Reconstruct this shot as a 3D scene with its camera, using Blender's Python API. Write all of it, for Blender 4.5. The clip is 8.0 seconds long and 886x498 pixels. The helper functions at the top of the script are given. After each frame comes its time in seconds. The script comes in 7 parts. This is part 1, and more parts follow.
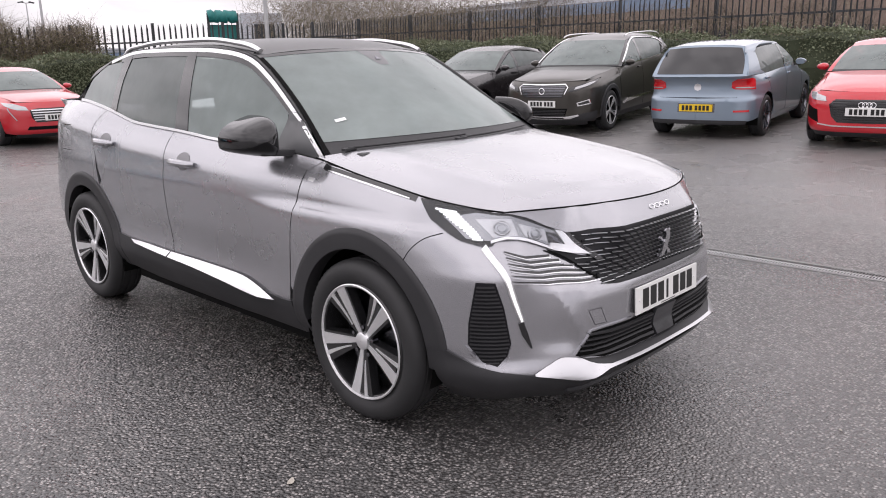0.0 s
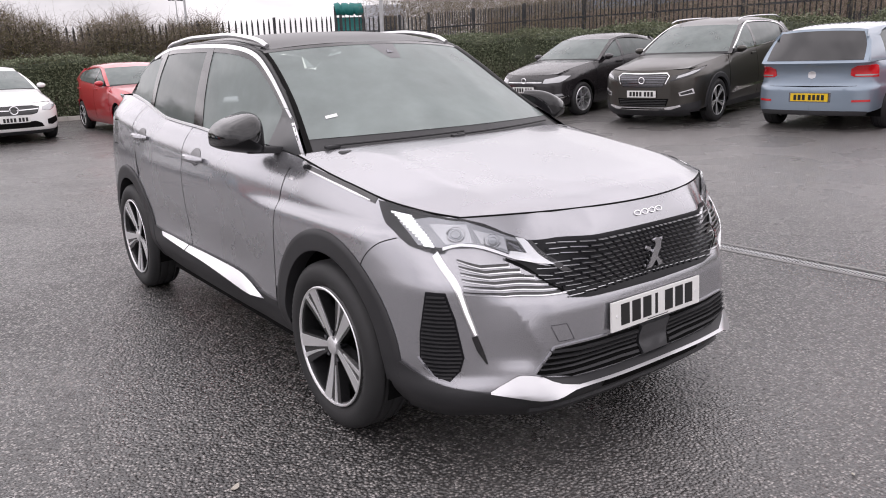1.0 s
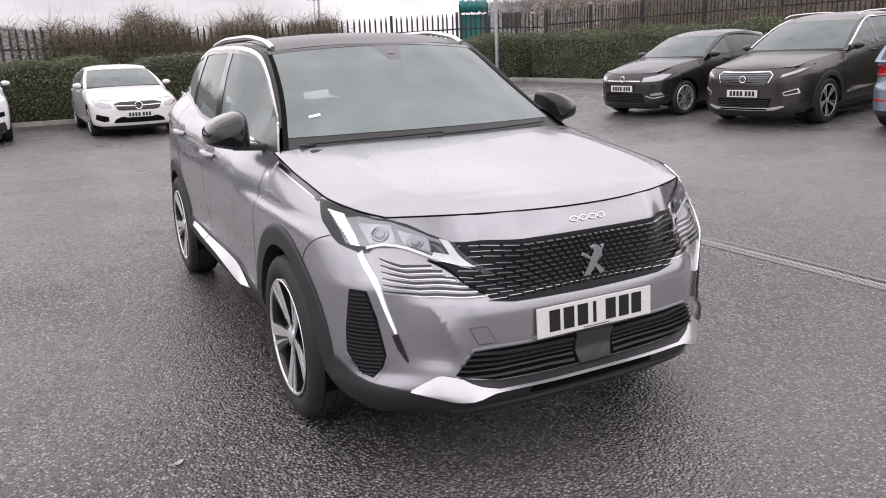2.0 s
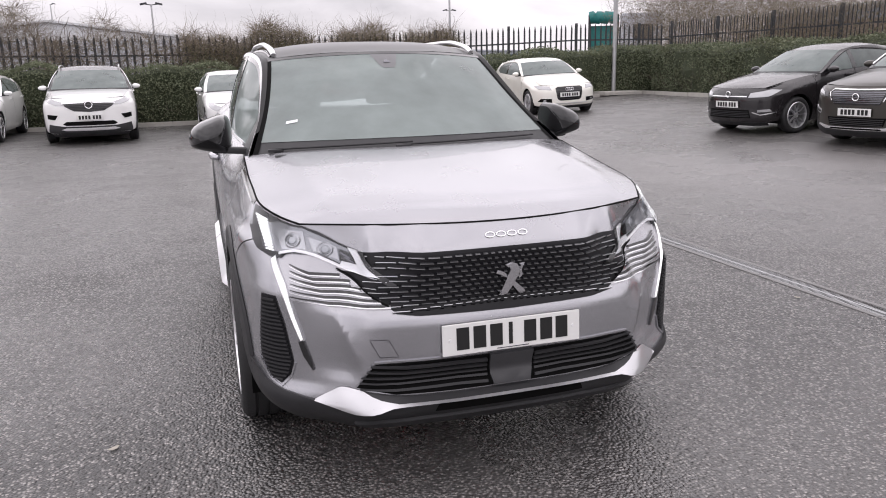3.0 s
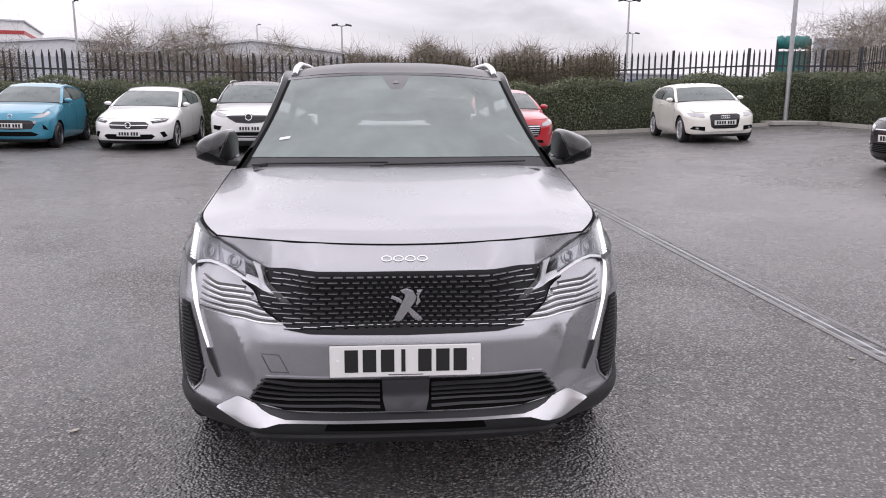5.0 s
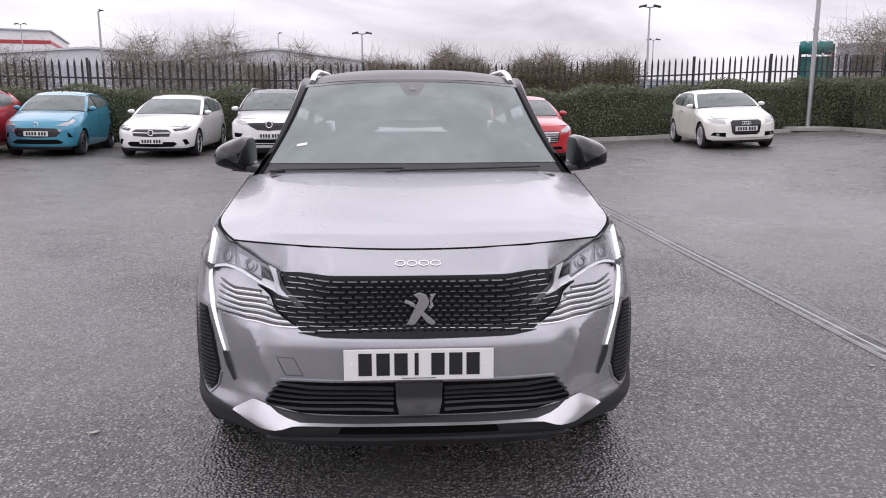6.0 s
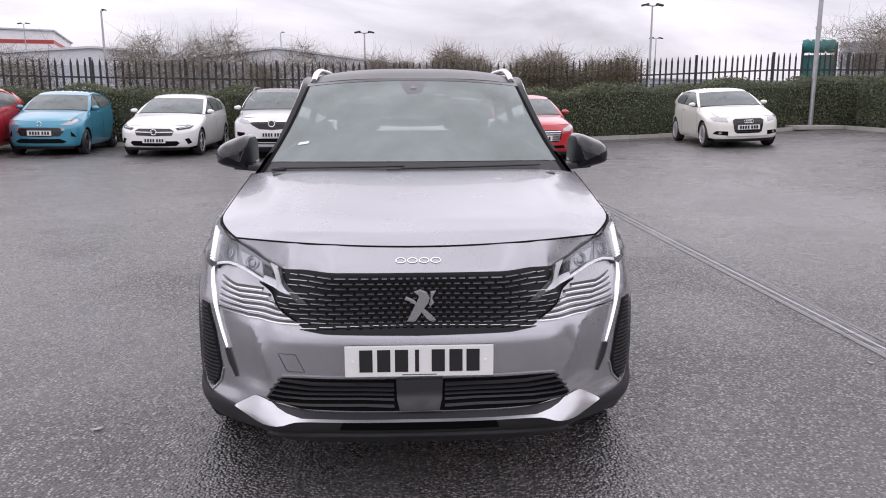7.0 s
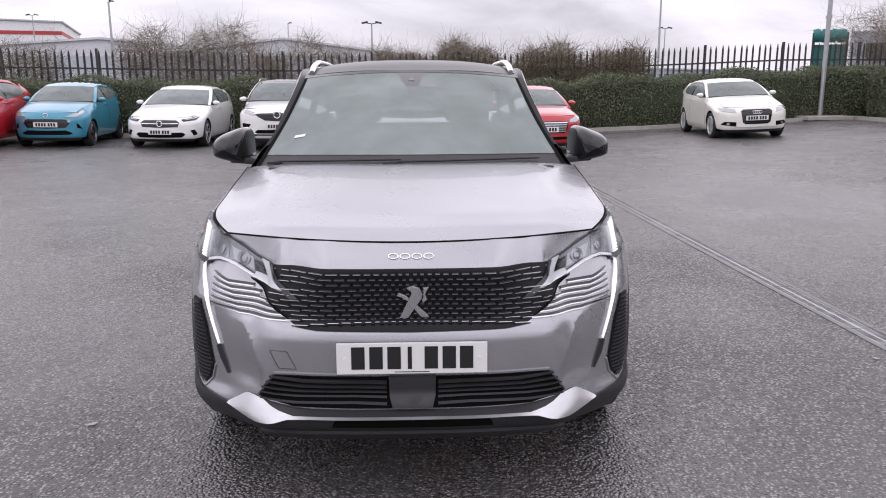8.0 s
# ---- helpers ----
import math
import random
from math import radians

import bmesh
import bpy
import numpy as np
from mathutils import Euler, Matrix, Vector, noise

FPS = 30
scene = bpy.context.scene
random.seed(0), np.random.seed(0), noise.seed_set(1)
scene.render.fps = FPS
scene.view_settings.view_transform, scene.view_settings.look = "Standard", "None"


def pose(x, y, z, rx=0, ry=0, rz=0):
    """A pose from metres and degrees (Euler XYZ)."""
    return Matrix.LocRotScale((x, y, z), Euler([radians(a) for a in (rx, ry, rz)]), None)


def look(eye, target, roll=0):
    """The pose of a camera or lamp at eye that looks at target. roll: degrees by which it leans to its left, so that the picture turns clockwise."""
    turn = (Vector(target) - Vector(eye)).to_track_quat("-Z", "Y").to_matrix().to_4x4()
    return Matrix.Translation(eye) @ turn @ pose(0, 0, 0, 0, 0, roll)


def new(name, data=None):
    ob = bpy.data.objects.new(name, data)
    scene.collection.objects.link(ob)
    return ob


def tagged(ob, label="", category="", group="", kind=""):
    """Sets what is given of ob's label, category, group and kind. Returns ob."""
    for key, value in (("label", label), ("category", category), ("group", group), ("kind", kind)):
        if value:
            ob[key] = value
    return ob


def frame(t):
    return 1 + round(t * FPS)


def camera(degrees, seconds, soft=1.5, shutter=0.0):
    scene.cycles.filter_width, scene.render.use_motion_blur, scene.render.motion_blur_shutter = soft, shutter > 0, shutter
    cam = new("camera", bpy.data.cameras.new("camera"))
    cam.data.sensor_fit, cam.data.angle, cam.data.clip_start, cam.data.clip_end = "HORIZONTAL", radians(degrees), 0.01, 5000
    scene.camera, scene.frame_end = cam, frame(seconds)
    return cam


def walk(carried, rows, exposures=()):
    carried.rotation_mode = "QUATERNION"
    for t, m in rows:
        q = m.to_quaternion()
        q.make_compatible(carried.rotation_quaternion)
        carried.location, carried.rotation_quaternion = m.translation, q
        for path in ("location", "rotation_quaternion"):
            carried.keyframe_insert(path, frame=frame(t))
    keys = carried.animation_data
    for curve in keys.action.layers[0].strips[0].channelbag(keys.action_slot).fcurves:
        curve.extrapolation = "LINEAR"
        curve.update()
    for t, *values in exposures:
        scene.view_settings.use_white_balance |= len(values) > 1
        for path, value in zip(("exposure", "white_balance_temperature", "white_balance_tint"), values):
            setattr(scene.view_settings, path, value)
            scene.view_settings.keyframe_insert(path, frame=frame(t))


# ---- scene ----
cam = camera(60.0, 8.0, 1.0)
PATH = [
    (0, (-2.859, -2.349, 1.497), (-1.454, -1.01, 1.014), -1.0),
    (0.5, (-2.568, -2.501, 1.483), (-1.282, -1.052, 0.988), -1.4),
    (1, (-2.28, -2.633, 1.499), (-1.123, -1.081, 0.998), -1.9),
    (1.5, (-1.987, -2.925, 1.505), (-0.965, -1.281, 1.002), -2.1),
    (1.7, (-1.885, -2.995, 1.506), (-0.917, -1.319, 1.003), -2.1),
    (2.8, (-1.135, -3.206, 1.46), (-0.502, -1.368, 0.99), -1.5),
    (3, (-0.991, -3.288, 1.472), (-0.412, -1.431, 1.008), -1.2),
    (3.5, (-0.641, -3.3, 1.448), (-0.203, -1.4, 1.003), -0.5),
    (4, (-0.347, -3.28, 1.464), (-0.042, -1.351, 1.033), -0.1),
    (4.5, (-0.117, -3.393, 1.471), (0.093, -1.449, 1.051), 0.1),
    (5, (-0.059, -3.423, 1.468), (0.086, -1.471, 1.06), 0.2),
    (6.5, (-0.033, -3.461, 1.464), (0.056, -1.501, 1.076), -0.1),
    (7, (-0.03, -3.468, 1.463), (0.057, -1.509, 1.07), -0.1),
    (7.5, (-0.015, -3.461, 1.463), (0.066, -1.503, 1.059), -0.2),
    (8, (0.023, -3.425, 1.47), (0.089, -1.47, 1.054), -0.2),
]
walk(cam, [(t, look(eye, target, roll)) for t, eye, target, roll in PATH], [(0, 0.50, 6500, 13), (3.5, 0.46, 6450, 13), (5, 0.41, 6350, 14), (6.5, 0.35, 6250, 15), (8, 0.35, 6250, 15)])

# ---- sky and light ----
world = bpy.data.worlds.new("overcast_sky")
scene.world = world
world.use_nodes = True
wt = world.node_tree
wt.nodes.clear()


def wnode(kind, **inputs):
    n = wt.nodes.new(kind)
    for key, value in inputs.items():
        n.inputs[key.replace("_", " ")].default_value = value
    return n


sky = wnode("ShaderNodeTexSky")
sky.sky_type = "NISHITA"
sky.sun_disc = False
sky.sun_elevation, sky.sun_rotation = radians(77), radians(48)
sky_level = wnode("ShaderNodeVectorMath")
sky_level.operation = "SCALE"
sky_level.inputs["Scale"].default_value = 0.1
place = wnode("ShaderNodeTexCoord")
squash = wnode("ShaderNodeMapping")
squash.inputs["Scale"].default_value = (1.0, 1.0, 3.4)
cloud = wnode("ShaderNodeTexNoise", Scale=2.3, Detail=7.0, Roughness=0.55, Distortion=0.5)
tone = wnode("ShaderNodeValToRGB")
tone.color_ramp.elements[0].position, tone.color_ramp.elements[0].color = 0.36, (0.42, 0.40, 0.42, 1)
tone.color_ramp.elements[1].position, tone.color_ramp.elements[1].color = 0.62, (0.76, 0.72, 0.745, 1)
veil = wnode("ShaderNodeMix")
veil.data_type = "RGBA"
veil.inputs[0].default_value = 0.93
# an overcast dome is about three times as bright overhead as at the horizon
height = wnode("ShaderNodeSeparateXYZ")
dome = wnode("ShaderNodeMapRange")
dome.inputs["From Min"].default_value, dome.inputs["From Max"].default_value = 0.08, 0.42
dome.inputs["To Min"].default_value, dome.inputs["To Max"].default_value = 1.20, 1.56
wt.links.new(place.outputs["Generated"], height.inputs[0])
wt.links.new(height.outputs["Z"], dome.inputs["Value"])
back = wnode("ShaderNodeBackground")
# the cloud is a little thinner on one side
side = wnode("ShaderNodeVectorMath")
side.operation = "DOT_PRODUCT"
side.inputs[1].default_value = (-0.03, 0.0, 0.0)
wt.links.new(place.outputs["Generated"], side.inputs[0])
gain = wnode("ShaderNodeMath")
gain.operation = "ADD"
gain.inputs[1].default_value = 1.0
wt.links.new(side.outputs["Value"], gain.inputs[0])
level = wnode("ShaderNodeMath")
level.operation = "MULTIPLY"
wt.links.new(dome.outputs["Result"], level.inputs[0])
wt.links.new(gain.outputs[0], level.inputs[1])
wt.links.new(level.outputs[0], back.inputs["Strength"])
out = wnode("ShaderNodeOutputWorld")
wt.links.new(place.outputs["Generated"], squash.inputs["Vector"])
wt.links.new(squash.outputs["Vector"], cloud.inputs["Vector"])
wt.links.new(cloud.outputs["Fac"], tone.inputs["Fac"])
wt.links.new(sky.outputs["Color"], sky_level.inputs[0])
wt.links.new(sky_level.outputs["Vector"], veil.inputs[6])
wt.links.new(tone.outputs["Color"], veil.inputs[7])
wt.links.new(veil.outputs[2], back.inputs["Color"])
wt.links.new(back.outputs["Background"], out.inputs["Surface"])

sun = new("sun", bpy.data.lights.new("sun", "SUN"))
sun.data.energy, sun.data.angle, sun.data.color = 0.85, radians(160), (1.0, 0.96, 0.92)
sun.matrix_world = look((3, 2.7, 18), (0, 0, 0))

# ---- materials ----


def material(name, color, rough=0.5, metal=0.0, coat=0.0, spec=0.5, emit=0.0):
    m = bpy.data.materials.new(name)
    m.use_nodes = True
    b = m.node_tree.nodes["Principled BSDF"]
    b.inputs["Base Color"].default_value = (*color, 1)
    b.inputs["Roughness"].default_value = rough
    b.inputs["Metallic"].default_value = metal
    b.inputs["Specular IOR Level"].default_value = spec
    b.inputs["Coat Weight"].default_value = coat
    b.inputs["Coat Roughness"].default_value = 0.03
    if emit:
        b.inputs["Emission Color"].default_value = (*color, 1)
        b.inputs["Emission Strength"].default_value = emit
    return m


def bsdf(m):
    return m.node_tree.nodes["Principled BSDF"]


def add(m, kind, **inputs):
    n = m.node_tree.nodes.new(kind)
    for key, value in inputs.items():
        n.inputs[key.replace("_", " ")].default_value = value
    return n


def link(m, a, b):
    m.node_tree.links.new(a, b)


def coords(m, kind="Object"):
    return add(m, "ShaderNodeTexCoord").outputs[kind]


def noise_tex(m, vec, scale, detail=4.0, rough=0.55):
    n = add(m, "ShaderNodeTexNoise", Scale=scale, Detail=detail, Roughness=rough)
    link(m, vec, n.inputs["Vector"])
    return n.outputs["Fac"]


def ramp(m, fac, stops):
    r = add(m, "ShaderNodeValToRGB")
    e = r.color_ramp.elements
    while len(e) < len(stops):
        e.new(0.5)
    for el, (pos, col) in zip(e, stops):
        el.position, el.color = pos, (*col, 1) if len(col) == 3 else col
    link(m, fac, r.inputs["Fac"])
    return r.outputs["Color"]


def blend(m, fac, a, b, mode="MIX"):
    n = add(m, "ShaderNodeMix")
    n.data_type, n.blend_type = "RGBA", mode
    for sock, val in ((n.inputs[0], fac), (n.inputs[6], a), (n.inputs[7], b)):
        if isinstance(val, (int, float)):
            sock.default_value = val
        elif isinstance(val, tuple):
            sock.default_value = (*val, 1)
        else:
            link(m, val, sock)
    return n.outputs[2]


def bump(m, height, strength, dist=0.01):
    n = add(m, "ShaderNodeBump", Strength=strength, Distance=dist)
    link(m, height, n.inputs["Height"])
    link(m, n.outputs["Normal"], bsdf(m).inputs["Normal"])
    return n


def scalar(m, fac, lo, hi, t0=0.0, t1=1.0):
    n = add(m, "ShaderNodeMapRange")
    n.inputs["From Min"].default_value, n.inputs["From Max"].default_value = t0, t1
    n.inputs["To Min"].default_value, n.inputs["To Max"].default_value = lo, hi
    link(m, fac, n.inputs["Value"])
    return n.outputs["Result"]


def paint(name, color, metal=0.0, rough=0.35, dirt=0.05):
    """Car paint under clear coat, with a fine flake and a thin road film."""
    m = material(name, color, rough, metal, coat=1.0)
    v = coords(m)
    flake = noise_tex(m, v, 900, 2)
    film = noise_tex(m, v, 3.5, 5)
    c = blend(m, scalar(m, flake, 0, 0.07 if metal else 0.03), color, tuple(min(1, 1.5 * k) for k in color))
    c = blend(m, scalar(m, film, 0, dirt, 0.45, 0.75), c, (0.22, 0.2, 0.18))
    link(m, c, bsdf(m).inputs["Base Color"])
    link(m, scalar(m, film, rough - 0.04, rough + 0.07), bsdf(m).inputs["Roughness"])
    link(m, scalar(m, film, 0.02, 0.07), bsdf(m).inputs["Coat Roughness"])
    return m


def plastic(name, color, rough, grain=0.15):
    m = material(name, color, rough)
    v = coords(m)
    n = noise_tex(m, v, 350, 3)
    big = noise_tex(m, v, 6, 4)
    link(m, blend(m, scalar(m, big, 0, 0.35, 0.4, 0.8), color, tuple(1.6 * k + 0.01 for k in color)), bsdf(m).inputs["Base Color"])
    bump(m, n, grain, 0.002)
    return m


def glass(name, tint, rough=0.0, ior=1.5, film=0.0):
    """A pane: clear or tinted, with mirror gloss that grows at grazing angles; film lays on a pale diffuse colour that
    stands in for reflected sky and mist.
    """
    m = bpy.data.materials.new(name)
    m.use_nodes = True
    t = m.node_tree
    t.nodes.remove(bsdf(m))
    clear = add(m, "ShaderNodeBsdfTransparent")
    clear.inputs["Color"].default_value = (*tint, 1)
    gloss = add(m, "ShaderNodeBsdfGlossy", Roughness=rough)
    gloss.inputs["Color"].default_value = (1, 1, 1, 1)
    fres = add(m, "ShaderNodeFresnel", IOR=ior)
    mix = add(m, "ShaderNodeMixShader")
    link(m, fres.outputs[0], mix.inputs[0])
    link(m, clear.outputs[0], mix.inputs[1])
    link(m, gloss.outputs[0], mix.inputs[2])
    last = mix.outputs[0]
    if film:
        haze = add(m, "ShaderNodeBsdfDiffuse")
        haze.inputs["Color"].default_value = (0.385, 0.445, 0.43, 1)
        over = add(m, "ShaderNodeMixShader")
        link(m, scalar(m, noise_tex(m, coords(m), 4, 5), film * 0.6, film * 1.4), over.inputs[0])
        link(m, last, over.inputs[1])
        link(m, haze.outputs[0], over.inputs[2])
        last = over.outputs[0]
    link(m, last, t.nodes["Material Output"].inputs["Surface"])
    return m


SILVER = paint("silver_grey_paint", (0.415, 0.416, 0.438), 0.80, 0.25)
bsdf(SILVER).inputs["Coat Weight"].default_value = 0.4
GLOSS_BLACK = material("gloss_black", (0.012, 0.012, 0.013), 0.12, coat=0.6)
MIRROR_BLACK = material("mirror_black", (0.008, 0.008, 0.009), 0.05, coat=0.3, spec=0.5)
TRIM_BLACK = plastic("black_trim_plastic", (0.028, 0.028, 0.030), 0.5)
bsdf(TRIM_BLACK).inputs["Specular IOR Level"].default_value = 0.35
MESH_BLACK = material("grille_black", (0.007, 0.007, 0.009), 0.4, spec=0.25)
PILLAR_BLACK = material("pillar_black", (0.010, 0.010, 0.011), 0.32, spec=0.3)
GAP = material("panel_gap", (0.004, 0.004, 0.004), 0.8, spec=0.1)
CHROME = material("bright_chrome", (0.86, 0.86, 0.87), 0.09, 1.0)
BRIGHT_TRIM = material("bright_trim", (0.90, 0.90, 0.91), 0.46, 0.85)
SATIN = material("satin_aluminium", (0.78, 0.78, 0.79), 0.28, 1.0)
DARK_METAL = material("dark_metal", (0.22, 0.22, 0.24), 0.25, 1.0)
RIM_BLACK = material("wheel_black", (0.015, 0.015, 0.016), 0.25, coat=0.5)
RUBBER = plastic("tyre_rubber", (0.020, 0.020, 0.021), 0.62, 0.3)
# film greys these panes as if misted and mirroring more of the sky
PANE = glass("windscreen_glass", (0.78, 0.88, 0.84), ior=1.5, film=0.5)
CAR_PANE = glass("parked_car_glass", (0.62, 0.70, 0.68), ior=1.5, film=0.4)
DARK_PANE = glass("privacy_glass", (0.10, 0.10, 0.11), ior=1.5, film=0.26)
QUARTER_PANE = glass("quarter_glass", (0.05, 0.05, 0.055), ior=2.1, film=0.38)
LENS = glass("lamp_lens", (0.95, 0.96, 0.97), ior=1.36)
LED = material("daytime_running_light", (1.0, 1.0, 1.0), 0.2, emit=0.4)
REFLECTOR = material("lamp_reflector", (0.32, 0.325, 0.34), 0.25, 0.8)
BULB = material("lamp_projector", (0.36, 0.37, 0.39), 0.14, 0.7, coat=0.8)
CABIN = plastic("cabin_plastic", (0.035, 0.036, 0.038), 0.6)
CLOTH = plastic("seat_cloth", (0.05, 0.05, 0.053), 0.9, 0.4)
PLATE_WHITE = material("plate_white", (0.78, 0.78, 0.76), 0.35)
PLATE_YELLOW = material("plate_yellow", (0.80, 0.53, 0.02), 0.35)
PLATE_BAR = material("plate_bars", (0.01, 0.01, 0.01), 0.4)
PAPER = material("white_sticker", (0.8, 0.8, 0.8), 0.6)

# ---- mesh helpers ----


def mesh_object(name, verts, faces, mat, parent=None, normals=None, smooth=True, label=""):
    me = bpy.data.meshes.new(name)
    me.from_pydata([tuple(map(float, v)) for v in verts], [], faces)
    me.validate()
    if mat:
        me.materials.append(mat)
    if smooth:
        me.shade_smooth()
    if normals is not None:
        me.normals_split_custom_set_from_vertices([tuple(map(float, n)) for n in normals])
    ob = new(name, me)
    if parent is not None:
        ob.parent = parent
    return tagged(ob, label)


def part(name, bm, mat, parent=None, label="", smooth=False):
    """Links a bmesh as one mesh object under a thing or under a part."""
    me = bpy.data.meshes.new(name)
    bm.normal_update()
    bm.to_mesh(me)
    bm.free()
    if mat:
        me.materials.append(mat)
    if smooth:
        me.shade_smooth()
        me.set_sharp_from_angle(angle=radians(35))
    ob = new(name, me)
    if parent is not None:
        ob.parent = parent
    return tagged(ob, label)


def empty(name, label="", category="", group="", kind=""):
    return tagged(new(name), label, category, group, kind)


def dense(tab, n=200):
    """Smooth curve through a short table of (t, value...) rows, sampled densely."""
    tab = np.array(tab, float)
    t, v = tab[:, 0], tab[:, 1:]
    d = np.gradient(v, t, axis=0) if len(t) > 2 else np.repeat((v[1:] - v[:1]) / (t[1] - t[0]), 2, 0)
    sec = np.diff(v, axis=0) / np.diff(t)[:, None]
    for i in range(1, len(t) - 1):
        flat = sec[i - 1] * sec[i] <= 0
        d[i][flat] = 0
        lim = 3 * np.minimum(abs(sec[i - 1]), abs(sec[i]))
        d[i] = np.clip(d[i], -lim, lim)
    x = np.linspace(t[0], t[-1], n)
    k = np.clip(np.searchsorted(t, x, "right") - 1, 0, len(t) - 2)
    h = (t[k + 1] - t[k])[:, None]
    u = ((x - t[k]))[:, None] / h
    y = (2 * u**3 - 3 * u**2 + 1) * v[k] + (u**3 - 2 * u**2 + u) * h * d[k] + (3 * u**2 - 2 * u**3) * v[k + 1] + (u**3 - u**2) * h * d[k + 1]
    return x, y


def curve(tab):
    """Callable smooth curve from a short table; one column gives scalars."""
    x, y = dense(tab)
    if y.shape[1] == 1:
        return lambda q: np.interp(q, x, y[:, 0])
    return lambda q: np.stack([np.interp(q, x, y[:, j]) for j in range(y.shape[1])], -1)


def flat_cells(poly, step):
    """A polygon cut into small cells on a grid: points and faces in its own plane."""
    bm = bmesh.new()
    pts = []
    for p in poly:
        if not pts or math.dist(p, pts[-1]) > 1e-5:
            pts.append(p)
    if math.dist(pts[0], pts[-1]) < 1e-5:
        pts.pop()
    bm.faces.new([bm.verts.new((p[0], p[1], 0)) for p in pts])
    bmesh.ops.triangulate(bm, faces=bm.faces[:])
    for ax in (0, 1):
        lo, hi = min(p[ax] for p in pts), max(p[ax] for p in pts)
        n = int((hi - lo) / step[ax])
        for i in range(1, n + 1):
            co, no = [0, 0, 0], [0, 0, 0]
            co[ax], no[ax] = lo + i * (hi - lo) / (n + 1), 1
            bmesh.ops.bisect_plane(bm, geom=bm.verts[:] + bm.edges[:] + bm.faces[:], plane_co=co, plane_no=no, dist=1e-6)
    bmesh.ops.dissolve_degenerate(bm, edges=bm.edges[:], dist=1e-6)
    bm.verts.index_update()
    pts = np.array([v.co[:2] for v in bm.verts])
    faces = [[v.index for v in f.verts] for f in bm.faces]
    rim = [tuple(v.index for v in e.verts) for e in bm.edges if len(e.link_faces) == 1]
    owner = {}
    for f in faces:
        for a, b in zip(f, f[1:] + f[:1]):
            owner[a, b] = True
    rim = [(a, b) if (a, b) in owner else (b, a) for a, b in rim]
    bm.free()
    return pts, faces, rim


CENTRE = [0.0, -0.2, 2.9, 0.72]


def surface_normals(fn, a, b, p, e=0.004):
    da = fn(a + e, b) - fn(a - e, b)
    db = fn(a, b + e) - fn(a, b - e)
    n = np.cross(da, db)
    n /= np.linalg.norm(n, axis=1)[:, None] + 1e-12
    c = np.stack([0 * p[:, 0], np.clip(p[:, 1], CENTRE[1], CENTRE[2]), 0 * p[:, 0] + CENTRE[3]], -1)
    n[np.sum(n * (p - c), 1) < 0] *= -1
    return n


def panel(name, poly, fn, mat, parent, step=(0.03, 0.03), off=0.0, depth=0.012, label=""):
    """A sheet-metal or trim piece: a polygon laid on a curved surface, with edges turned inwards."""
    q, faces, rim = flat_cells(poly, step)
    p = fn(q[:, 0], q[:, 1])
    n = surface_normals(fn, q[:, 0], q[:, 1], p)
    top = p + n * off
    f0 = faces[len(faces) // 2]
    g = np.cross(top[f0[1]] - top[f0[0]], top[f0[2]] - top[f0[1]])
    flip = np.dot(g, n[f0[0]]) < 0
    if flip:
        faces = [f[::-1] for f in faces]
        rim = [(b, a) for a, b in rim]
    verts, norms = [*top], [*n]
    if depth:
        for a, b in rim:
            k = len(verts)
            out = np.cross(top[b] - top[a], n[a] + n[b])
            out /= np.linalg.norm(out) + 1e-12
            verts += [top[a], top[b], top[b] - n[b] * depth, top[a] - n[a] * depth]
            norms += [out] * 4
            faces.append([k + 1, k, k + 3, k + 2])
    return mesh_object(name, verts, faces, mat, parent, norms, True, label)


def ribbon(pts, width):
    """Outline of a strip of that width along a line of 2D points; width may be a list."""
    pts = np.array(pts, float)
    w = np.broadcast_to(np.array(width, float), (len(pts),))[:, None] / 2
    d = np.gradient(pts, axis=0)
    d /= np.linalg.norm(d, axis=1)[:, None] + 1e-12
    nrm = np.stack([-d[:, 1], d[:, 0]], -1)
    return [tuple(p) for p in np.concatenate([pts + nrm * w, (pts - nrm * w)[::-1]])]


def smooth_line(pts, n=24):
    pts = np.array(pts, float)
    t = np.concatenate([[0], np.cumsum(np.linalg.norm(np.diff(pts, axis=0), axis=1))])
    return [tuple(r) for r in dense(np.column_stack([t, pts]), n)[1]]


def arc(cy, cz, r, a0, a1, n=20):
    return [(cy + r * math.cos(radians(a0 + (a1 - a0) * i / n)), cz + r * math.sin(radians(a0 + (a1 - a0) * i / n))) for i in range(n + 1)]


def sheet(name, fn, us, vs, mat, parent, label="", off=0.0):
    """A patch of a surface over a grid of its two parameters."""
    uu, vv = np.meshgrid(us, vs)
    p = fn(uu.ravel(), vv.ravel())
    n = surface_normals(fn, uu.ravel(), vv.ravel(), p)
    p = p + n * off
    w = len(us)
    faces = [[j * w + i, j * w + i + 1, (j + 1) * w + i + 1, (j + 1) * w + i] for j in range(len(vs) - 1) for i in range(w - 1)]
    f0 = faces[len(faces) // 2]
    if np.dot(np.cross(p[f0[1]] - p[f0[0]], p[f0[2]] - p[f0[1]]), n[f0[0]]) < 0:
        faces = [f[::-1] for f in faces]
    return mesh_object(name, p, faces, mat, parent, n, True, label)


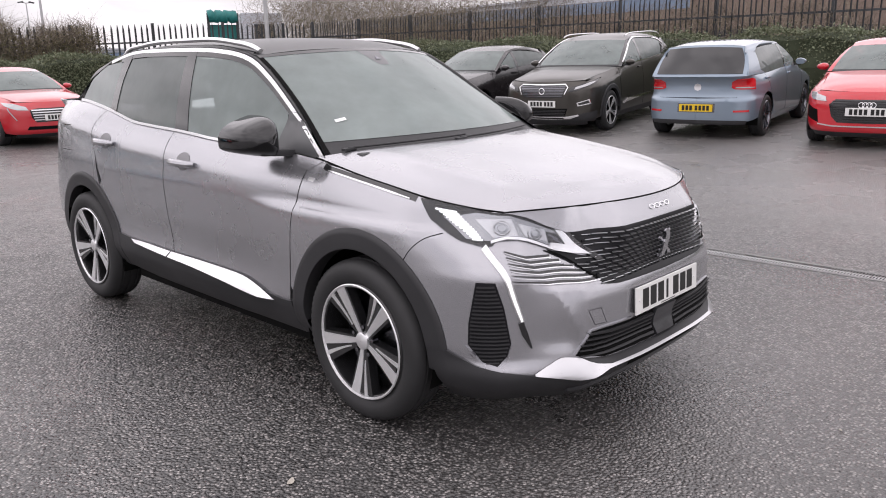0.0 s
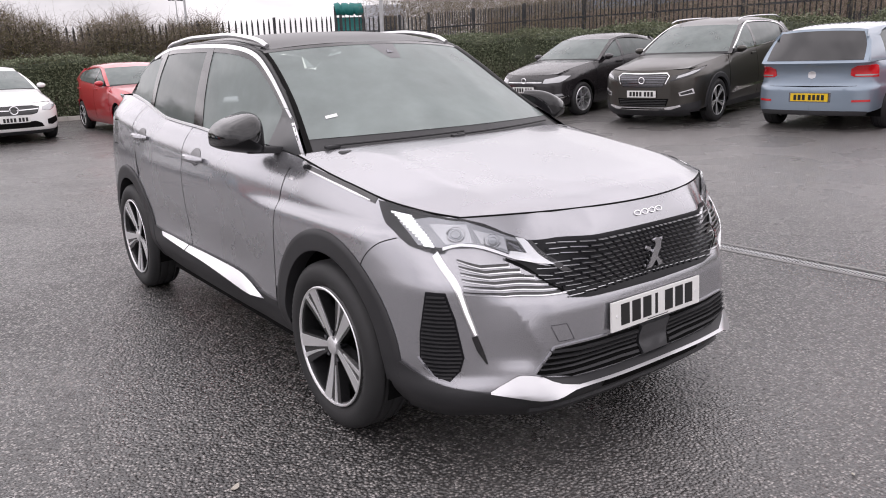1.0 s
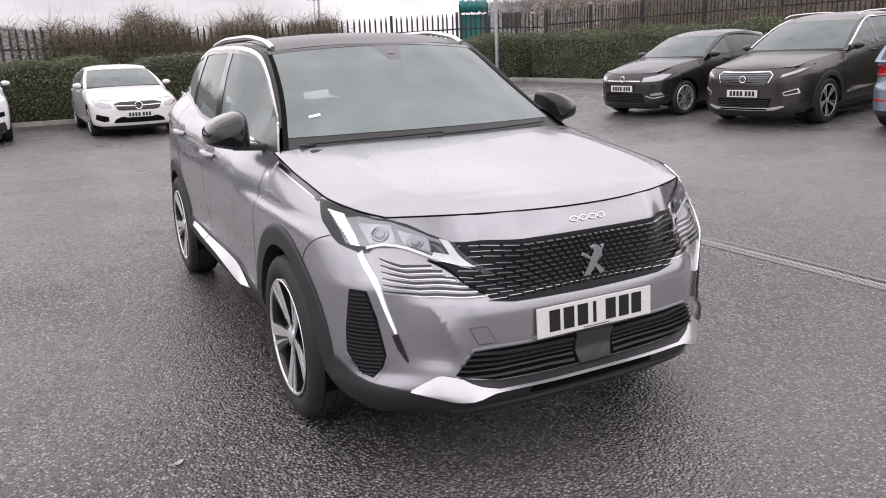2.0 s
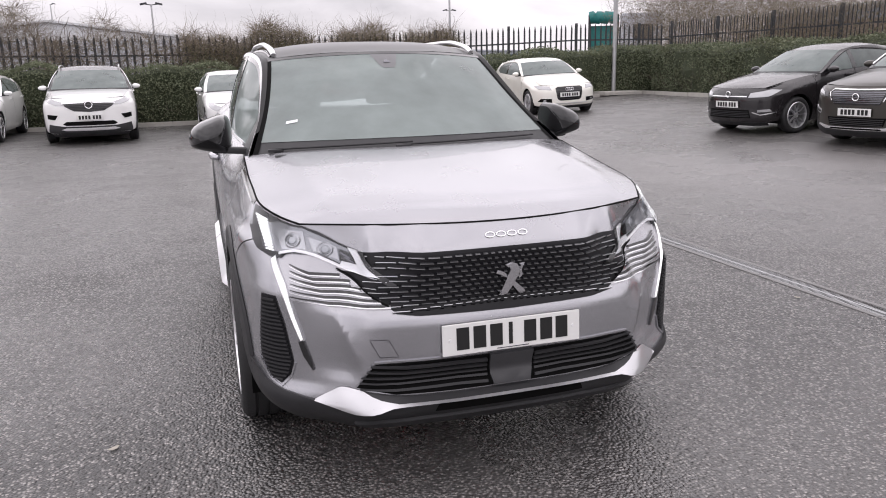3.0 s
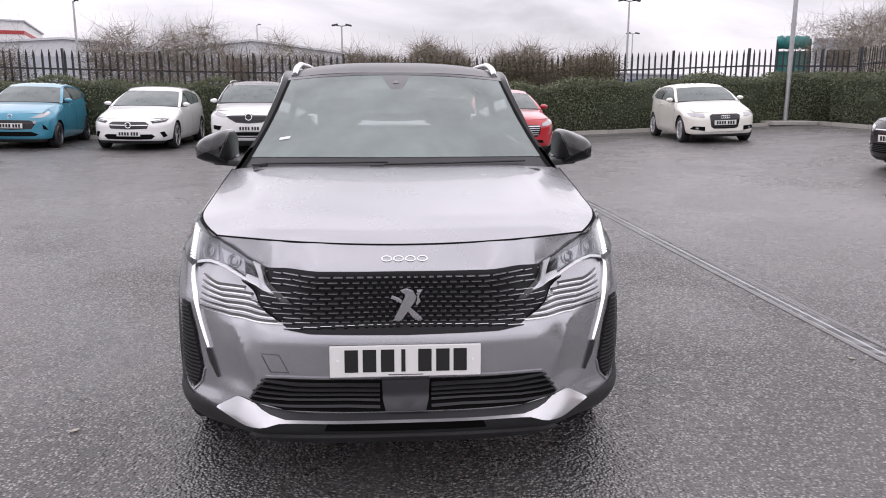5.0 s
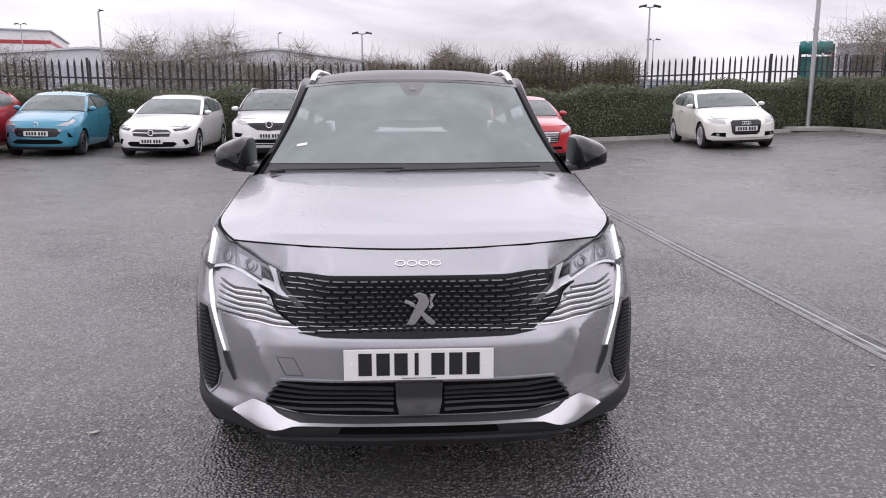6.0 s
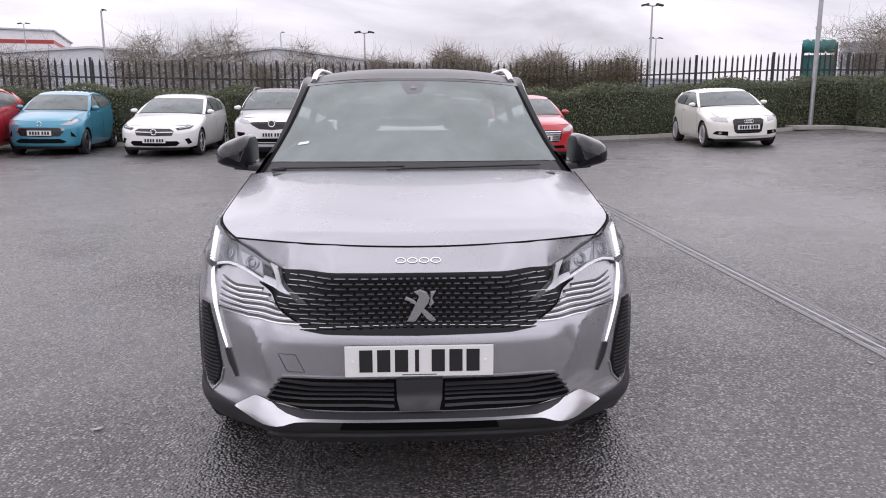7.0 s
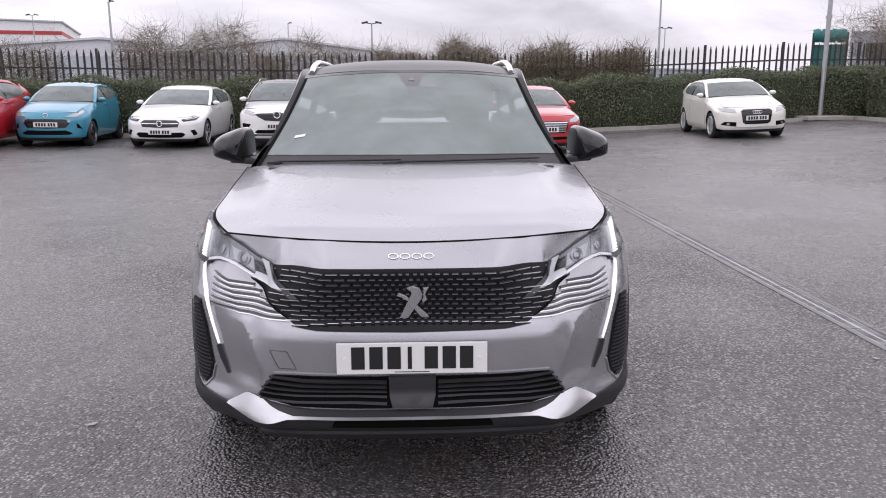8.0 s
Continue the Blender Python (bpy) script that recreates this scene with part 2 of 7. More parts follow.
def lathe(profile, n=64, axis="x"):
    """A turned body: profile rows of (along the axis, radius)."""
    bm = bmesh.new()
    rows = []
    for i in range(n):
        a = 2 * math.pi * i / n
        rows.append([bm.verts.new((t, r * math.cos(a), r * math.sin(a)) if axis == "x" else (r * math.cos(a), r * math.sin(a), t)) for t, r in profile])
    for i in range(n):
        for j in range(len(profile) - 1):
            bm.faces.new((rows[i][j], rows[i][j + 1], rows[(i + 1) % n][j + 1], rows[(i + 1) % n][j]))
    bmesh.ops.recalc_face_normals(bm, faces=bm.faces[:])
    return bm


def brick(bm, sx, sy, sz, m=None, bevel=0.0):
    """Adds a box of that size, centred, to a bmesh."""
    r = bmesh.ops.create_cube(bm, size=1, matrix=(m or Matrix()) @ Matrix.Diagonal((sx, sy, sz, 1)))
    if bevel:
        es = list({e for v in r["verts"] for e in v.link_edges})
        bmesh.ops.bevel(bm, geom=es, offset=bevel, segments=2, affect="EDGES", profile=0.6)
    return bm


def tube(bm, pts, r, n=8):
    """Adds a round bar along points; r may be a list."""
    rs = r if isinstance(r, (list, tuple)) else [r] * len(pts)
    rings = []
    for i, p in enumerate(pts):
        d = (Vector(pts[min(i + 1, len(pts) - 1)]) - Vector(pts[max(i - 1, 0)])).normalized()
        q = d.to_track_quat("Z", "Y")
        rings.append([bm.verts.new(Vector(p) + q @ Vector((rs[i] * math.cos(2 * math.pi * k / n), rs[i] * math.sin(2 * math.pi * k / n), 0))) for k in range(n)])
    for a, b in zip(rings, rings[1:]):
        for k in range(n):
            bm.faces.new((a[k], a[(k + 1) % n], b[(k + 1) % n], b[k]))
    bm.faces.new(rings[0][::-1])
    bm.faces.new(rings[-1])
    return bm


def prism(bm, pts, place_fn, depth):
    """Adds a flat plate with outline pts (2D), put into space by place_fn(a, b, height)."""
    lo = [bm.verts.new(place_fn(a, b, 0)) for a, b in pts]
    hi = [bm.verts.new(place_fn(a, b, depth)) for a, b in pts]
    bm.faces.new(hi)
    bm.faces.new(lo[::-1])
    for i in range(len(pts)):
        j = (i + 1) % len(pts)
        bm.faces.new((lo[i], lo[j], hi[j], hi[i]))
    return bm


def ground_z(x, y):
    """The yard is level in the middle and rises gently towards its edges."""
    ease = lambda v: v * v / (v + 1.5) if v > 0 else 0.0
    return min(0.42, 0.040 * ease(x - 2.8) + 0.017 * ease(-x - 4) + 0.0045 * ease(y - 4))

# ---- the yard: asphalt, drain, kerbs ----
ASPHALT = material("wet_asphalt", (0.06, 0.06, 0.062), 0.4)


def facets(m, cell, tilt):
    """Normals of loose chippings: every cell of the pattern lies at its own small tilt."""
    lean = add(m, "ShaderNodeVectorMath")
    lean.operation = "MULTIPLY_ADD"
    lean.inputs[1].default_value = (2 * tilt, 2 * tilt, 0.0)
    lean.inputs[2].default_value = (-tilt, -tilt, 0.0)
    link(m, cell, lean.inputs[0])
    add_up = add(m, "ShaderNodeVectorMath")
    link(m, add(m, "ShaderNodeNewGeometry").outputs["Normal"], add_up.inputs[0])
    link(m, lean.outputs[0], add_up.inputs[1])
    unit = add(m, "ShaderNodeVectorMath")
    unit.operation = "NORMALIZE"
    link(m, add_up.outputs[0], unit.inputs[0])
    return unit.outputs[0]


def asphalt_nodes(m):
    """Pale and dark chippings in black binder, wet, with drier and wetter patches."""
    v = coords(m)
    stones = add(m, "ShaderNodeTexVoronoi", Scale=74.0)
    link(m, v, stones.inputs["Vector"])
    damp = noise_tex(m, v, 0.55, 5, 0.6)
    wide = noise_tex(m, v, 0.16, 3, 0.5)
    clump = noise_tex(m, v, 40, 3, 0.7)
    tone = ramp(m, stones.outputs["Color"], [(0.0, (0.010, 0.0092, 0.0088)), (0.45, (0.070, 0.065, 0.062)), (0.8, (0.48, 0.45, 0.432))])
    c = blend(m, scalar(m, stones.outputs["Distance"], 0.0, 0.95, 0.34, 0.56), tone, (0.006, 0.006, 0.006))
    c = blend(m, scalar(m, clump, 0.0, 0.6, 0.52, 0.68), c, (0.012, 0.012, 0.012))
    c = blend(m, scalar(m, wide, 0.0, 0.30, 0.46, 0.60), c, (0.20, 0.19, 0.186))
    # the older surface beyond the drain has worn paler
    apart = add(m, "ShaderNodeSeparateXYZ")
    link(m, v, apart.inputs[0])
    beyond = scalar(m, apart.outputs["X"], 0.0, 1.0, 2.6, 6.0)
    sway = add(m, "ShaderNodeMath")
    sway.operation = "ADD"
    link(m, apart.outputs["Y"], sway.inputs[0])
    link(m, scalar(m, damp, -3.0, 3.0), sway.inputs[1])
    worn = add(m, "ShaderNodeMath")
    worn.operation = "MULTIPLY"
    link(m, beyond, worn.inputs[0])
    link(m, scalar(m, sway.outputs[0], 1.0, 0.25, 4.5, 8.5), worn.inputs[1])
    c = blend(m, scalar(m, worn.outputs[0], 0.0, 0.44), c, (0.26, 0.247, 0.24))
    link(m, c, bsdf(m).inputs["Base Color"])
    rough = scalar(m, damp, 0.44, 0.24, 0.35, 0.65)
    link(m, rough, bsdf(m).inputs["Roughness"])
    bsdf(m).inputs["Specular IOR Level"].default_value = 0.85
    # a film of rain water over the stones
    wet = add(m, "ShaderNodeMath")
    wet.operation = "ADD"
    link(m, scalar(m, damp, 0.12, 0.5, 0.38, 0.62), wet.inputs[0])
    link(m, scalar(m, worn.outputs[0], 0.0, 0.45), wet.inputs[1])
    link(m, wet.outputs[0], bsdf(m).inputs["Coat Weight"])
    link(m, scalar(m, damp, 0.34, 0.20, 0.38, 0.62), bsdf(m).inputs["Coat Roughness"])
    film = add(m, "ShaderNodeBump", Strength=0.8, Distance=0.005)
    film.invert = True
    link(m, stones.outputs["Distance"], film.inputs["Height"])
    link(m, film.outputs["Normal"], bsdf(m).inputs["Coat Normal"])
    n = bump(m, stones.outputs["Distance"], 1.0, 0.010)
    n.invert = True
    link(m, facets(m, stones.outputs["Color"], 0.32), n.inputs["Normal"])


asphalt_nodes(ASPHALT)
ticks = np.concatenate([-np.geomspace(1500, 42, 14), np.linspace(-40, 40, 65), np.geomspace(42, 1500, 14)])
gx_, gy_ = np.meshgrid(ticks, ticks)
verts = [(x, y, ground_z(x, y)) for x, y in zip(gx_.ravel(), gy_.ravel())]
w = len(ticks)
tagged(mesh_object("ground", verts, [[j * w + i, j * w + i + 1, (j + 1) * w + i + 1, (j + 1) * w + i] for j in range(w - 1) for i in range(w - 1)], ASPHALT), "dark wet asphalt of a car park", "ground", kind="structure")

CONCRETE = plastic("kerb_concrete", (0.40, 0.385, 0.355), 0.85, 0.5)
DRAIN_EDGE = plastic("drain_concrete", (0.20, 0.197, 0.193), 0.7, 0.4)
GALV = plastic("galvanised_steel", (0.42, 0.425, 0.43), 0.42, 0.1)
bsdf(GALV).inputs["Metallic"].default_value = 0.6


def strip_box(bm, p, q, width, z0, z1, bevel=0.0):
    """A bar along the ground from p to q, of that width, between two heights above the ground."""
    (x0, y0), (x1, y1) = p, q
    d = Vector((x1 - x0, y1 - y0, 0)).normalized()
    s = Vector((-d.y, d.x, 0)) * width / 2
    b = [Vector((x0, y0, ground_z(x0, y0))), Vector((x1, y1, ground_z(x1, y1)))]
    vs = [bm.verts.new(c + sg * s + Vector((0, 0, z))) for c in b for z in (z0, z1) for sg in (-1, 1)]
    fs = [(0, 1, 3, 2), (4, 6, 7, 5), (0, 4, 5, 1), (2, 3, 7, 6), (0, 2, 6, 4), (1, 5, 7, 3)]
    for f in fs:
        bm.faces.new([vs[i] for i in f])
    bmesh.ops.recalc_face_normals(bm, faces=bm.faces[:])


drain = empty("drain_channel", "slotted drainage channel set into the asphalt", "drain", kind="structure")
line = lambda y: (2.765 - 0.027 * y, y)
y = -10.0
while y < 12.0:
    bm = bmesh.new()
    for off in (-0.085, 0.085):
        a, b = line(y), line(y + 0.992)
        strip_box(bm, (a[0] + off, a[1]), (b[0] + off, b[1]), 0.035, -0.02, 0.006)
    part("channel_edge", bm, DRAIN_EDGE, drain)
    bm = bmesh.new()
    strip_box(bm, line(y), line(y + 0.992), 0.13, -0.02, 0.0035)
    part("grating", bm, GALV, drain, "galvanised steel grating")
    y += 1.0
store = ([], [])
for i in range(1100):
    yy = -10.0 + i * 0.02
    for off in (-0.033, 0.033):
        cx = line(yy)[0] + off
        z = ground_z(cx, yy) + 0.0042
        k = len(store[0])
        store[0].extend([(cx - 0.024, yy - 0.0045, z), (cx + 0.024, yy - 0.0045, z), (cx + 0.024, yy + 0.0045, z), (cx - 0.024, yy + 0.0045, z)])
        store[1].append([k, k + 1, k + 2, k + 3])
tagged(mesh_object("grating_slot", store[0], store[1], GAP, drain, None, False, "dark slots of the grating"), kind="stuff")

kerb_y = lambda x: 18.9 + 0.09 * x
KERB_X = 13.5
kerb = empty("kerb", "pale concrete kerb at the edge of the car park", "kerb", kind="structure")
rng = random.Random(4)
x = -30.0
while x < KERB_X:
    bm = bmesh.new()
    x1 = min(x + 0.905, KERB_X)
    j = rng.uniform(-0.008, 0.008)
    strip_box(bm, (x, kerb_y(x) + j), (x1, kerb_y(x1) + j), 0.14, -0.05, 0.105 + rng.uniform(-0.006, 0.006))
    part("kerb_stone", bm, CONCRETE, kerb)
    x += 0.915
y = kerb_y(KERB_X)
while y > -22:
    bm = bmesh.new()
    j = rng.uniform(-0.008, 0.008)
    strip_box(bm, (KERB_X + j, y), (KERB_X + j, y - 0.905), 0.14, -0.05, 0.105 + rng.uniform(-0.006, 0.006))
    part("kerb_stone", bm, CONCRETE, kerb)
    y -= 0.915
bm = bmesh.new()
brick(bm, 1.5, 0.9, 0.12, pose(KERB_X - 0.98, kerb_y(KERB_X) + 0.02, ground_z(KERB_X, kerb_y(KERB_X)) + 0.05, 0, 0, 5), 0.02)
part("kerb_corner", bm, CONCRETE, kerb, "concrete corner pad")

# ---- hedges, fences, brambles ----


def leaf_material(name, dark, light, dry=0.0):
    m = material(name, dark, 0.55, spec=0.3)
    rnd = add(m, "ShaderNodeNewGeometry").outputs["Random Per Island"]
    big = noise_tex(m, coords(m), 1.3, 3)
    c = ramp(m, rnd, [(0.0, dark), (0.6, light), (1.0, tuple(1.15 * k for k in light))])
    c = blend(m, scalar(m, big, 0.0, 0.6, 0.42, 0.68), c, (0.115 + 0.09 * dry, 0.12 + 0.01 * dry, 0.065 - 0.025 * dry))
    link(m, c, bsdf(m).inputs["Base Color"])
    return m


LEAF = leaf_material("hedge_leaf", (0.092, 0.112, 0.066), (0.172, 0.196, 0.122))
DRY_LEAF = leaf_material("bramble_leaf", (0.05, 0.055, 0.025), (0.13, 0.12, 0.06), 0.6)
TWIG = plastic("bare_twig", (0.13, 0.106, 0.082), 0.85, 0.3)
TWIG_PALE = plastic("pale_twig", (0.23, 0.195, 0.145), 0.85, 0.3)
# dark green that stands in for the shade between the leaves
HEDGE_SHADE = plastic("hedge_shade", (0.042, 0.052, 0.028), 0.95, 0.3)


def leaves(name, spots, size, mat, parent, seed, label=""):
    """Many small folded leaves at the given places: one mesh."""
    r = np.random.RandomState(seed)
    n = len(spots)
    c = np.array(spots)
    a = r.normal(size=(n, 3))
    a /= np.linalg.norm(a, axis=1)[:, None]
    b = np.cross(a, r.normal(size=(n, 3)))
    b /= np.linalg.norm(b, axis=1)[:, None]
    s = (size * r.uniform(0.6, 1.35, n))[:, None]
    k = np.cross(a, b) * s * 0.18
    v = np.stack([c - a * s, c - b * s * 0.55 + k, c + a * s, c + b * s * 0.55 + k], 1).reshape(-1, 3)
    f = [(4 * i, 4 * i + 1, 4 * i + 2, 4 * i + 3) for i in range(n)]
    me = bpy.data.meshes.new(name)
    me.from_pydata(v.tolist(), [], f)
    me.materials.append(mat)
    ob = new(name, me)
    ob.parent = parent
    return tagged(ob, label, kind="stuff")


def twigs(name, starts, dirs, lengths, thick, mat, parent, seed, bend=0.5, label=""):
    """Many thin bent twigs, three-sided, in one mesh."""
    r = np.random.RandomState(seed)
    verts, faces = [], []
    for p, d, ln in zip(starts, dirs, lengths):
        p, d = np.array(p, float), np.array(d, float)
        d /= np.linalg.norm(d)
        side = np.cross(d, [0.3, 0.5, 0.8])
        side /= np.linalg.norm(side) + 1e-9
        up = np.cross(d, side)
        seg = 5
        k0 = len(verts)
        th = thick * r.uniform(0.6, 1.4)
        for i in range(seg + 1):
            w = th * (1 - 0.8 * i / seg)
            verts += [p + side * w, p - side * w * 0.5 + up * w * 0.87, p - side * w * 0.5 - up * w * 0.87]
            d = d + r.normal(size=3) * bend * 0.35 + np.array([0, 0, -0.09 * bend])
            d /= np.linalg.norm(d)
            p = p + d * ln / seg
        for i in range(seg):
            a = k0 + 3 * i
            faces += [(a, a + 1, a + 4, a + 3), (a + 1, a + 2, a + 5, a + 4), (a + 2, a, a + 3, a + 5)]
    me = bpy.data.meshes.new(name)
    me.from_pydata([tuple(map(float, v)) for v in verts], [], faces)
    me.materials.append(mat)
    ob = new(name, me)
    ob.parent = parent
    return tagged(ob, label, kind="stuff")


def hedge(p, q, width, height, seed, count):
    """A clipped hedge along the ground from p to q."""
    r = np.random.RandomState(seed)
    thing = empty("hedge", "clipped dark green evergreen hedge behind the kerb", "hedge")
    d = np.array([q[0] - p[0], q[1] - p[1]])
    ln = np.linalg.norm(d)
    d = d / ln
    s = np.array([-d[1], d[0]])
    bm = bmesh.new()
    rows = []
    n = int(ln / 0.4)
    wob = lambda u, k: 0.07 * math.sin(u * 1.7 + k) + 0.05 * math.sin(u * 4.3 + 2 * k)
    for i in range(n + 1):
        u = ln * i / n
        c = np.array(p) + d * u
        gz = ground_z(c[0], c[1])
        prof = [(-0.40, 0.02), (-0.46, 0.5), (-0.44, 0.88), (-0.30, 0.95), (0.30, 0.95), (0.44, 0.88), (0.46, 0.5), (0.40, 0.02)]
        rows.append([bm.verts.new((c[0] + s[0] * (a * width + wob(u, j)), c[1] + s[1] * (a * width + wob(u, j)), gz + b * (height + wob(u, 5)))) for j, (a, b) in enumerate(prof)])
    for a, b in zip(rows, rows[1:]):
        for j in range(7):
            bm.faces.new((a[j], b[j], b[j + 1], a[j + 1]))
    # inner shell, coloured dark for the shade deep in the foliage
    part("hedge_shade", bm, HEDGE_SHADE, thing, "dark shell coloured as the shade inside the hedge")
    u = r.uniform(0, ln, count)
    t = r.uniform(0, 1, count)
    spots = []
    for uu, tt in zip(u, t):
        c = np.array(p) + d * uu
        gz = ground_z(c[0], c[1])
        hh = height + wob(uu, 5) + 0.05 * math.sin(uu * 2.9)
        if tt < 0.55:
            a, b = math.copysign(1, width) * (-0.5 * abs(width) + abs(r.normal(0, 0.05)) - 0.03 * math.sin(uu * 3 + tt * 20)), 0.06 + (hh - 0.06) * r.uniform(0, 1) ** 0.85
        elif tt < 0.92:
            a, b = width * r.uniform(-0.52, 0.5), hh - abs(r.normal(0, 0.045)) + 0.03
        else:
            a, b = width * r.uniform(-0.5, 0.2), hh + abs(r.normal(0, 0.06))
        spots.append((c[0] + s[0] * a, c[1] + s[1] * a, gz + b))
    leaves("hedge_leaf", spots, 0.032, LEAF, thing, seed + 1, "small dark green leaves")
    m = count // 60
    u = r.uniform(0, ln, m)
    st = [(p[0] + d[0] * k - s[0] * width * 0.42, p[1] + d[1] * k - s[1] * width * 0.42, ground_z(*(np.array(p) + d * k)) + r.uniform(0.1, 0.5)) for k in u]
    twigs("hedge_twig", st, [(-s[0] * 0.3 + r.normal() * 0.4, -s[1] * 0.3 + r.normal() * 0.4, 1) for _ in u], r.uniform(0.25, 0.6, m), 0.006, TWIG, thing, seed + 2)
    return thing


# the hedges stand with their faces just behind the kerbs
hedge((KERB_X + 1.6, kerb_y(KERB_X + 1.6) + 1.0), (-26, kerb_y(-26) + 1.0), -1.5, 1.50, 11, 90000)
hedge((KERB_X + 1.0, 20.0), (KERB_X + 1.0, -16), 1.5, 1.46, 12, 70000)

STEEL = plastic("dark_fence_steel", (0.035, 0.038, 0.042), 0.5, 0.15)


def palisade(p, q, height, label, pitch=0.2, bay=2.75, w=0.034):
    """A steel palisade fence of pointed pales on two rails between posts."""
    fence = empty("palisade_fence", label, "fence")
    d = Vector((q[0] - p[0], q[1] - p[1], 0))
    ln = d.length
    d.normalize()
    rz = math.atan2(d.y, d.x)
    s = Vector((-d.y, d.x, 0))
    bm = bmesh.new()
    prof = [(-w, 0.0), (-w * 0.4, 0.018), (w * 0.4, 0.018), (w, 0.0)]
    rows = []
    for z, k in ((0.08, 1), (height - 0.16, 1), (height - 0.10, 0.72), (height, 0.12)):
        rows.append([bm.verts.new((a * k, b, z)) for a, b in prof] + [bm.verts.new((a * k, b - 0.004, z)) for a, b in prof[::-1]])
    for a, b in zip(rows, rows[1:]):
        for i in range(8):
            bm.faces.new((a[i], a[(i + 1) % 8], b[(i + 1) % 8], b[i]))
    bm.faces.new(rows[-1])
    first = part("pale", bm, STEEL, fence)
    mesh = first.data
    n = int(ln / pitch)
    r = random.Random(5)
    for i in range(n):
        c = Vector((p[0], p[1], 0)) + d * (i * pitch)
        ob = first if i == 0 else new("pale", mesh)
        ob.parent = fence
        ob.matrix_basis = pose(c.x, c.y, ground_z(c.x, c.y) + r.uniform(-0.01, 0.01), r.uniform(-0.6, 0.6), r.uniform(-0.6, 0.6), math.degrees(rz))
    for z in (0.45, height - 0.55):
        k = 0.0
        while k < ln:
            bm = bmesh.new()
            a, b = Vector((p[0], p[1], 0)) + d * k + s * 0.03, Vector((p[0], p[1], 0)) + d * min(k + bay, ln) + s * 0.03
            strip_box(bm, (a.x, a.y), (b.x, b.y), 0.045, z - 0.025, z + 0.025)
            part("rail", bm, STEEL, fence)
            k += bay
    k = 0.0
    while k < ln:
        a = Vector((p[0], p[1], 0)) + d * k + s * 0.10
        bm = bmesh.new()
        brick(bm, 0.055, 0.10, height + 0.08, pose(a.x, a.y, ground_z(a.x, a.y) + height / 2, 0, 0, math.degrees(rz)))
        part("post", bm, STEEL, fence)
        k += bay
    return fence


fence_y = lambda x: kerb_y(x) + 2.6
palisade((-26, fence_y(-26)), (KERB_X + 2.9, fence_y(KERB_X + 2.9)), 2.42, "dark steel palisade fence behind the hedge", 0.21)
palisade((KERB_X + 2.9, fence_y(KERB_X + 2.9)), (KERB_X + 2.9, -14), 2.5, "dark steel palisade fence along the side of the yard", 0.15, w=0.019)


def bramble(name, label, seed, boxes, density, leafy, tall, mat=None, side=False):
    """Tangled bare stems and a few dry leaves, growing through the fence; side: along the fence at the side of the yard."""
    r = np.random.RandomState(seed)
    thing = empty(name, label, "shrub")
    st, di, le, sp = [], [], [], []
    for x0, x1, depth, hgt in boxes:
        n = int((x1 - x0) * density)
        for _ in range(n):
            x = r.uniform(x0, x1)
            u = (x - x0) / (x1 - x0)
            hh = hgt * (0.80 + 0.26 * math.sin(math.pi * min(max(u, 0.02), 0.98)) ** 0.5) * (1 + 0.10 * math.sin(x * 2.3 + seed) + 0.07 * math.sin(x * 5.1 + 2 * seed))
            away = r.uniform(-0.5, depth)
            px, py = (KERB_X + 3.1 + away, x) if side else (x, fence_y(x) + away)
            z = ground_z(px, py) + hh * r.uniform(0.05, 0.85) ** 0.8
            st.append((px, py, z))
            di.append((r.normal() * 0.9, r.normal() * 0.6, r.uniform(0.1, 1.3)))
            le.append(r.uniform(0.5, 1.1) * tall)
            if r.uniform() < leafy:
                for _ in range(6):
                    sp.append((px + r.normal() * 0.2, py + r.normal() * 0.2, z + r.uniform(-0.6, 0.05)))
        # long arching whips that stand out above the tangle
        for _ in range(int((x1 - x0) * 16)):
            x = r.uniform(x0, x1)
            away = r.uniform(-0.3, depth)
            px, py = (KERB_X + 3.1 + away, x) if side else (x, fence_y(x) + away)
            st.append((px, py, ground_z(px, py) + hgt * r.uniform(0.55, 0.95)))
            di.append((r.normal() * 0.7 + 0.3, r.normal() * 0.4, r.uniform(0.5, 1.4)))
            le.append(r.uniform(0.8, 1.5) * tall)
    order = r.permutation(len(st))
    st, di, le = [st[k] for k in order], [di[k] for k in order], [le[k] for k in order]
    k = len(st) // 2
    twigs("stem", st[:k], di[:k], le[:k], 0.0062, mat or TWIG, thing, seed, 0.9)
    twigs("stem", st[k:], di[k:], le[k:], 0.0045, TWIG_PALE, thing, seed + 1, 1.0)
    if sp:
        leaves("dry_leaf", sp, 0.026, DRY_LEAF, thing, seed + 2, "dull brown-green leaves")
    return thing


bramble("bramble", "tangled bare bramble growing through the fence", 21, [(-9.0, -4.4, 1.5, 3.15)], 1300, 0.03, 0.95)
bramble("bramble", "low tangle of bare stems along the fence", 22, [(-4.9, -0.6, 1.3, 2.75)], 900, 0.15, 0.8)
bramble("bramble", "dense dull bramble with dry leaves hanging over the fence", 23, [(-1.2, 3.2, 1.0, 2.7), (2.4, 7.6, 1.0, 2.6)], 2300, 0.75, 0.75)
bramble("bramble", "tangled bare bramble far along the fence", 25, [(-20, -13.4, 1.5, 2.9), (-12.4, -10.8, 1.0, 2.9)], 800, 0.5, 0.8)
bramble("thicket", "bare brown thicket behind the corner of the fence", 27, [(16.3, 20.5, 5.0, 4.0), (20.0, 28.0, 7.0, 4.6)], 1300, 0.15, 1.1, TWIG)
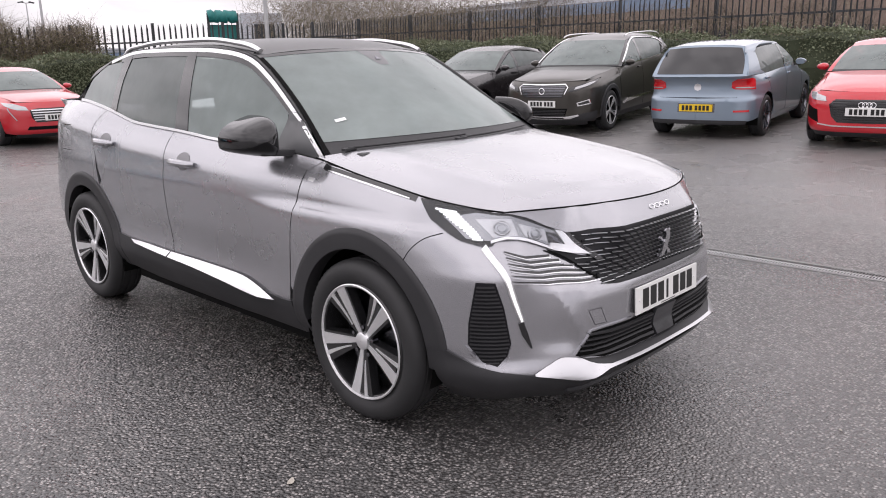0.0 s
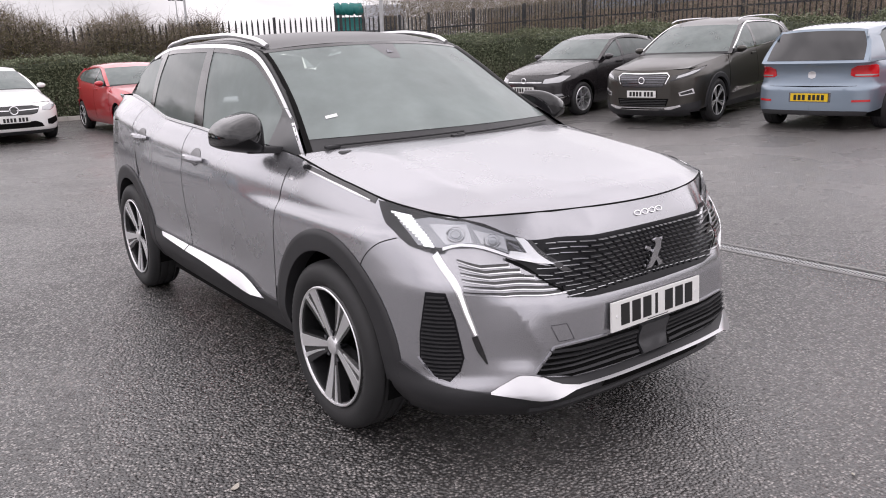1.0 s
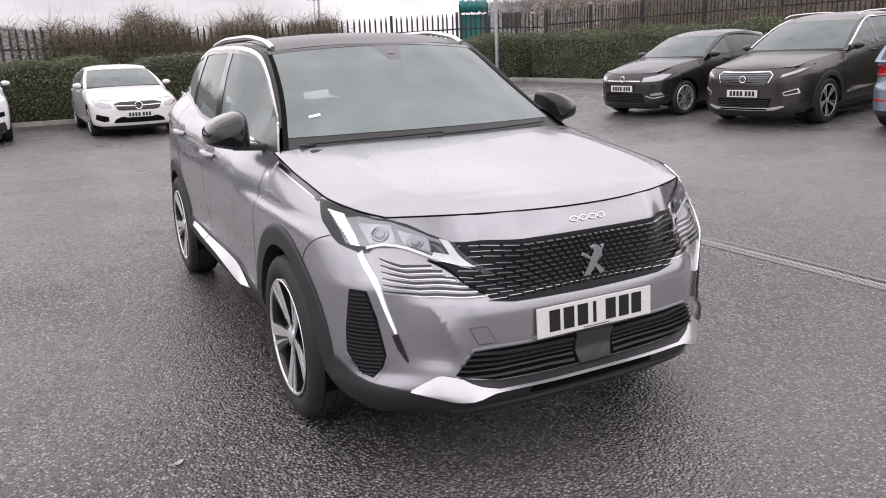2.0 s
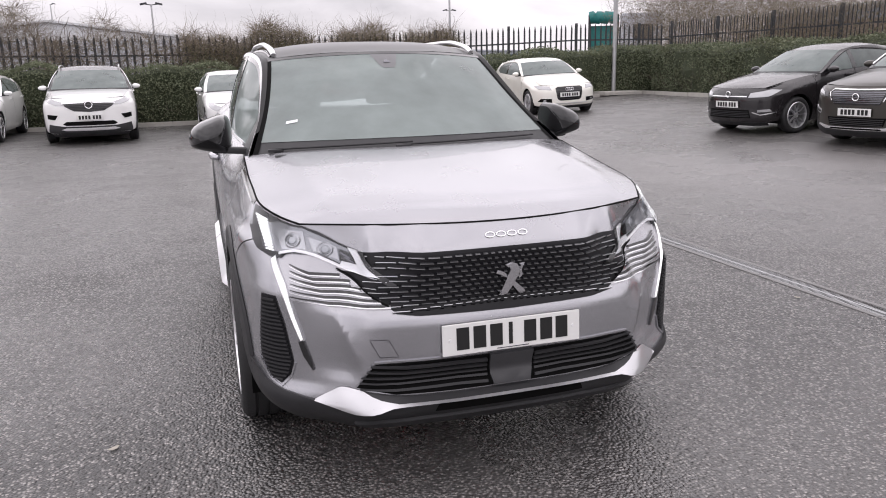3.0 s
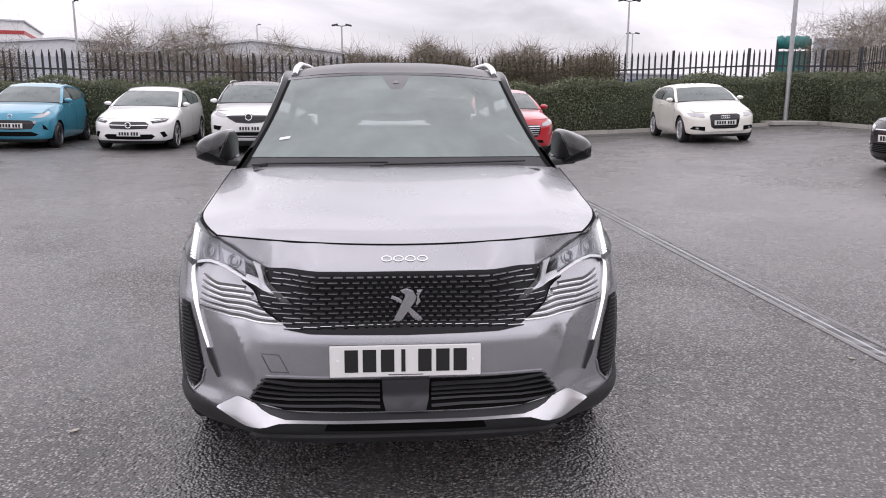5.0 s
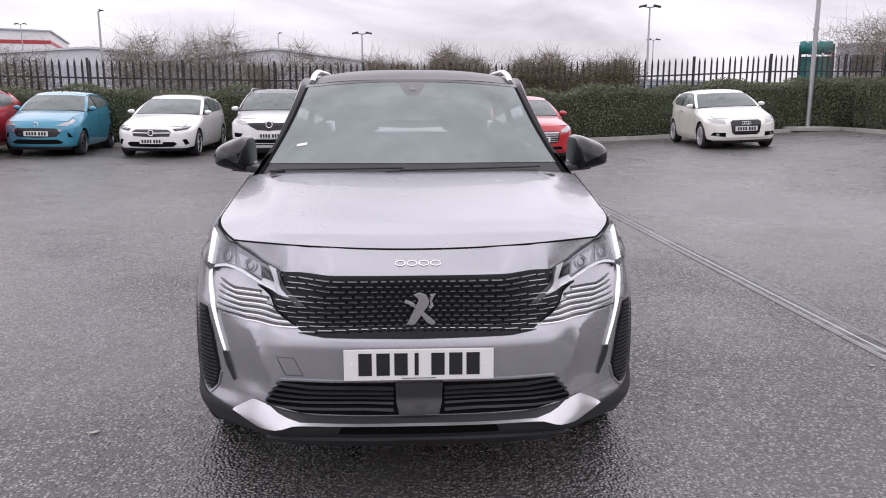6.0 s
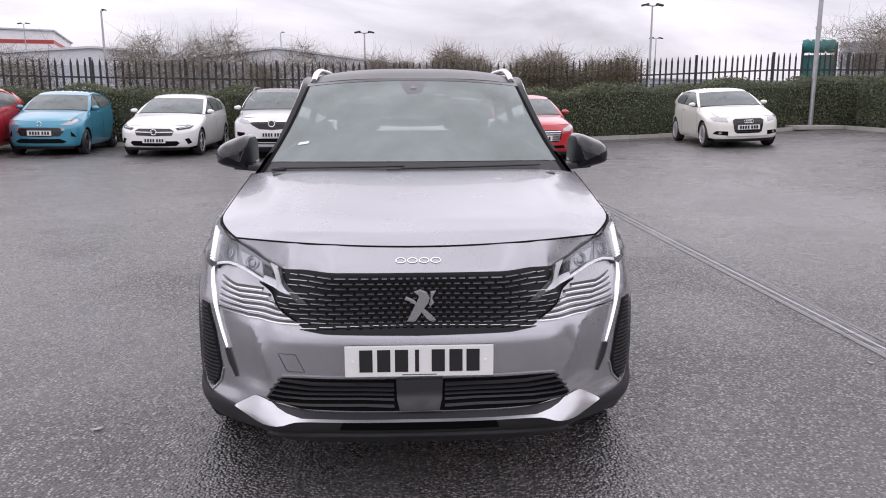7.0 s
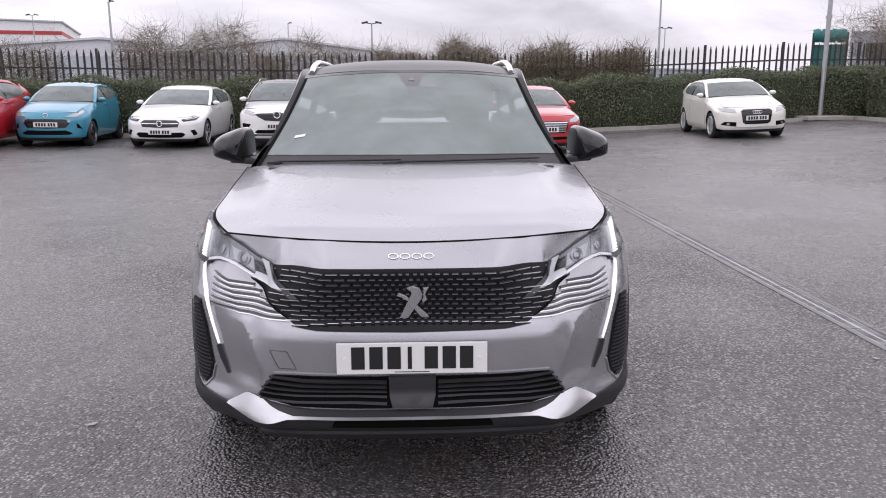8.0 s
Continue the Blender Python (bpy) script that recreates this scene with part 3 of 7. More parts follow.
bramble("bramble", "bare brown brambles behind the side fence", 29, [(3.0, 11.5, 2.5, 2.3), (11.0, 20.0, 2.5, 3.0)], 700, 0.25, 1.0, TWIG, True)

# ---- lamps, far buildings ----


def gz(x, y):
    return ground_z(x, y)


def lamp_post(label, x, y, height, r0, r1, heads, collar=None, lean=0.0):
    post = empty("lamp_post", label, "lamp post")
    bm = bmesh.new()
    b = gz(x, y)
    tube(bm, [(x, y, b), (x, y, b + 0.25 * height), (x + 0.3 * lean, y, b + 0.6 * height), (x + lean, y, b + height)], [r0, r0 * 0.98, (r0 + r1) / 2, r1], 14)
    part("pole", bm, GALV, post, "galvanised steel pole", True)
    if collar:
        bm = bmesh.new()
        tube(bm, [(x, y, b + collar - 0.05), (x, y, b + collar + 0.05)], r0 * 1.25, 14)
        part("collar", bm, GALV, post, "", True)
        bm = bmesh.new()
        tube(bm, [(x, y, b - 0.02), (x, y, b + 0.10)], r0 * 1.5, 14)
        part("base_plate", bm, GALV, post, "", True)
    for hx in heads:
        bm = bmesh.new()
        brick(bm, 0.55 if len(heads) > 1 else 0.32, 0.35 if len(heads) > 1 else 0.16, 0.14 if len(heads) > 1 else 0.09, pose(x + lean + hx, y, b + height + 0.05, 0, 12 * (1 if hx > 0 else -1)), 0.03)
        tube(bm, [(x + lean, y, b + height - 0.05), (x + lean + hx * 0.8, y, b + height + 0.02)], 0.04, 6)
        part("lamp_head", bm, STEEL, post, "dark floodlight head")
    return post


def polar(az, dist):
    return (-0.03 + dist * math.sin(radians(az)), -3.46 + dist * math.cos(radians(az)))


lx, ly = KERB_X - 1.00, kerb_y(KERB_X - 1.0) + 0.22
lamp_post("tall galvanised lamp post standing on the kerb corner", lx, ly, 9.0, 0.070, 0.058, [], 3.05)
FAR_LAMPS = [(17.25, 62, 6.05, (-0.55, 0.55), "tall twin-headed lamp post beyond the fence"), (17.6, 105, 3.85, (-0.6, 0.6), "distant twin-headed lamp post"), (-3.08, 70, 4.4, (-0.6, 0.6), "twin-headed lamp post beyond the fence"),
             (-20.6, 60, 5.5, (0.2,), "slim lamp post beyond the fence"), (-8.98, 90, 4.35, (0.3,), "distant slim lamp post"), (-25.2, 130, 4.5, (-0.6, 0.6), "distant lamp post beside the far hall")]
for az, dist, el, heads, lab in FAR_LAMPS:
    x, y = polar(az, dist)
    lamp_post(lab, x, y, 1.46 + dist * math.tan(radians(el)) - gz(x, y), 0.11, 0.06, heads)

CLAD_WHITE = plastic("white_cladding", (0.78, 0.78, 0.78), 0.6, 0.05)
CLAD_GREY = plastic("grey_roof_sheet", (0.46, 0.48, 0.52), 0.55, 0.05)
CLAD_PALE = plastic("pale_roof_sheet", (0.62, 0.63, 0.65), 0.55, 0.05)
CLAD_RED = plastic("red_fascia", (0.42, 0.05, 0.05), 0.5, 0.05)
CLAD_BLUE = plastic("blue_fascia", (0.15, 0.20, 0.28), 0.5, 0.05)
BRICK_BROWN = plastic("brown_wall", (0.20, 0.15, 0.125), 0.85, 0.2)
GREEN_SHEET = plastic("teal_tarpaulin", (0.01, 0.16, 0.15), 0.5, 0.2)
WINDOW_DARK = material("far_window", (0.03, 0.035, 0.045), 0.1)


def hall(label, x, y, rz, width, depth, eaves, ridge, wall, roof, band=None, bays=0):
    """A plain industrial hall with a low gable roof."""
    h = empty("industrial_hall", label, "building")
    h.matrix_world = pose(x, y, 0, 0, 0, rz)
    bm = bmesh.new()
    brick(bm, width, depth, eaves, pose(0, 0, eaves / 2))
    part("wall", bm, wall, h, "sheet-clad wall")
    bm = bmesh.new()
    a = [(-width / 2 - 0.3, eaves - 0.05), (0, ridge), (width / 2 + 0.3, eaves - 0.05), (width / 2 + 0.3, eaves + 0.15), (0, ridge + 0.2), (-width / 2 - 0.3, eaves + 0.15)]
    prism(bm, a, lambda p, q, k: Vector((p, -depth / 2 - 0.3 + k, q)), depth + 0.6)
    g = [bm.verts.new(c) for c in ((-width / 2, -depth / 2, eaves - 0.02), (width / 2, -depth / 2, eaves - 0.02), (0, -depth / 2, ridge - 0.02))]
    bm.faces.new(g)
    bmesh.ops.recalc_face_normals(bm, faces=bm.faces[:])
    part("roof", bm, roof, h, "grey sheet roof")
    if band:
        bm = bmesh.new()
        brick(bm, width + 0.1, depth + 0.1, band[1], pose(0, 0, band[0]))
        part("fascia", bm, band[2], h, "coloured fascia band")
    for i in range(bays):
        bm = bmesh.new()
        brick(bm, width / bays * 0.62, 0.15, eaves * 0.30, pose(-width / 2 + width * (i + 0.5) / bays, -depth / 2 - 0.03, eaves * 0.36))
        part("window", bm, WINDOW_DARK, h, "dark window")
    return h


x, y = polar(-29.5, 150)
hall("white industrial hall with a red stripe far beyond the fence", x, y, 18, 34, 30, 11.0, 11.3, CLAD_WHITE, CLAD_GREY, (9.4, 0.55, CLAD_RED))
bm = bmesh.new()
fx, fy = polar(-28.6, 128)
brick(bm, 1.4, 1.4, 15, pose(fx, fy, 7.5))
tagged(part("flue_tower", bm, CLAD_GREY), "grey square flue tower beside the far hall", "tower")
x, y = polar(-20.5, 95)
hall("long grey warehouse with a low roof beyond the fence", x, y, 14, 44, 22, 4.4, 6.0, CLAD_GREY, CLAD_PALE)
x, y = polar(-9.0, 90)
hall("grey warehouse with a low roof beyond the fence", x, y, 6, 26, 20, 4.4, 6.0, CLAD_GREY, CLAD_PALE, None)
x, y = polar(4.0, 110)
hall("low grey shed far beyond the fence", x, y, 0, 40, 14, 3.2, 4.2, CLAD_GREY, CLAD_GREY)
x, y = polar(16.0, 120)
hall("low blue-grey shed far beyond the fence", x, y, 0, 60, 14, 3.0, 3.6, CLAD_BLUE, CLAD_GREY)
x, y = 74.0, 38.0
hall("long brick works with a blue fascia beyond the side fence", x, y, -96, 86, 18, 6.6, 7.4, BRICK_BROWN, CLAD_GREY, (6.0, 1.1, CLAD_BLUE), 14)
x, y = 48.0, -4.0
hall("brown works building beyond the side fence", x, y, -85, 46, 14, 5.4, 6.2, BRICK_BROWN, CLAD_GREY, (4.9, 1.0, CLAD_WHITE), 9)

# teal covered frame and a small grey cabin behind the corner of the fence
x, y = 24.8, 43.2
shelter = empty("covered_frame", "steel frame with a teal tarpaulin roof behind the fence", "shelter")
shelter.matrix_world = pose(x, y, gz(x, y), 0, 0, -28)
bm = bmesh.new()
tube(bm, [(-0.9 + 0.18 * i, 0, 3.9 + 0.04 * math.sin(i * 2.1)) for i in range(11)], [0.38 + 0.05 * math.sin(i * 2.4) for i in range(11)], 12)
part("tarpaulin", bm, GREEN_SHEET, shelter, "bunched teal tarpaulin", True)
for sx in (-0.9, 0.9):
    bm = bmesh.new()
    brick(bm, 0.16, 0.16, 4.1, pose(sx, 0, 2.05))
    part("frame_post", bm, STEEL, shelter)
bm = bmesh.new()
brick(bm, 1.8, 0.1, 3.4, pose(0, 0.3, 1.7))
part("back_sheet", bm, GREEN_SHEET, shelter, "dark green sheet")
cabin = empty("site_cabin", "small grey cabin behind the fence", "cabin")
cabin.matrix_world = pose(x + 2.4, y - 0.6, gz(x, y), 0, 0, -28)
bm = bmesh.new()
brick(bm, 2.6, 2.2, 4.1, pose(0, 0, 2.05), 0.04)
part("cabin_body", bm, CLAD_GREY, cabin, "pale grey sheet cabin")
bm = bmesh.new()
brick(bm, 1.2, 0.06, 1.0, pose(0.1, -1.12, 2.9))
part("cabin_window", bm, WINDOW_DARK, cabin, "dark window")

# ---- scraps on the asphalt ----
SCRAP = plastic("pale_scrap", (0.42, 0.39, 0.34), 0.8, 0.3)


def fallen_leaf(x, y, size, turn):
    bm = bmesh.new()
    rim = [(math.cos(a) * size * (1 + 0.25 * math.sin(3 * a + turn)), math.sin(a) * size * 0.55) for a in np.linspace(0, 2 * math.pi, 11)[:-1]]
    prism(bm, rim, lambda a, b, h: Vector((a, b, 0.004 + h + 6.0 * (a * a + b * b))), 0.002)
    ob = tagged(part("fallen_leaf", bm, SCRAP), "pale scrap of dead leaf lying on the asphalt", "leaf", "fallen leaves")
    ob.matrix_world = pose(x, y, ground_z(x, y), 0, 0, math.degrees(turn))


for spot in ((-1.43, -0.20, 0.022, 0.6), (2.52, 0.47, 0.018, 2.1), (0.30, -1.55, 0.008, 1.1)):
    fallen_leaf(*spot)

# ---- the shape of a car's body ----


class Body:
    """Outer skin of a car: front axle at y = 0, nose towards -y, ground at z = 0."""

    def __init__(self, outline, stations, ztop, bonnet_edge, nose, belt_x, roll=0.16, cowl=0.3, tail=2.9):
        pts = np.array(outline, float)
        t = np.concatenate([[0], np.cumsum(np.linalg.norm(np.diff(pts, axis=0), axis=1))])
        self.s, self.o = dense(np.column_stack([t, pts]), 900)
        d = np.gradient(self.o, self.s, axis=0)
        d /= np.linalg.norm(d, axis=1)[:, None]
        n = np.stack([d[:, 1], -d[:, 0]], -1)
        n[0], n[-1] = (0, -1), (0, 1)
        ker = np.ones(9) / 9
        pad = np.pad(n, ((4, 4), (0, 0)), "edge")
        self.n = np.stack([np.convolve(pad[:, j], ker, "valid") for j in (0, 1)], -1)
        self.length = self.s[-1]
        self.roll = roll
        self.ridge = None
        # z of the upper edge along the outline: rows keyed by y, nose first
        zt = curve(ztop)
        self.zt = zt(self.o[:, 1])
        self.stations = [(self.at(kind, v), dense(tab, 160)) for kind, v, tab in stations]
        # how far the skin turns in at the upper edge
        low = self.low(self.s, self.zt)
        edge = []
        for i in range(len(self.s)):
            lo, hi = -0.05, 0.5
            for _ in range(24):
                mid = (lo + hi) / 2
                x, y = self.o[i] - self.n[i] * mid
                rear = self.o[i, 1] > cowl
                out = (x - belt_x(y)) if rear else max(x - bonnet_edge(y), nose(x) - y)
                lo, hi = (mid, hi) if out > 0 else (lo, mid)
            edge.append((lo + hi) / 2)
        edge = np.array(edge)
        past = self.o[:, 1] > tail
        if past.any():
            k = np.argmax(past)
            edge[k:] = np.minimum(edge[k:], edge[k] + 0.10)
        self.turn = np.convolve(np.pad(edge - low, (6, 6), "edge"), np.ones(13) / 13, "valid")

    def at(self, kind, v):
        """Outline length at which x (front) or y (side) reaches v."""
        if kind == "x":
            k = np.argmax(self.o[:, 0])
            half = self.o[:, 1] < self.o[k, 1]
            idx = np.where(half)[0]
            return float(np.interp(v, self.o[idx, 0], self.s[idx]))
        if kind == "rx":
            return float(np.interp(-v, -self.o[-200:, 0], self.s[-200:]))
        return float(np.interp(v, self.o[:, 1], self.s))

    def low(self, s, z):
        st = self.stations
        vals = [np.interp(z, tab[0], tab[1][:, 0]) for _, tab in st]
        res = vals[0].copy()
        for k in range(len(st) - 1):
            u = np.clip((s - st[k][0]) / (st[k + 1][0] - st[k][0]), 0, 1)
            u = u * u * (3 - 2 * u)
            m = s >= st[k][0]
            res = np.where(m, vals[k] * (1 - u) + vals[k + 1] * u, res)
        return res

    def __call__(self, s, z):
        s, z = np.asarray(s, float), np.asarray(z, float)
        sg, a = np.where(s < 0, -1.0, 1.0), abs(s)
        o = np.stack([np.interp(a, self.s, self.o[:, j]) for j in (0, 1)], -1)
        n = np.stack([np.interp(a, self.s, self.n[:, j]) for j in (0, 1)], -1)
        zt, turn = np.interp(a, self.s, self.zt), np.interp(a, self.s, self.turn)
        w = np.clip(1 - (zt - z) / self.roll, 0, 1.3)
        inset = self.low(a, z) + turn * w**2
        if self.ridge:
            inset = inset - self.ridge(a, z)
        p = o - n * inset[..., None]
        return np.stack([p[..., 0] * sg, p[..., 1], z], -1)

    def X(self, x, z):
        """Surface coordinates of a point on the front, given by its true x and z."""
        sign, x = (-1 if x < 0 else 1), abs(x)
        lo, hi = 0.0, self.at("y", -0.25)
        for _ in range(30):
            mid = (lo + hi) / 2
            lo, hi = (mid, hi) if self(mid, z)[0] < x else (lo, mid)
        return (sign * (lo + hi) / 2, z)

    def Y(self, y, z, side=1):
        """The same for a point on the flank, given by y and z."""
        lo, hi = 0.25, self.length - 0.3
        for _ in range(30):
            mid = (lo + hi) / 2
            lo, hi = (mid, hi) if self(mid, z)[1] < y else (lo, mid)
        return (side * (lo + hi) / 2, z)

    def flank(self, y, z):
        """Points of the flank for whole arrays of y and z."""
        lo, hi = np.full(y.shape, 0.25), np.full(y.shape, self.length - 0.3)
        for _ in range(26):
            mid = (lo + hi) / 2
            near = self(mid, z)[..., 1] < y
            lo, hi = np.where(near, mid, lo), np.where(near, hi, mid)
        return self((lo + hi) / 2, z)

    def R(self, x, z):
        """The same for a point on the tail, given by x and z."""
        sign, x = (-1 if x < 0 else 1), abs(x)
        lo, hi = self.length - 0.95, self.length
        for _ in range(30):
            mid = (lo + hi) / 2
            lo, hi = (mid, hi) if self(mid, z)[0] > x else (lo, mid)
        return (sign * (lo + hi) / 2, z)

    def top(self, s):
        return float(np.interp(abs(s), self.s, self.zt))

    def rim(self, s0, s1, n=24):
        """Points along the upper edge between two lengths."""
        return [(s, self.top(s)) for s in np.linspace(s0, s1, n)]


def crown(centre, edge, py=2.0, pz=2.4):
    """A patch that is symmetric about x = 0: u across (-1 to 1), v along; centre(v) = (y, z), edge(v) = (x, y, z)."""

    def fn(u, v):
        c, e, a = centre(v), edge(v), abs(u)
        return np.stack([e[..., 0] * u, c[..., 0] + (e[..., 1] - c[..., 0]) * a**py, c[..., 1] + (e[..., 2] - c[..., 1]) * a**pz], -1)

    return fn


def arch_lip(body, parent, cy, cz, r0, r1, a0, a1, sg, proud=0.010, deep=0.07, n=49):
    """Wheel-arch trim: a face from the radius r0 down to r1, and its return into the well."""

    def lip(a, k):
        r = r0 + (r1 - r0) * np.clip(k, 0, 1)
        y, z = cy + r * np.cos(np.radians(a)), cz + r * np.sin(np.radians(a))
        p = body.flank(y, z)
        p[:, 0] += np.where(k < 0.08, 0.002 + (proud - 0.002) / 0.08 * np.clip(k, 0, 1), proud) - deep * np.clip(k - 1, 0, 1)
        p[:, 0] *= sg
        return p

    return sheet("arch_trim", lip, np.linspace(a0, a1, n), np.array([0, 0.04, 0.08, 0.3, 0.6, 0.95, 1.0, 1.03, 1.5, 2.0]), TRIM_BLACK, parent, "black plastic wheel-arch trim")


def mirrored(poly):
    return [(-a, b) for a, b in poly][::-1]

# ---- wheels ----


def tyre_mesh(r, rim, w, side):
    h = w / 2
    prof = [(-h * 0.82, rim), (-h * 0.98, rim + 0.25 * (r - rim)), (-h, rim + 0.55 * (r - rim)), (-h * 0.93, r - 0.022), (-h * 0.8, r - 0.006), (-h * 0.5, r), (-h * 0.46, r - 0.008),
            (-h * 0.4, r - 0.008), (-h * 0.36, r), (-0.02 * h, r), (0, r - 0.008), (0.06 * h, r - 0.008), (0.1 * h, r), (h * 0.4, r), (h * 0.45, r - 0.008), (h * 0.52, r - 0.008), (h * 0.56, r),
            (h * 0.8, r - 0.006), (h * 0.93, r - 0.022), (h, rim + 0.55 * (r - rim)), (h * 0.98, rim + 0.25 * (r - rim)), (h * 0.82, rim)]
    bm = lathe(prof, 144)
    for v in bm.verts:
        rad = math.hypot(v.co.y, v.co.z)
        a = math.atan2(v.co.z, v.co.y) * 144 / (2 * math.pi)
        if rad > r - 0.025 and abs(v.co.x) > h * 0.7 and round(a) % 2 == 0:
            k = 1 - 0.007 / rad
            v.co.y *= k
            v.co.z *= k
    return bm


def wheel(name, parent, x, y, side, r, rim, w, style, label=""):
    """A tyre on an alloy rim. side: +1 the car's left, -1 its right; the outer face looks along side * x."""
    hub = empty(name)
    hub.parent = parent
    hub.location = (x, y, r - 0.004)
    tyre = part("tyre", tyre_mesh(r, rim, w, side), RUBBER, hub, "black rubber tyre", True)
    f = side * w / 2
    barrel = lathe([(f * 0.86, rim + 0.004), (f * 0.94, rim - 0.004), (f * 0.86, rim - 0.016), (f * 0.6, rim - 0.022), (-f * 0.8, rim - 0.026), (-f * 0.8, rim - 0.03), (-f * 0.3, 0.05), (-f * 0.28, 0.001)], 72)
    part("rim", barrel, RIM_BLACK if style["two_tone"] else style["face"], hub, "black wheel rim" if style["two_tone"] else "", True)
    lip = lathe([(f * 0.95, rim + 0.001), (f * 0.98, rim - 0.003), (f * 0.96, rim - 0.009), (f * 0.9, rim - 0.011)], 72)
    part("rim_lip", lip, style["face"], hub, "", True)
    disc = lathe([(f * 0.12, 0.001), (f * 0.12, rim * 0.66), (f * 0.02, rim * 0.66), (f * 0.02, 0.001)], 48)
    part("brake_disc", disc, DARK_METAL, hub, "grey metal brake disc", True)
    n = style["spokes"]
    for k in range(n):
        a0 = radians(style["start"] + 360 / n * k)

        def at(rr, ang, dx, a0=a0):
            bow = f * (0.72 + 0.24 * (rr / rim) ** 1.5)
            a = a0 + ang / max(rr, 0.03)
            return Vector((bow + side * dx, rr * math.cos(a) * side, rr * math.sin(a)))

        bm = bmesh.new()
        for lo, hi, wid0, wid1, shift0, shift1 in style["backs"]:
            strip(bm, at, rim * lo, rim * hi, wid0, wid1, shift0, shift1, -0.045, -0.004)
        if style["backs"]:
            part("spoke", bm, RIM_BLACK if style["two_tone"] else style["face"], hub, "")
        else:
            bm.free()
        bm = bmesh.new()
        for lo, hi, wid0, wid1, shift0, shift1 in style["blades"]:
            strip(bm, at, rim * lo, rim * hi, wid0, wid1, shift0, shift1, -0.03, 0.0)
        part("spoke_face", bm, style["face"], hub, "")
    cap = lathe([(f * 0.5, 0.040), (f * 0.8, 0.037), (f * 0.84, 0.029), (f * 0.845, 0.001)], 32)
    part("hub_cap", cap, style["face"], hub, "", True)
    for k in range(5):
        a = radians(style["start"] + 36 + 72 * k)
        bm = lathe([(f * 0.5, 0.009), (f * 0.76, 0.009), (f * 0.77, 0.001)], 8)
        bmesh.ops.translate(bm, verts=bm.verts[:], vec=(0, 0.062 * math.cos(a) * side, 0.062 * math.sin(a)))
        part("wheel_bolt", bm, DARK_METAL, hub)
    return hub


def strip(bm, at, r0, r1, w0, w1, s0, s1, x0, x1, n=7):
    rows = []
    for i in range(n + 1):
        u = i / n
        r, w, s = r0 + (r1 - r0) * u, w0 + (w1 - w0) * u, s0 + (s1 - s0) * u**1.4
        rows.append([bm.verts.new(at(r, s - w / 2, x0)), bm.verts.new(at(r, s - w / 2 + min(0.003, w / 5), x1)), bm.verts.new(at(r, s + w / 2 - min(0.003, w / 5), x1)), bm.verts.new(at(r, s + w / 2, x0))])
    for a, b in zip(rows, rows[1:]):
        for k in range(3):
            bm.faces.new((a[k], a[k + 1], b[k + 1], b[k]))
    bm.faces.new(rows[0])
    bm.faces.new(rows[-1][::-1])
    bmesh.ops.recalc_face_normals(bm, faces=bm.faces[:])


MACHINED = material("machined_alloy", (0.88, 0.88, 0.89), 0.36, 0.85)
SILVER_ALLOY = material("silver_alloy", (0.72, 0.72, 0.73), 0.32, 0.9)
TURBINE = dict(spokes=5, start=50, two_tone=True, face=MACHINED,
               backs=[(0.14, 0.96, 0.045, 0.15, 0.0, 0.014)],
               blades=[(0.12, 0.97, 0.024, 0.060, -0.004, -0.022), (0.34, 0.97, 0.008, 0.026, 0.020, 0.048)])
FIVE_TWIN = dict(spokes=5, start=90, two_tone=True, face=MACHINED, backs=[(0.15, 0.95, 0.05, 0.09, 0, 0)], blades=[(0.15, 0.97, 0.012, 0.022, -0.014, -0.035), (0.15, 0.97, 0.012, 0.022, 0.014, 0.035)])
TEN_SPOKE = dict(spokes=10, start=0, two_tone=False, face=SILVER_ALLOY, backs=[], blades=[(0.16, 0.97, 0.020, 0.024, 0, 0)])
DARK_TWIN = dict(spokes=5, start=90, two_tone=False, face=DARK_METAL, backs=[], blades=[(0.15, 0.97, 0.016, 0.022, -0.016, -0.03), (0.15, 0.97, 0.016, 0.022, 0.016, 0.03)])

# ---- the silver crossover in the middle of the yard ----
OUTLINE = [(0, -0.900), (0.15, -0.899), (0.30, -0.891), (0.42, -0.874), (0.52, -0.848), (0.60, -0.788), (0.675, -0.722), (0.735, -0.676), (0.79, -0.630), (0.835, -0.560), (0.872, -0.45), (0.895, -0.33),
           (0.905, -0.15), (0.908, 0.1), (0.908, 0.4), (0.912, 0.9), (0.914, 1.5), (0.912, 2.1), (0.908, 2.6), (0.895, 2.95), (0.865, 3.2), (0.79, 3.40), (0.6, 3.5), (0.3, 3.53), (0, 3.535)]
FRONT = [(0.18, 0.14), (0.26, 0.05), (0.31, 0.0), (0.36, 0.0), (0.42, 0.02), (0.50, 0.0), (0.60, 0.0), (0.645, 0.012), (0.68, 0.034), (0.78, 0.027), (0.845, 0.020), (0.87, 0.028), (0.90, 0.046), (0.93, 0.064), (0.95, 0.074), (1.0, 0.10)]
MID = [(0.18, 0.14), (0.26, 0.04), (0.31, 0.0), (0.36, 0.0), (0.42, 0.018), (0.50, 0.006), (0.60, 0.004), (0.645, 0.016), (0.68, 0.036), (0.75, 0.050), (0.80, 0.066), (0.845, 0.082), (0.90, 0.100), (0.93, 0.112), (1.0, 0.14)]
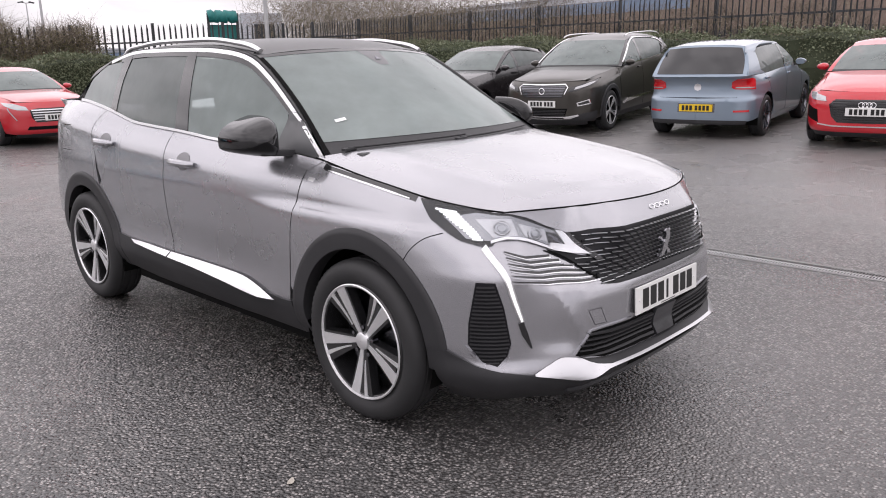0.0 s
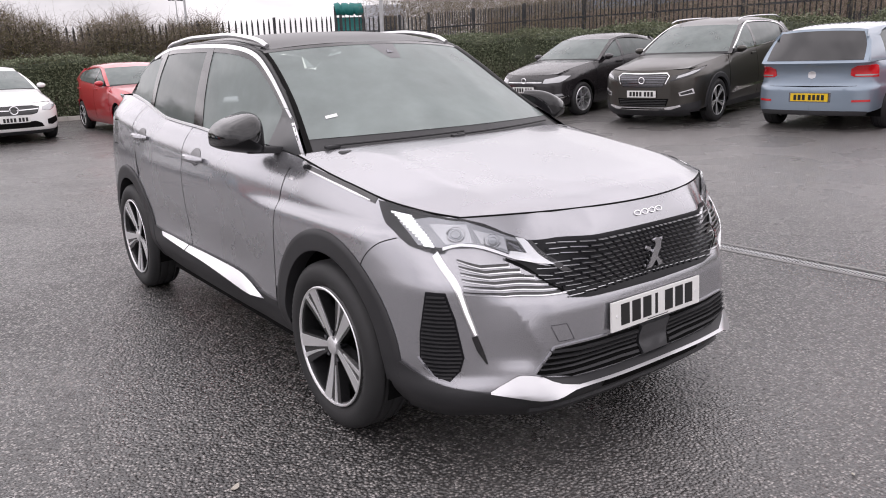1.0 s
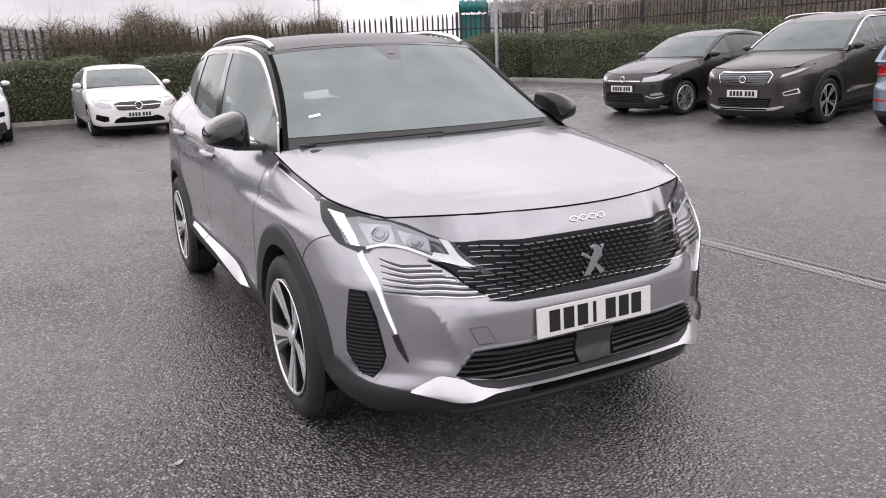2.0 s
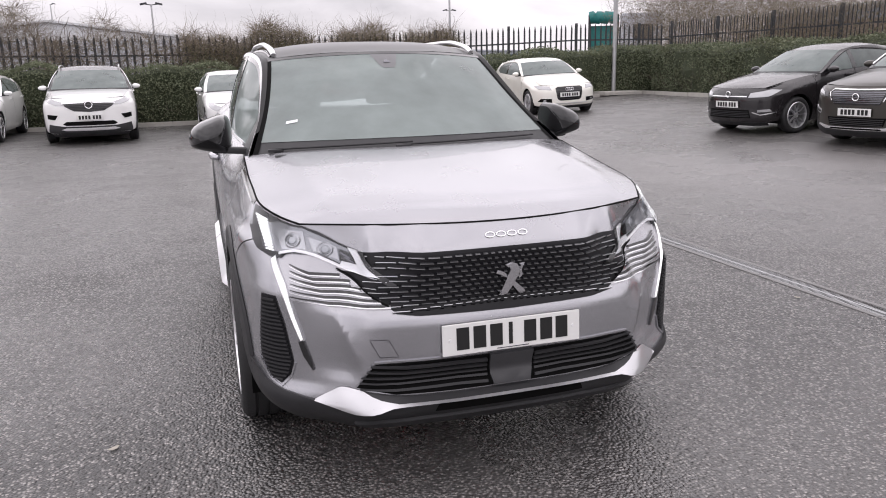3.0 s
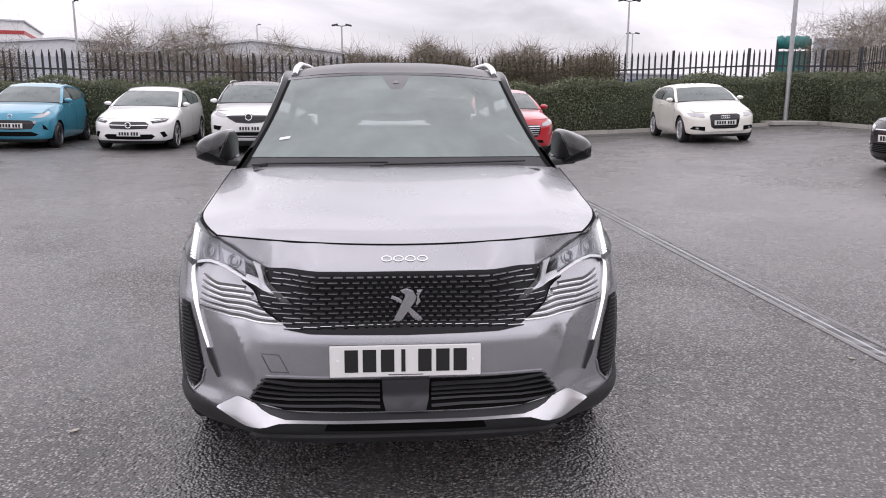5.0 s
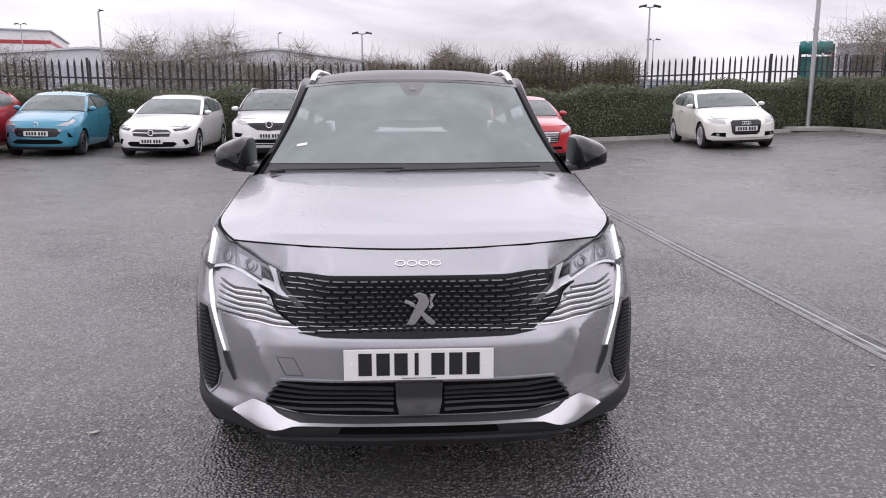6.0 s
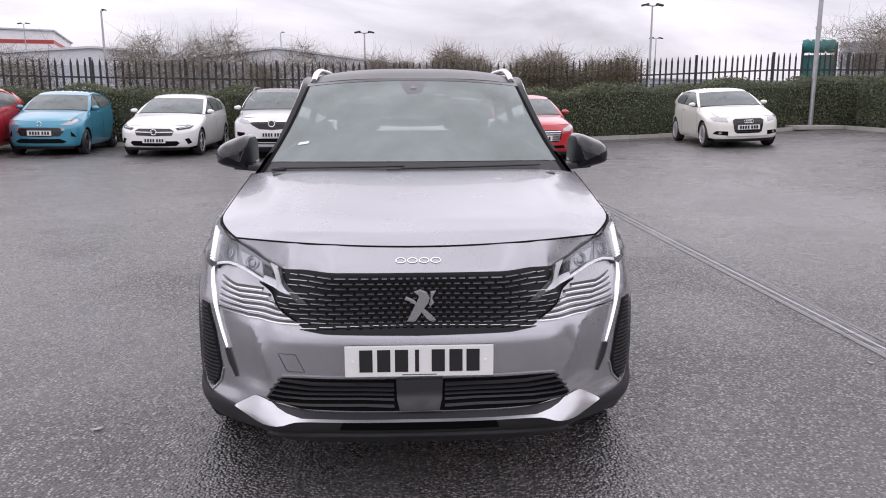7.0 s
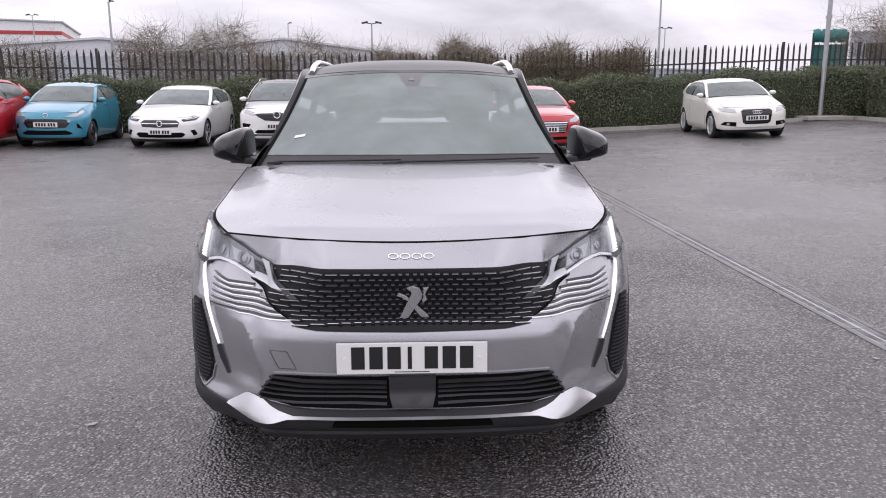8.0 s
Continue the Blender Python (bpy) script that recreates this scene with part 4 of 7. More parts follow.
SHOULDER = [(0.18, 0.13), (0.27, 0.02), (0.33, -0.01), (0.40, 0.0), (0.46, 0.016), (0.55, 0.014), (0.62, 0.022), (0.66, 0.032), (0.69, 0.046), (0.74, 0.072), (0.78, 0.094), (0.83, 0.106), (0.88, 0.116), (0.93, 0.126), (1.0, 0.14)]
CORNER = [(0.18, 0.13), (0.27, 0.01), (0.33, -0.02), (0.40, 0.0), (0.69, 0.0), (0.76, 0.024), (0.83, 0.060), (0.90, 0.090), (1.0, 0.115)]
FENDER = [(0.18, 0.12), (0.33, 0.03), (0.45, 0.0), (0.72, 0.0), (0.83, 0.007), (0.858, 0.014), (0.882, 0.032), (0.93, 0.044), (1.06, 0.066)]
DOOR = [(0.18, 0.13), (0.33, 0.04), (0.42, 0.004), (0.54, 0.014), (0.70, 0.002), (0.86, 0.0), (0.97, 0.016), (1.18, 0.045)]
QUARTER = [(0.18, 0.14), (0.35, 0.03), (0.55, 0.0), (0.86, 0.0), (1.0, 0.012), (1.3, 0.05)]
REAR = [(0.18, 0.12), (0.35, 0.02), (0.6, 0.0), (0.9, 0.04), (1.3, 0.1)]


BELT = curve([(-1.0, 0.946), (-0.83, 0.946), (-0.595, 0.940), (-0.5, 0.949), (-0.4, 0.965), (-0.285, 0.981), (0.0, 1.023), (0.33, 1.066), (0.7, 1.093), (1.22, 1.110), (1.47, 1.129), (1.9, 1.148), (2.12, 1.160), (2.27, 1.182), (2.43, 1.207), (2.7, 1.238), (3.05, 1.260), (3.6, 1.255)])


def glass_x(y, z):
    """Half width of the glasshouse."""
    t = (z - 1.1) / 0.46
    rear = np.clip((y - 1.7) / 1.15, 0, 1.3)
    return 0.812 - 0.070 * t - 0.078 * t * abs(t) - (0.034 + 0.050 * np.clip((z - 1.09) / 0.13, 0, 1)) / (1 + np.exp((y - 1.1) / 0.12)) - 0.055 * rear**2


hero = Body(OUTLINE, [("x", 0.0, FRONT), ("x", 0.28, FRONT), ("x", 0.44, MID), ("x", 0.58, SHOULDER), ("x", 0.73, CORNER), ("y", -0.2, FENDER), ("y", 0.35, FENDER), ("y", 0.9, DOOR), ("y", 2.0, DOOR), ("y", 2.8, QUARTER), ("rx", 0.5, REAR)],
            [(y, float(BELT(y))) for y in (-1.0, -0.83, -0.595, -0.5, -0.4, -0.285, 0.0, 0.33, 0.7, 1.22, 1.47, 1.9, 2.12, 2.27, 2.43, 2.7, 3.05, 3.6)],
            lambda y: float(np.interp(y, [-0.595, -0.505, -0.40, -0.285, 0.06, 0.33], [0.684, 0.730, 0.775, 0.798, 0.806, 0.808])), lambda x: -0.83 + 0.51 * x * x, lambda y: float(glass_x(y, BELT(y))), 0.15)

# a soft crease runs down the bumper from the lamp to the corner of the lower intake
crease = [(z, hero.X(x, z)[0]) for x, z in ((0.500, 0.42), (0.517, 0.465), (0.563, 0.57), (0.610, 0.68))]
hero.ridge = lambda s, z: 0.013 * np.exp(-abs(s - np.interp(z, [c[0] for c in crease], [c[1] for c in crease])) / 0.06) * np.clip((z - 0.38) / 0.06, 0, 1) * np.clip((0.70 - z) / 0.06, 0, 1)

car = empty("crossover", "silver-grey crossover car with black roof parked on wet asphalt", "car")
X, Y = hero.X, hero.Y


def both(name, poly, mat, step=(0.03, 0.03), off=0.0, depth=0.012, label="", fn=None, parent=None):
    """The same panel on both flanks."""
    fn = fn or hero
    a = panel(name, poly, fn, mat, parent or car, step, off, depth, label)
    b = panel(name, mirrored(poly), fn, mat, parent or car, step, off, depth, label)
    return a, b


def across(half):
    """A polygon over the centre line from its half, given from top centre outwards and back to bottom centre."""
    return half + [(-a, b) for a, b in half if abs(a) > 1e-6][::-1]


def flank(pts):
    return [Y(y, z) for y, z in pts]


ARCH_F, ARCH_R, RAD = (0.0, 0.365), (2.675, 0.365), 0.425

# nose, bumper skin and wings
bumper_half = [(0.0, hero.top(0))] + hero.rim(0.02, Y(-0.32, 0.955)[0], 30) + [Y(-0.36, 0.80)] + flank(arc(*ARCH_F, RAD, 135, 182, 14)) + [X(0.83, 0.352), X(0.675, 0.325), X(0.59, 0.32), X(0.3, 0.32), (0.0, 0.32)]
panel("front_bumper", across(bumper_half), hero, SILVER, car, (0.025, 0.02), label="silver painted front bumper and nose")
wing = [Y(-0.36, 0.80)] + hero.rim(Y(-0.32, 0.955)[0], Y(0.335, 1.05)[0], 20) + flank([(0.415, 1.02), (0.45, 0.75), (0.475, 0.5)]) + flank(arc(*ARCH_F, RAD, 10, 136, 30))
both("front_wing", wing, SILVER, (0.025, 0.02), label="silver painted front wing")
both("wing_gap", ribbon(smooth_line(flank([(-0.262, 0.735), (-0.30, 0.79), (-0.36, 0.84), (-0.42, 0.862)]), 10), 0.003), GAP, (0.03, 0.03), 0.001, 0.0)

# doors and quarters
door_f = flank([(0.42, 1.02)]) + hero.rim(Y(0.345, 1.06)[0], Y(1.605, 1.13)[0], 16) + flank([(1.596, 1.0), (1.582, 0.8), (1.57, 0.62), (1.56, 0.44), (1.0, 0.40), (0.49, 0.38), (0.48, 0.5), (0.455, 0.75)])
door_r = hero.rim(Y(1.609, 1.13)[0], Y(2.52, 1.22)[0], 18) + flank([(2.52, 1.1), (2.46, 0.95), (2.40, 0.80)] + arc(*ARCH_R, 0.44, 120, 172, 12) + [(2.22, 0.46), (1.565, 0.44), (1.575, 0.62), (1.586, 0.8), (1.600, 1.0)])
quarter = hero.rim(Y(2.525, 1.22)[0], hero.length - 0.002, 24) + [(hero.length - 0.002, 0.55), hero.R(0.6, 0.55), Y(3.18, 0.50)] + flank(arc(*ARCH_R, RAD, 10, 125, 24) + [(2.465, 0.95), (2.525, 1.1)])
doors = []
for nm, poly in (("front_door", door_f), ("rear_door", door_r)):
    doors.append(both(nm, poly, SILVER, (0.035, 0.02), label="silver painted car door"))
both("rear_quarter", quarter, SILVER, (0.035, 0.03), label="silver painted rear quarter")
for line in ([(0.418, 1.03), (0.452, 0.75), (0.478, 0.5), (0.482, 0.39)], [(1.607, 1.13), (1.598, 1.0), (1.584, 0.8), (1.572, 0.62), (1.562, 0.44)], [(2.522, 1.21), (2.522, 1.1), (2.462, 0.95), (2.40, 0.81)]):
    both("door_gap", ribbon(smooth_line(flank(line), 14), 0.0023), GAP, (0.05, 0.04), 0.0012, 0.0)
both("flap_seam", ribbon(flank([(2.86, 1.12), (3.0, 1.11)]), 0.004), GAP, (0.05, 0.04), 0.0012, 0.0)
both("flap_seam", ribbon(flank([(2.86, 0.96), (3.02, 0.955)]), 0.004), GAP, (0.05, 0.04), 0.0012, 0.0)

# door handles: a bar over a flat patch, coloured darker for the cup's shade
HANDLE_SHADE = material("handle_shade", (0.20, 0.198, 0.206), 0.3, 0.7)
for (dl, dr), (hy, hz) in zip(doors, ((1.39, 0.992), (2.325, 1.043))):
    for door, sg in ((dl, 1), (dr, -1)):
        cup = [(hero.Y(hy + 0.068 * math.cos(a), hz + 0.040 * math.sin(a))[0] * sg, hz + 0.004 + 0.046 * math.sin(a)) for a in np.linspace(0, 2 * math.pi, 20)[:-1]]
        panel("cup_shade", cup, hero, HANDLE_SHADE, door, (0.03, 0.03), 0.0015, 0.0, "flat darker patch painted as the shaded recess behind the handle")
        base = hero(hero.Y(hy, hz)[0], hz)
        bm = bmesh.new()
        pts = [(sg * (base[0] + d), hy + yy, hz + zz) for yy, d, zz in ((-0.115, 0.004, -0.004), (-0.10, 0.022, -0.002), (-0.06, 0.034, 0.0), (0.0, 0.038, 0.001), (0.06, 0.034, 0.001), (0.098, 0.022, 0.0), (0.112, 0.004, 0.0))]
        tube(bm, pts, [0.012, 0.018, 0.020, 0.020, 0.020, 0.018, 0.011], 10)
        part("handle", bm, SILVER, door, "silver pull handle", True)

# black lower cladding, arch lips and the bright sill strip
for cy, cz, a0, a1 in ((*ARCH_F, -12, 186), (*ARCH_R, -14, 190)):
    for sg in (1, -1):
        arch_lip(hero, car, cy, cz, 0.468, 0.380, a0, a1, sg)
sill = flank([(0.47, 0.43), (0.52, 0.425), (0.62, 0.43), (1.0, 0.455), (1.55, 0.48), (2.1, 0.49), (2.24, 0.50), (2.22, 0.30), (1.9, 0.275), (1.0, 0.262), (0.44, 0.275)])
both("sill_trim", sill, TRIM_BLACK, (0.05, 0.03), 0.008, 0.03, "black plastic sill cladding")
strip_low = curve([(0.60, 0.408), (0.75, 0.412), (1.0, 0.432), (1.3, 0.452), (1.572, 0.462), (2.06, 0.486)])
strip_high = curve([(0.60, 0.410), (0.72, 0.452), (0.82, 0.476), (1.0, 0.487), (1.3, 0.489), (1.572, 0.487), (1.9, 0.491), (2.06, 0.488)])


def strip_fn(y, k, sg):
    """Bright sill strip, leaning outwards at its lower edge."""
    z = strip_low(y) + (strip_high(y) - strip_low(y)) * k
    p = hero.flank(y, z)
    p[:, 0] = (p[:, 0] + 0.014 + 0.026 * (1 - k) * np.clip((y - 0.6) / 0.1, 0, 1) * np.clip((2.06 - y) / 0.1, 0, 1)) * sg
    return p


for sg in (1, -1):
    for y0, y1 in ((0.60, 1.572), (1.585, 2.06)):
        sheet("sill_strip", lambda y, k, sg=sg: strip_fn(y, k, sg), np.linspace(y0, y1, 31), np.linspace(0, 1, 4), BRIGHT_TRIM, car, "bright metal sill strip")

# lower front: black chin with a splitter, bright blade
chin = [(0.0, 0.336)] + [X(x, z) for x, z in ((0.3, 0.336), (0.43, 0.338), (0.51, 0.308), (0.6, 0.318), (0.675, 0.330), (0.78, 0.352), (0.83, 0.372))] + flank([(-0.46, 0.42), (-0.40, 0.40), (-0.405, 0.30), (-0.42, 0.23)]) + [X(0.78, 0.20), X(0.5, 0.20), (0.0, 0.20)]
panel("chin", across(chin), hero, TRIM_BLACK, car, (0.03, 0.02), 0.010, 0.02, "black plastic front chin")
lip = [(0.0, 0.272)] + [X(x, z) for x, z in ((0.3, 0.272), (0.47, 0.268), (0.55, 0.262), (0.55, 0.250), (0.3, 0.238), (0.0, 0.238))]
panel("splitter", across(lip), hero, TRIM_BLACK, car, (0.03, 0.01), 0.022, 0.04, "black plastic splitter lip")
slot = [(0.0, 0.325)] + [X(x, z) for x, z in ((0.27, 0.325), (0.285, 0.300), (0.0, 0.298))]
panel("chin_slot", across(slot), hero, GAP, car, (0.04, 0.02), 0.0125, 0.0)
blade_top = curve([(0.0, 0.358), (0.30, 0.359), (0.42, 0.364), (0.50, 0.378), (0.585, 0.393), (0.635, 0.366), (0.680, 0.336)])
blade_low = curve([(0.0, 0.340), (0.30, 0.340), (0.42, 0.336), (0.50, 0.310), (0.53, 0.308), (0.60, 0.318), (0.680, 0.331)])
blade_out = curve([(0.0, 0.046), (0.40, 0.046), (0.52, 0.034), (0.60, 0.022), (0.680, 0.008)])


def blade_fn(x, k):
    """The blade slopes outwards and down: k runs from its upper edge (0) over the lip (1) to the return underneath (2)."""
    a = abs(x)
    zt, zl, o = blade_top(a), blade_low(a), blade_out(a)
    z = np.where(k <= 1, zt + (zl - zt) * k, zl - 0.010 * (k - 1))
    off = np.where(k <= 1, 0.004 + o * k, (0.004 + o) * (2 - k))
    s = np.array([X(q, r)[0] for q, r in zip(np.ravel(x), np.ravel(z))])
    p = hero(s, np.ravel(z))
    n = surface_normals(hero, s, np.ravel(z), p)
    n[:, 2] = 0
    n /= np.linalg.norm(n, axis=1)[:, None]
    return p + n * np.ravel(off)[:, None]


BLADE_METAL = material("blade_metal", (0.62, 0.62, 0.635), 0.3, 0.85)
CENTRE[3] = 0.1
BLADE_SPLIT = 0.70


def blade_apron_fn(u, k):
    return blade_fn(u * (0.53 - 0.12 * k / BLADE_SPLIT), k)


def blade_end_fn(u, k, sg):
    inner = 0.53 - 0.12 * k / BLADE_SPLIT
    return blade_fn(sg * (inner + u * (0.68 - inner)), k)


sheet("blade", blade_fn, np.linspace(-0.68, 0.68, 61), np.linspace(BLADE_SPLIT, 0.995, 4), BLADE_METAL, car, "satin metal blade under the grille")
sheet("blade_apron", blade_apron_fn, np.linspace(-1, 1, 49), np.linspace(0, BLADE_SPLIT, 5), TRIM_BLACK, car, "dark plastic slope above the blade")
for sg in (1, -1):
    sheet("blade_end", lambda u, k, sg=sg: blade_end_fn(u, k, sg), np.linspace(0, 1, 15), np.linspace(0, BLADE_SPLIT, 5), BLADE_METAL, car, "broad satin metal end of the blade")
CENTRE[3] = 0.9
sheet("blade_lip", blade_fn, np.linspace(-0.68, 0.68, 61), np.linspace(1.005, 1.95, 3), TRIM_BLACK, car, "black underside of the blade")
CENTRE[3] = 0.72

# main grille
grille = [(0.0, 0.860)] + [X(x, z) for x, z in ((0.25, 0.859), (0.42, 0.856), (0.505, 0.850), (0.455, 0.765), (0.58, 0.788), (0.50, 0.725), (0.405, 0.657), (0.33, 0.646), (0.15, 0.643), (0.0, 0.642))]
panel("grille_panel", across(grille), hero, MESH_BLACK, car, (0.03, 0.02), 0.003, 0.0, "gloss black grille backing")


def on_skin(x, z, h, fn=None):
    p = (fn or hero)(np.array([x]), np.array([z]))
    n = surface_normals(fn or hero, np.array([x]), np.array([z]), p)
    return (p + n * h)[0]


def dash(store, s0, s1, z0, z1, lo, hi, taper=0.3, fn=None):
    """A small raised bar on the skin; four of its faces are kept."""
    k = len(store[0])
    zc = (z0 + z1) / 2
    q = [(s0, z0, lo), (s1, z0, lo), (s1, z1, lo), (s0, z1, lo), (s0, zc - (zc - z0) * taper, hi), (s1, zc - (zc - z0) * taper, hi), (s1, zc + (z1 - zc) * taper, hi), (s0, zc + (z1 - zc) * taper, hi)]
    store[0].extend(q)
    for f in ((4, 5, 6, 7), (0, 1, 5, 4), (2, 3, 7, 6), (1, 2, 6, 5), (3, 0, 4, 7)):
        store[1].append([k + i for i in f])


def dashes(name, store, mat, parent, label="", kind="", fn=None):
    fn = fn or hero
    q = np.array(store[0])
    p = fn(q[:, 0], q[:, 1])
    n = surface_normals(fn, q[:, 0], q[:, 1], p)
    ob = mesh_object(name, p + n * q[:, 2:3], store[1], mat, parent, None, False, label)
    bm = bmesh.new()
    bm.from_mesh(ob.data)
    bmesh.ops.recalc_face_normals(bm, faces=bm.faces[:])
    bm.to_mesh(ob.data)
    bm.free()
    return tagged(ob, kind=kind)


GRILLE_METAL = material("grille_metal", (0.62, 0.62, 0.64), 0.3, 1.0)
bright, dull = ([], []), ([], [])
ROWS = 11
for r in range(ROWS):
    z = 0.843 - r * (0.843 - 0.668) / (ROWS - 1)
    lim = float(np.interp(z, [0.65, 0.66, 0.76, 0.78, 0.80, 0.855], [0.36, 0.405, 0.53, 0.47, 0.475, 0.50]))
    x = 0.0 if r % 2 else 0.013
    k = 0
    while x < lim:
        length = 0.011 + 0.075 * (x / 0.5) ** 1.7
        pitch = length + 0.013 + 0.01 * x
        for sg in (-1, 1):
            if x == 0.0 and sg < 0:
                continue
            a, b = X(max(x - length / 2, 0) if x else 0.0, z)[0], X(min(x + length / 2, lim), z)[0]
            if x == 0.0:
                a = -b
            droop = -0.020 * (x / 0.5) ** 2 * (1 if z < 0.80 else 0.3)
            dash(bright, sg * a, sg * b, z + droop - 0.0034, z + droop + 0.0020, 0.004, 0.013)
            if x + length / 2 < lim - 0.014:
                dash(dull, sg * b, sg * (b + 0.012), z + droop - 0.008, z + droop + 0.002, 0.003, 0.009, 0.6)
        x += pitch
dashes("grille_bar", bright, GRILLE_METAL, car, "bright dashes in the grille", "stuff")
dashes("grille_mesh", dull, MESH_BLACK, car, "gloss black mesh of the grille", "stuff")
both("grille_frame", [X(0.508, 0.850), X(0.420, 0.742), X(0.390, 0.745), X(0.484, 0.850)], GLOSS_BLACK, (0.03, 0.03), 0.012, 0.015, "black grille end piece")
panel("grille_lower_lip", across([(0.0, 0.652)] + [X(x, z) for x, z in ((0.2, 0.652), (0.33, 0.655), (0.40, 0.665), (0.405, 0.652), (0.33, 0.642), (0.0, 0.637))]), hero, MESH_BLACK, car, (0.03, 0.02), 0.005, 0.006)

# bright fins that run from the grille ends under the lamps
for sg in (1, -1):
    for i in range(6):
        u = i / 5
        for mat, dz, h, nm in ((GLOSS_BLACK, 0.0, 0.006, "fin_shadow"), (SATIN, -0.0075, 0.009, "fin")):
            pts = [X(0.727 + 0.010 * u, 0.802 - 0.103 * u + dz), X(0.668 - 0.053 * u, 0.776 - 0.096 * u + dz), X(0.568 - 0.148 * u, 0.770 - 0.094 * u + dz)]
            poly = ribbon([(sg * a, b) for a, b in pts], [0.003, 0.0085, 0.0085] if mat == GLOSS_BLACK else [0.001, 0.0026, 0.004])
            panel(nm, poly, hero, mat, car, (0.03, 0.02), h, 0.008)

for sg in (1, -1):
    panel("fin_seam", ribbon([(sg * a, b) for a, b in (X(0.575, 0.792), X(0.50, 0.735), X(0.425, 0.674))], 0.005), hero, GAP, car, (0.03, 0.02), 0.013, 0.003)

# plain bright emblem: crossed tapering bars with a rounded head
bm = bmesh.new()
put = lambda a, b, h: Vector((a, -0.872 - h, 0.745 + b))
prism(bm, [(-0.050, 0.022), (-0.044, 0.034), (-0.020, 0.024), (0.056, -0.045), (0.060, -0.055), (0.034, -0.055), (0.032, -0.046), (-0.008, 0.006)], put, 0.018)
prism(bm, [(-0.044, -0.055), (-0.012, -0.055), (0.004, -0.030), (0.034, 0.012), (0.038, 0.030), (0.026, 0.052), (0.004, 0.060), (-0.018, 0.052), (-0.006, 0.040), (0.006, 0.034), (-0.030, -0.040)], put, 0.024)
prism(bm, [(0.040, -0.006), (0.052, 0.006), (0.050, 0.022), (0.044, 0.036), (0.058, 0.040), (0.060, 0.052), (0.040, 0.050), (0.038, 0.034), (0.045, 0.016), (0.036, 0.004)], put, 0.012)
bmesh.ops.bevel(bm, geom=[e for e in bm.edges if abs(e.verts[0].co.y - e.verts[1].co.y) < 1e-4 and e.verts[0].co.y < -0.88], offset=0.004, segments=2, affect="EDGES")
part("emblem", bm, material("emblem_metal", (0.55, 0.55, 0.57), 0.2, 1.0), car, "plain bright metal emblem", True)
# bright badge on the nose: four plain rounded rings
for k in range(4):
    bm = bmesh.new()
    cx = -0.061 + 0.0405 * k
    ring = [on_skin(hero.X(abs(cx + 0.017 * math.cos(a)), 0.9)[0] * (1 if cx + 0.017 * math.cos(a) > 0 else -1), 0.899 + 0.008 * math.sin(a), 0.002) for a in np.linspace(0, 2 * math.pi, 17)]
    tube(bm, [tuple(p) for p in ring], 0.0028, 6)
    part("badge_ring", bm, CHROME, car, "", True)

# number plate with plain bars
plate = empty("number_plate")
plate.parent = car
bm = bmesh.new()
tilt = pose(0, -0.912, 0.5525, -3, 0, 0)
brick(bm, 0.52, 0.008, 0.111, tilt, 0.003)
part("plate_blank", bm, PLATE_WHITE, plate, "white reflective plate")
bm = bmesh.new()
brick(bm, 0.50, 0.02, 0.10, pose(0, -0.898, 0.553, -3, 0, 0), 0.003)
part("plate_holder", bm, TRIM_BLACK, plate)
for k, cx in enumerate((-0.178, -0.116, -0.054, 0.0, 0.074, 0.136, 0.196)):
    bm = bmesh.new()
    brick(bm, 0.046 if k != 3 else 0.014, 0.002, 0.079, tilt @ pose(cx - 0.008, -0.0048, 0.002))
    part("plate_bar", bm, PLATE_BAR, plate)
bm = bmesh.new()
brick(bm, 0.12, 0.001, 0.003, tilt @ pose(0.0, -0.0045, -0.048))
part("plate_bar", bm, DARK_METAL, plate)
for sx in (-1, 1):
    bm = bmesh.new()
    bmesh.ops.create_cone(bm, cap_ends=True, segments=12, radius1=0.006, radius2=0.005, depth=0.004, matrix=tilt @ pose(sx * 0.232, -0.005, 0.0, 90))
    part("plate_screw", bm, PAPER, plate)

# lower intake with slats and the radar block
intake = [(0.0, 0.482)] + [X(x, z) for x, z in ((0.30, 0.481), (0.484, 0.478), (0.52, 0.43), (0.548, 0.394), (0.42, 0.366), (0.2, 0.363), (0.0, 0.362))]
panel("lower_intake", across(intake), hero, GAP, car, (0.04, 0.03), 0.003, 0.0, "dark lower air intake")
for sg in (1, -1):
    for i in range(5):
        z = 0.466 - 0.021 * i
        out = 0.47 + 0.014 * i
        pts = [X(0.09, z - 0.004), X(0.20, z), X(0.38 + 0.01 * i, z - 0.002), X(min(out + 0.03, 0.535), z + 0.008)]
        panel("intake_slat", ribbon([(sg * a, b) for a, b in pts], [0.009, 0.008, 0.008, 0.005]), hero, TRIM_BLACK, car, (0.06, 0.02), 0.014, 0.014)
panel("radar_cover", across([(0.0, 0.484)] + [X(x, z) for x, z in ((0.082, 0.484), (0.080, 0.40), (0.070, 0.366), (0.0, 0.366))]), hero, plastic("radar_plastic", (0.035, 0.035, 0.038), 0.35), car, (0.05, 0.04), 0.016, 0.015, "dark grey radar cover")
frame_line = [X(0.26, 0.489), X(0.487, 0.486), X(0.554, 0.397)]
both("intake_rim", ribbon(frame_line, 0.006), SILVER, (0.05, 0.02), 0.006, 0.008)
panel("tow_cover_seam", ribbon([(-a, b) for a, b in (X(0.50, 0.567), X(0.437, 0.566), X(0.405, 0.502), X(0.468, 0.503), X(0.498, 0.563))], 0.003), hero, DARK_METAL, car, (0.05, 0.02), 0.0012, 0.0)

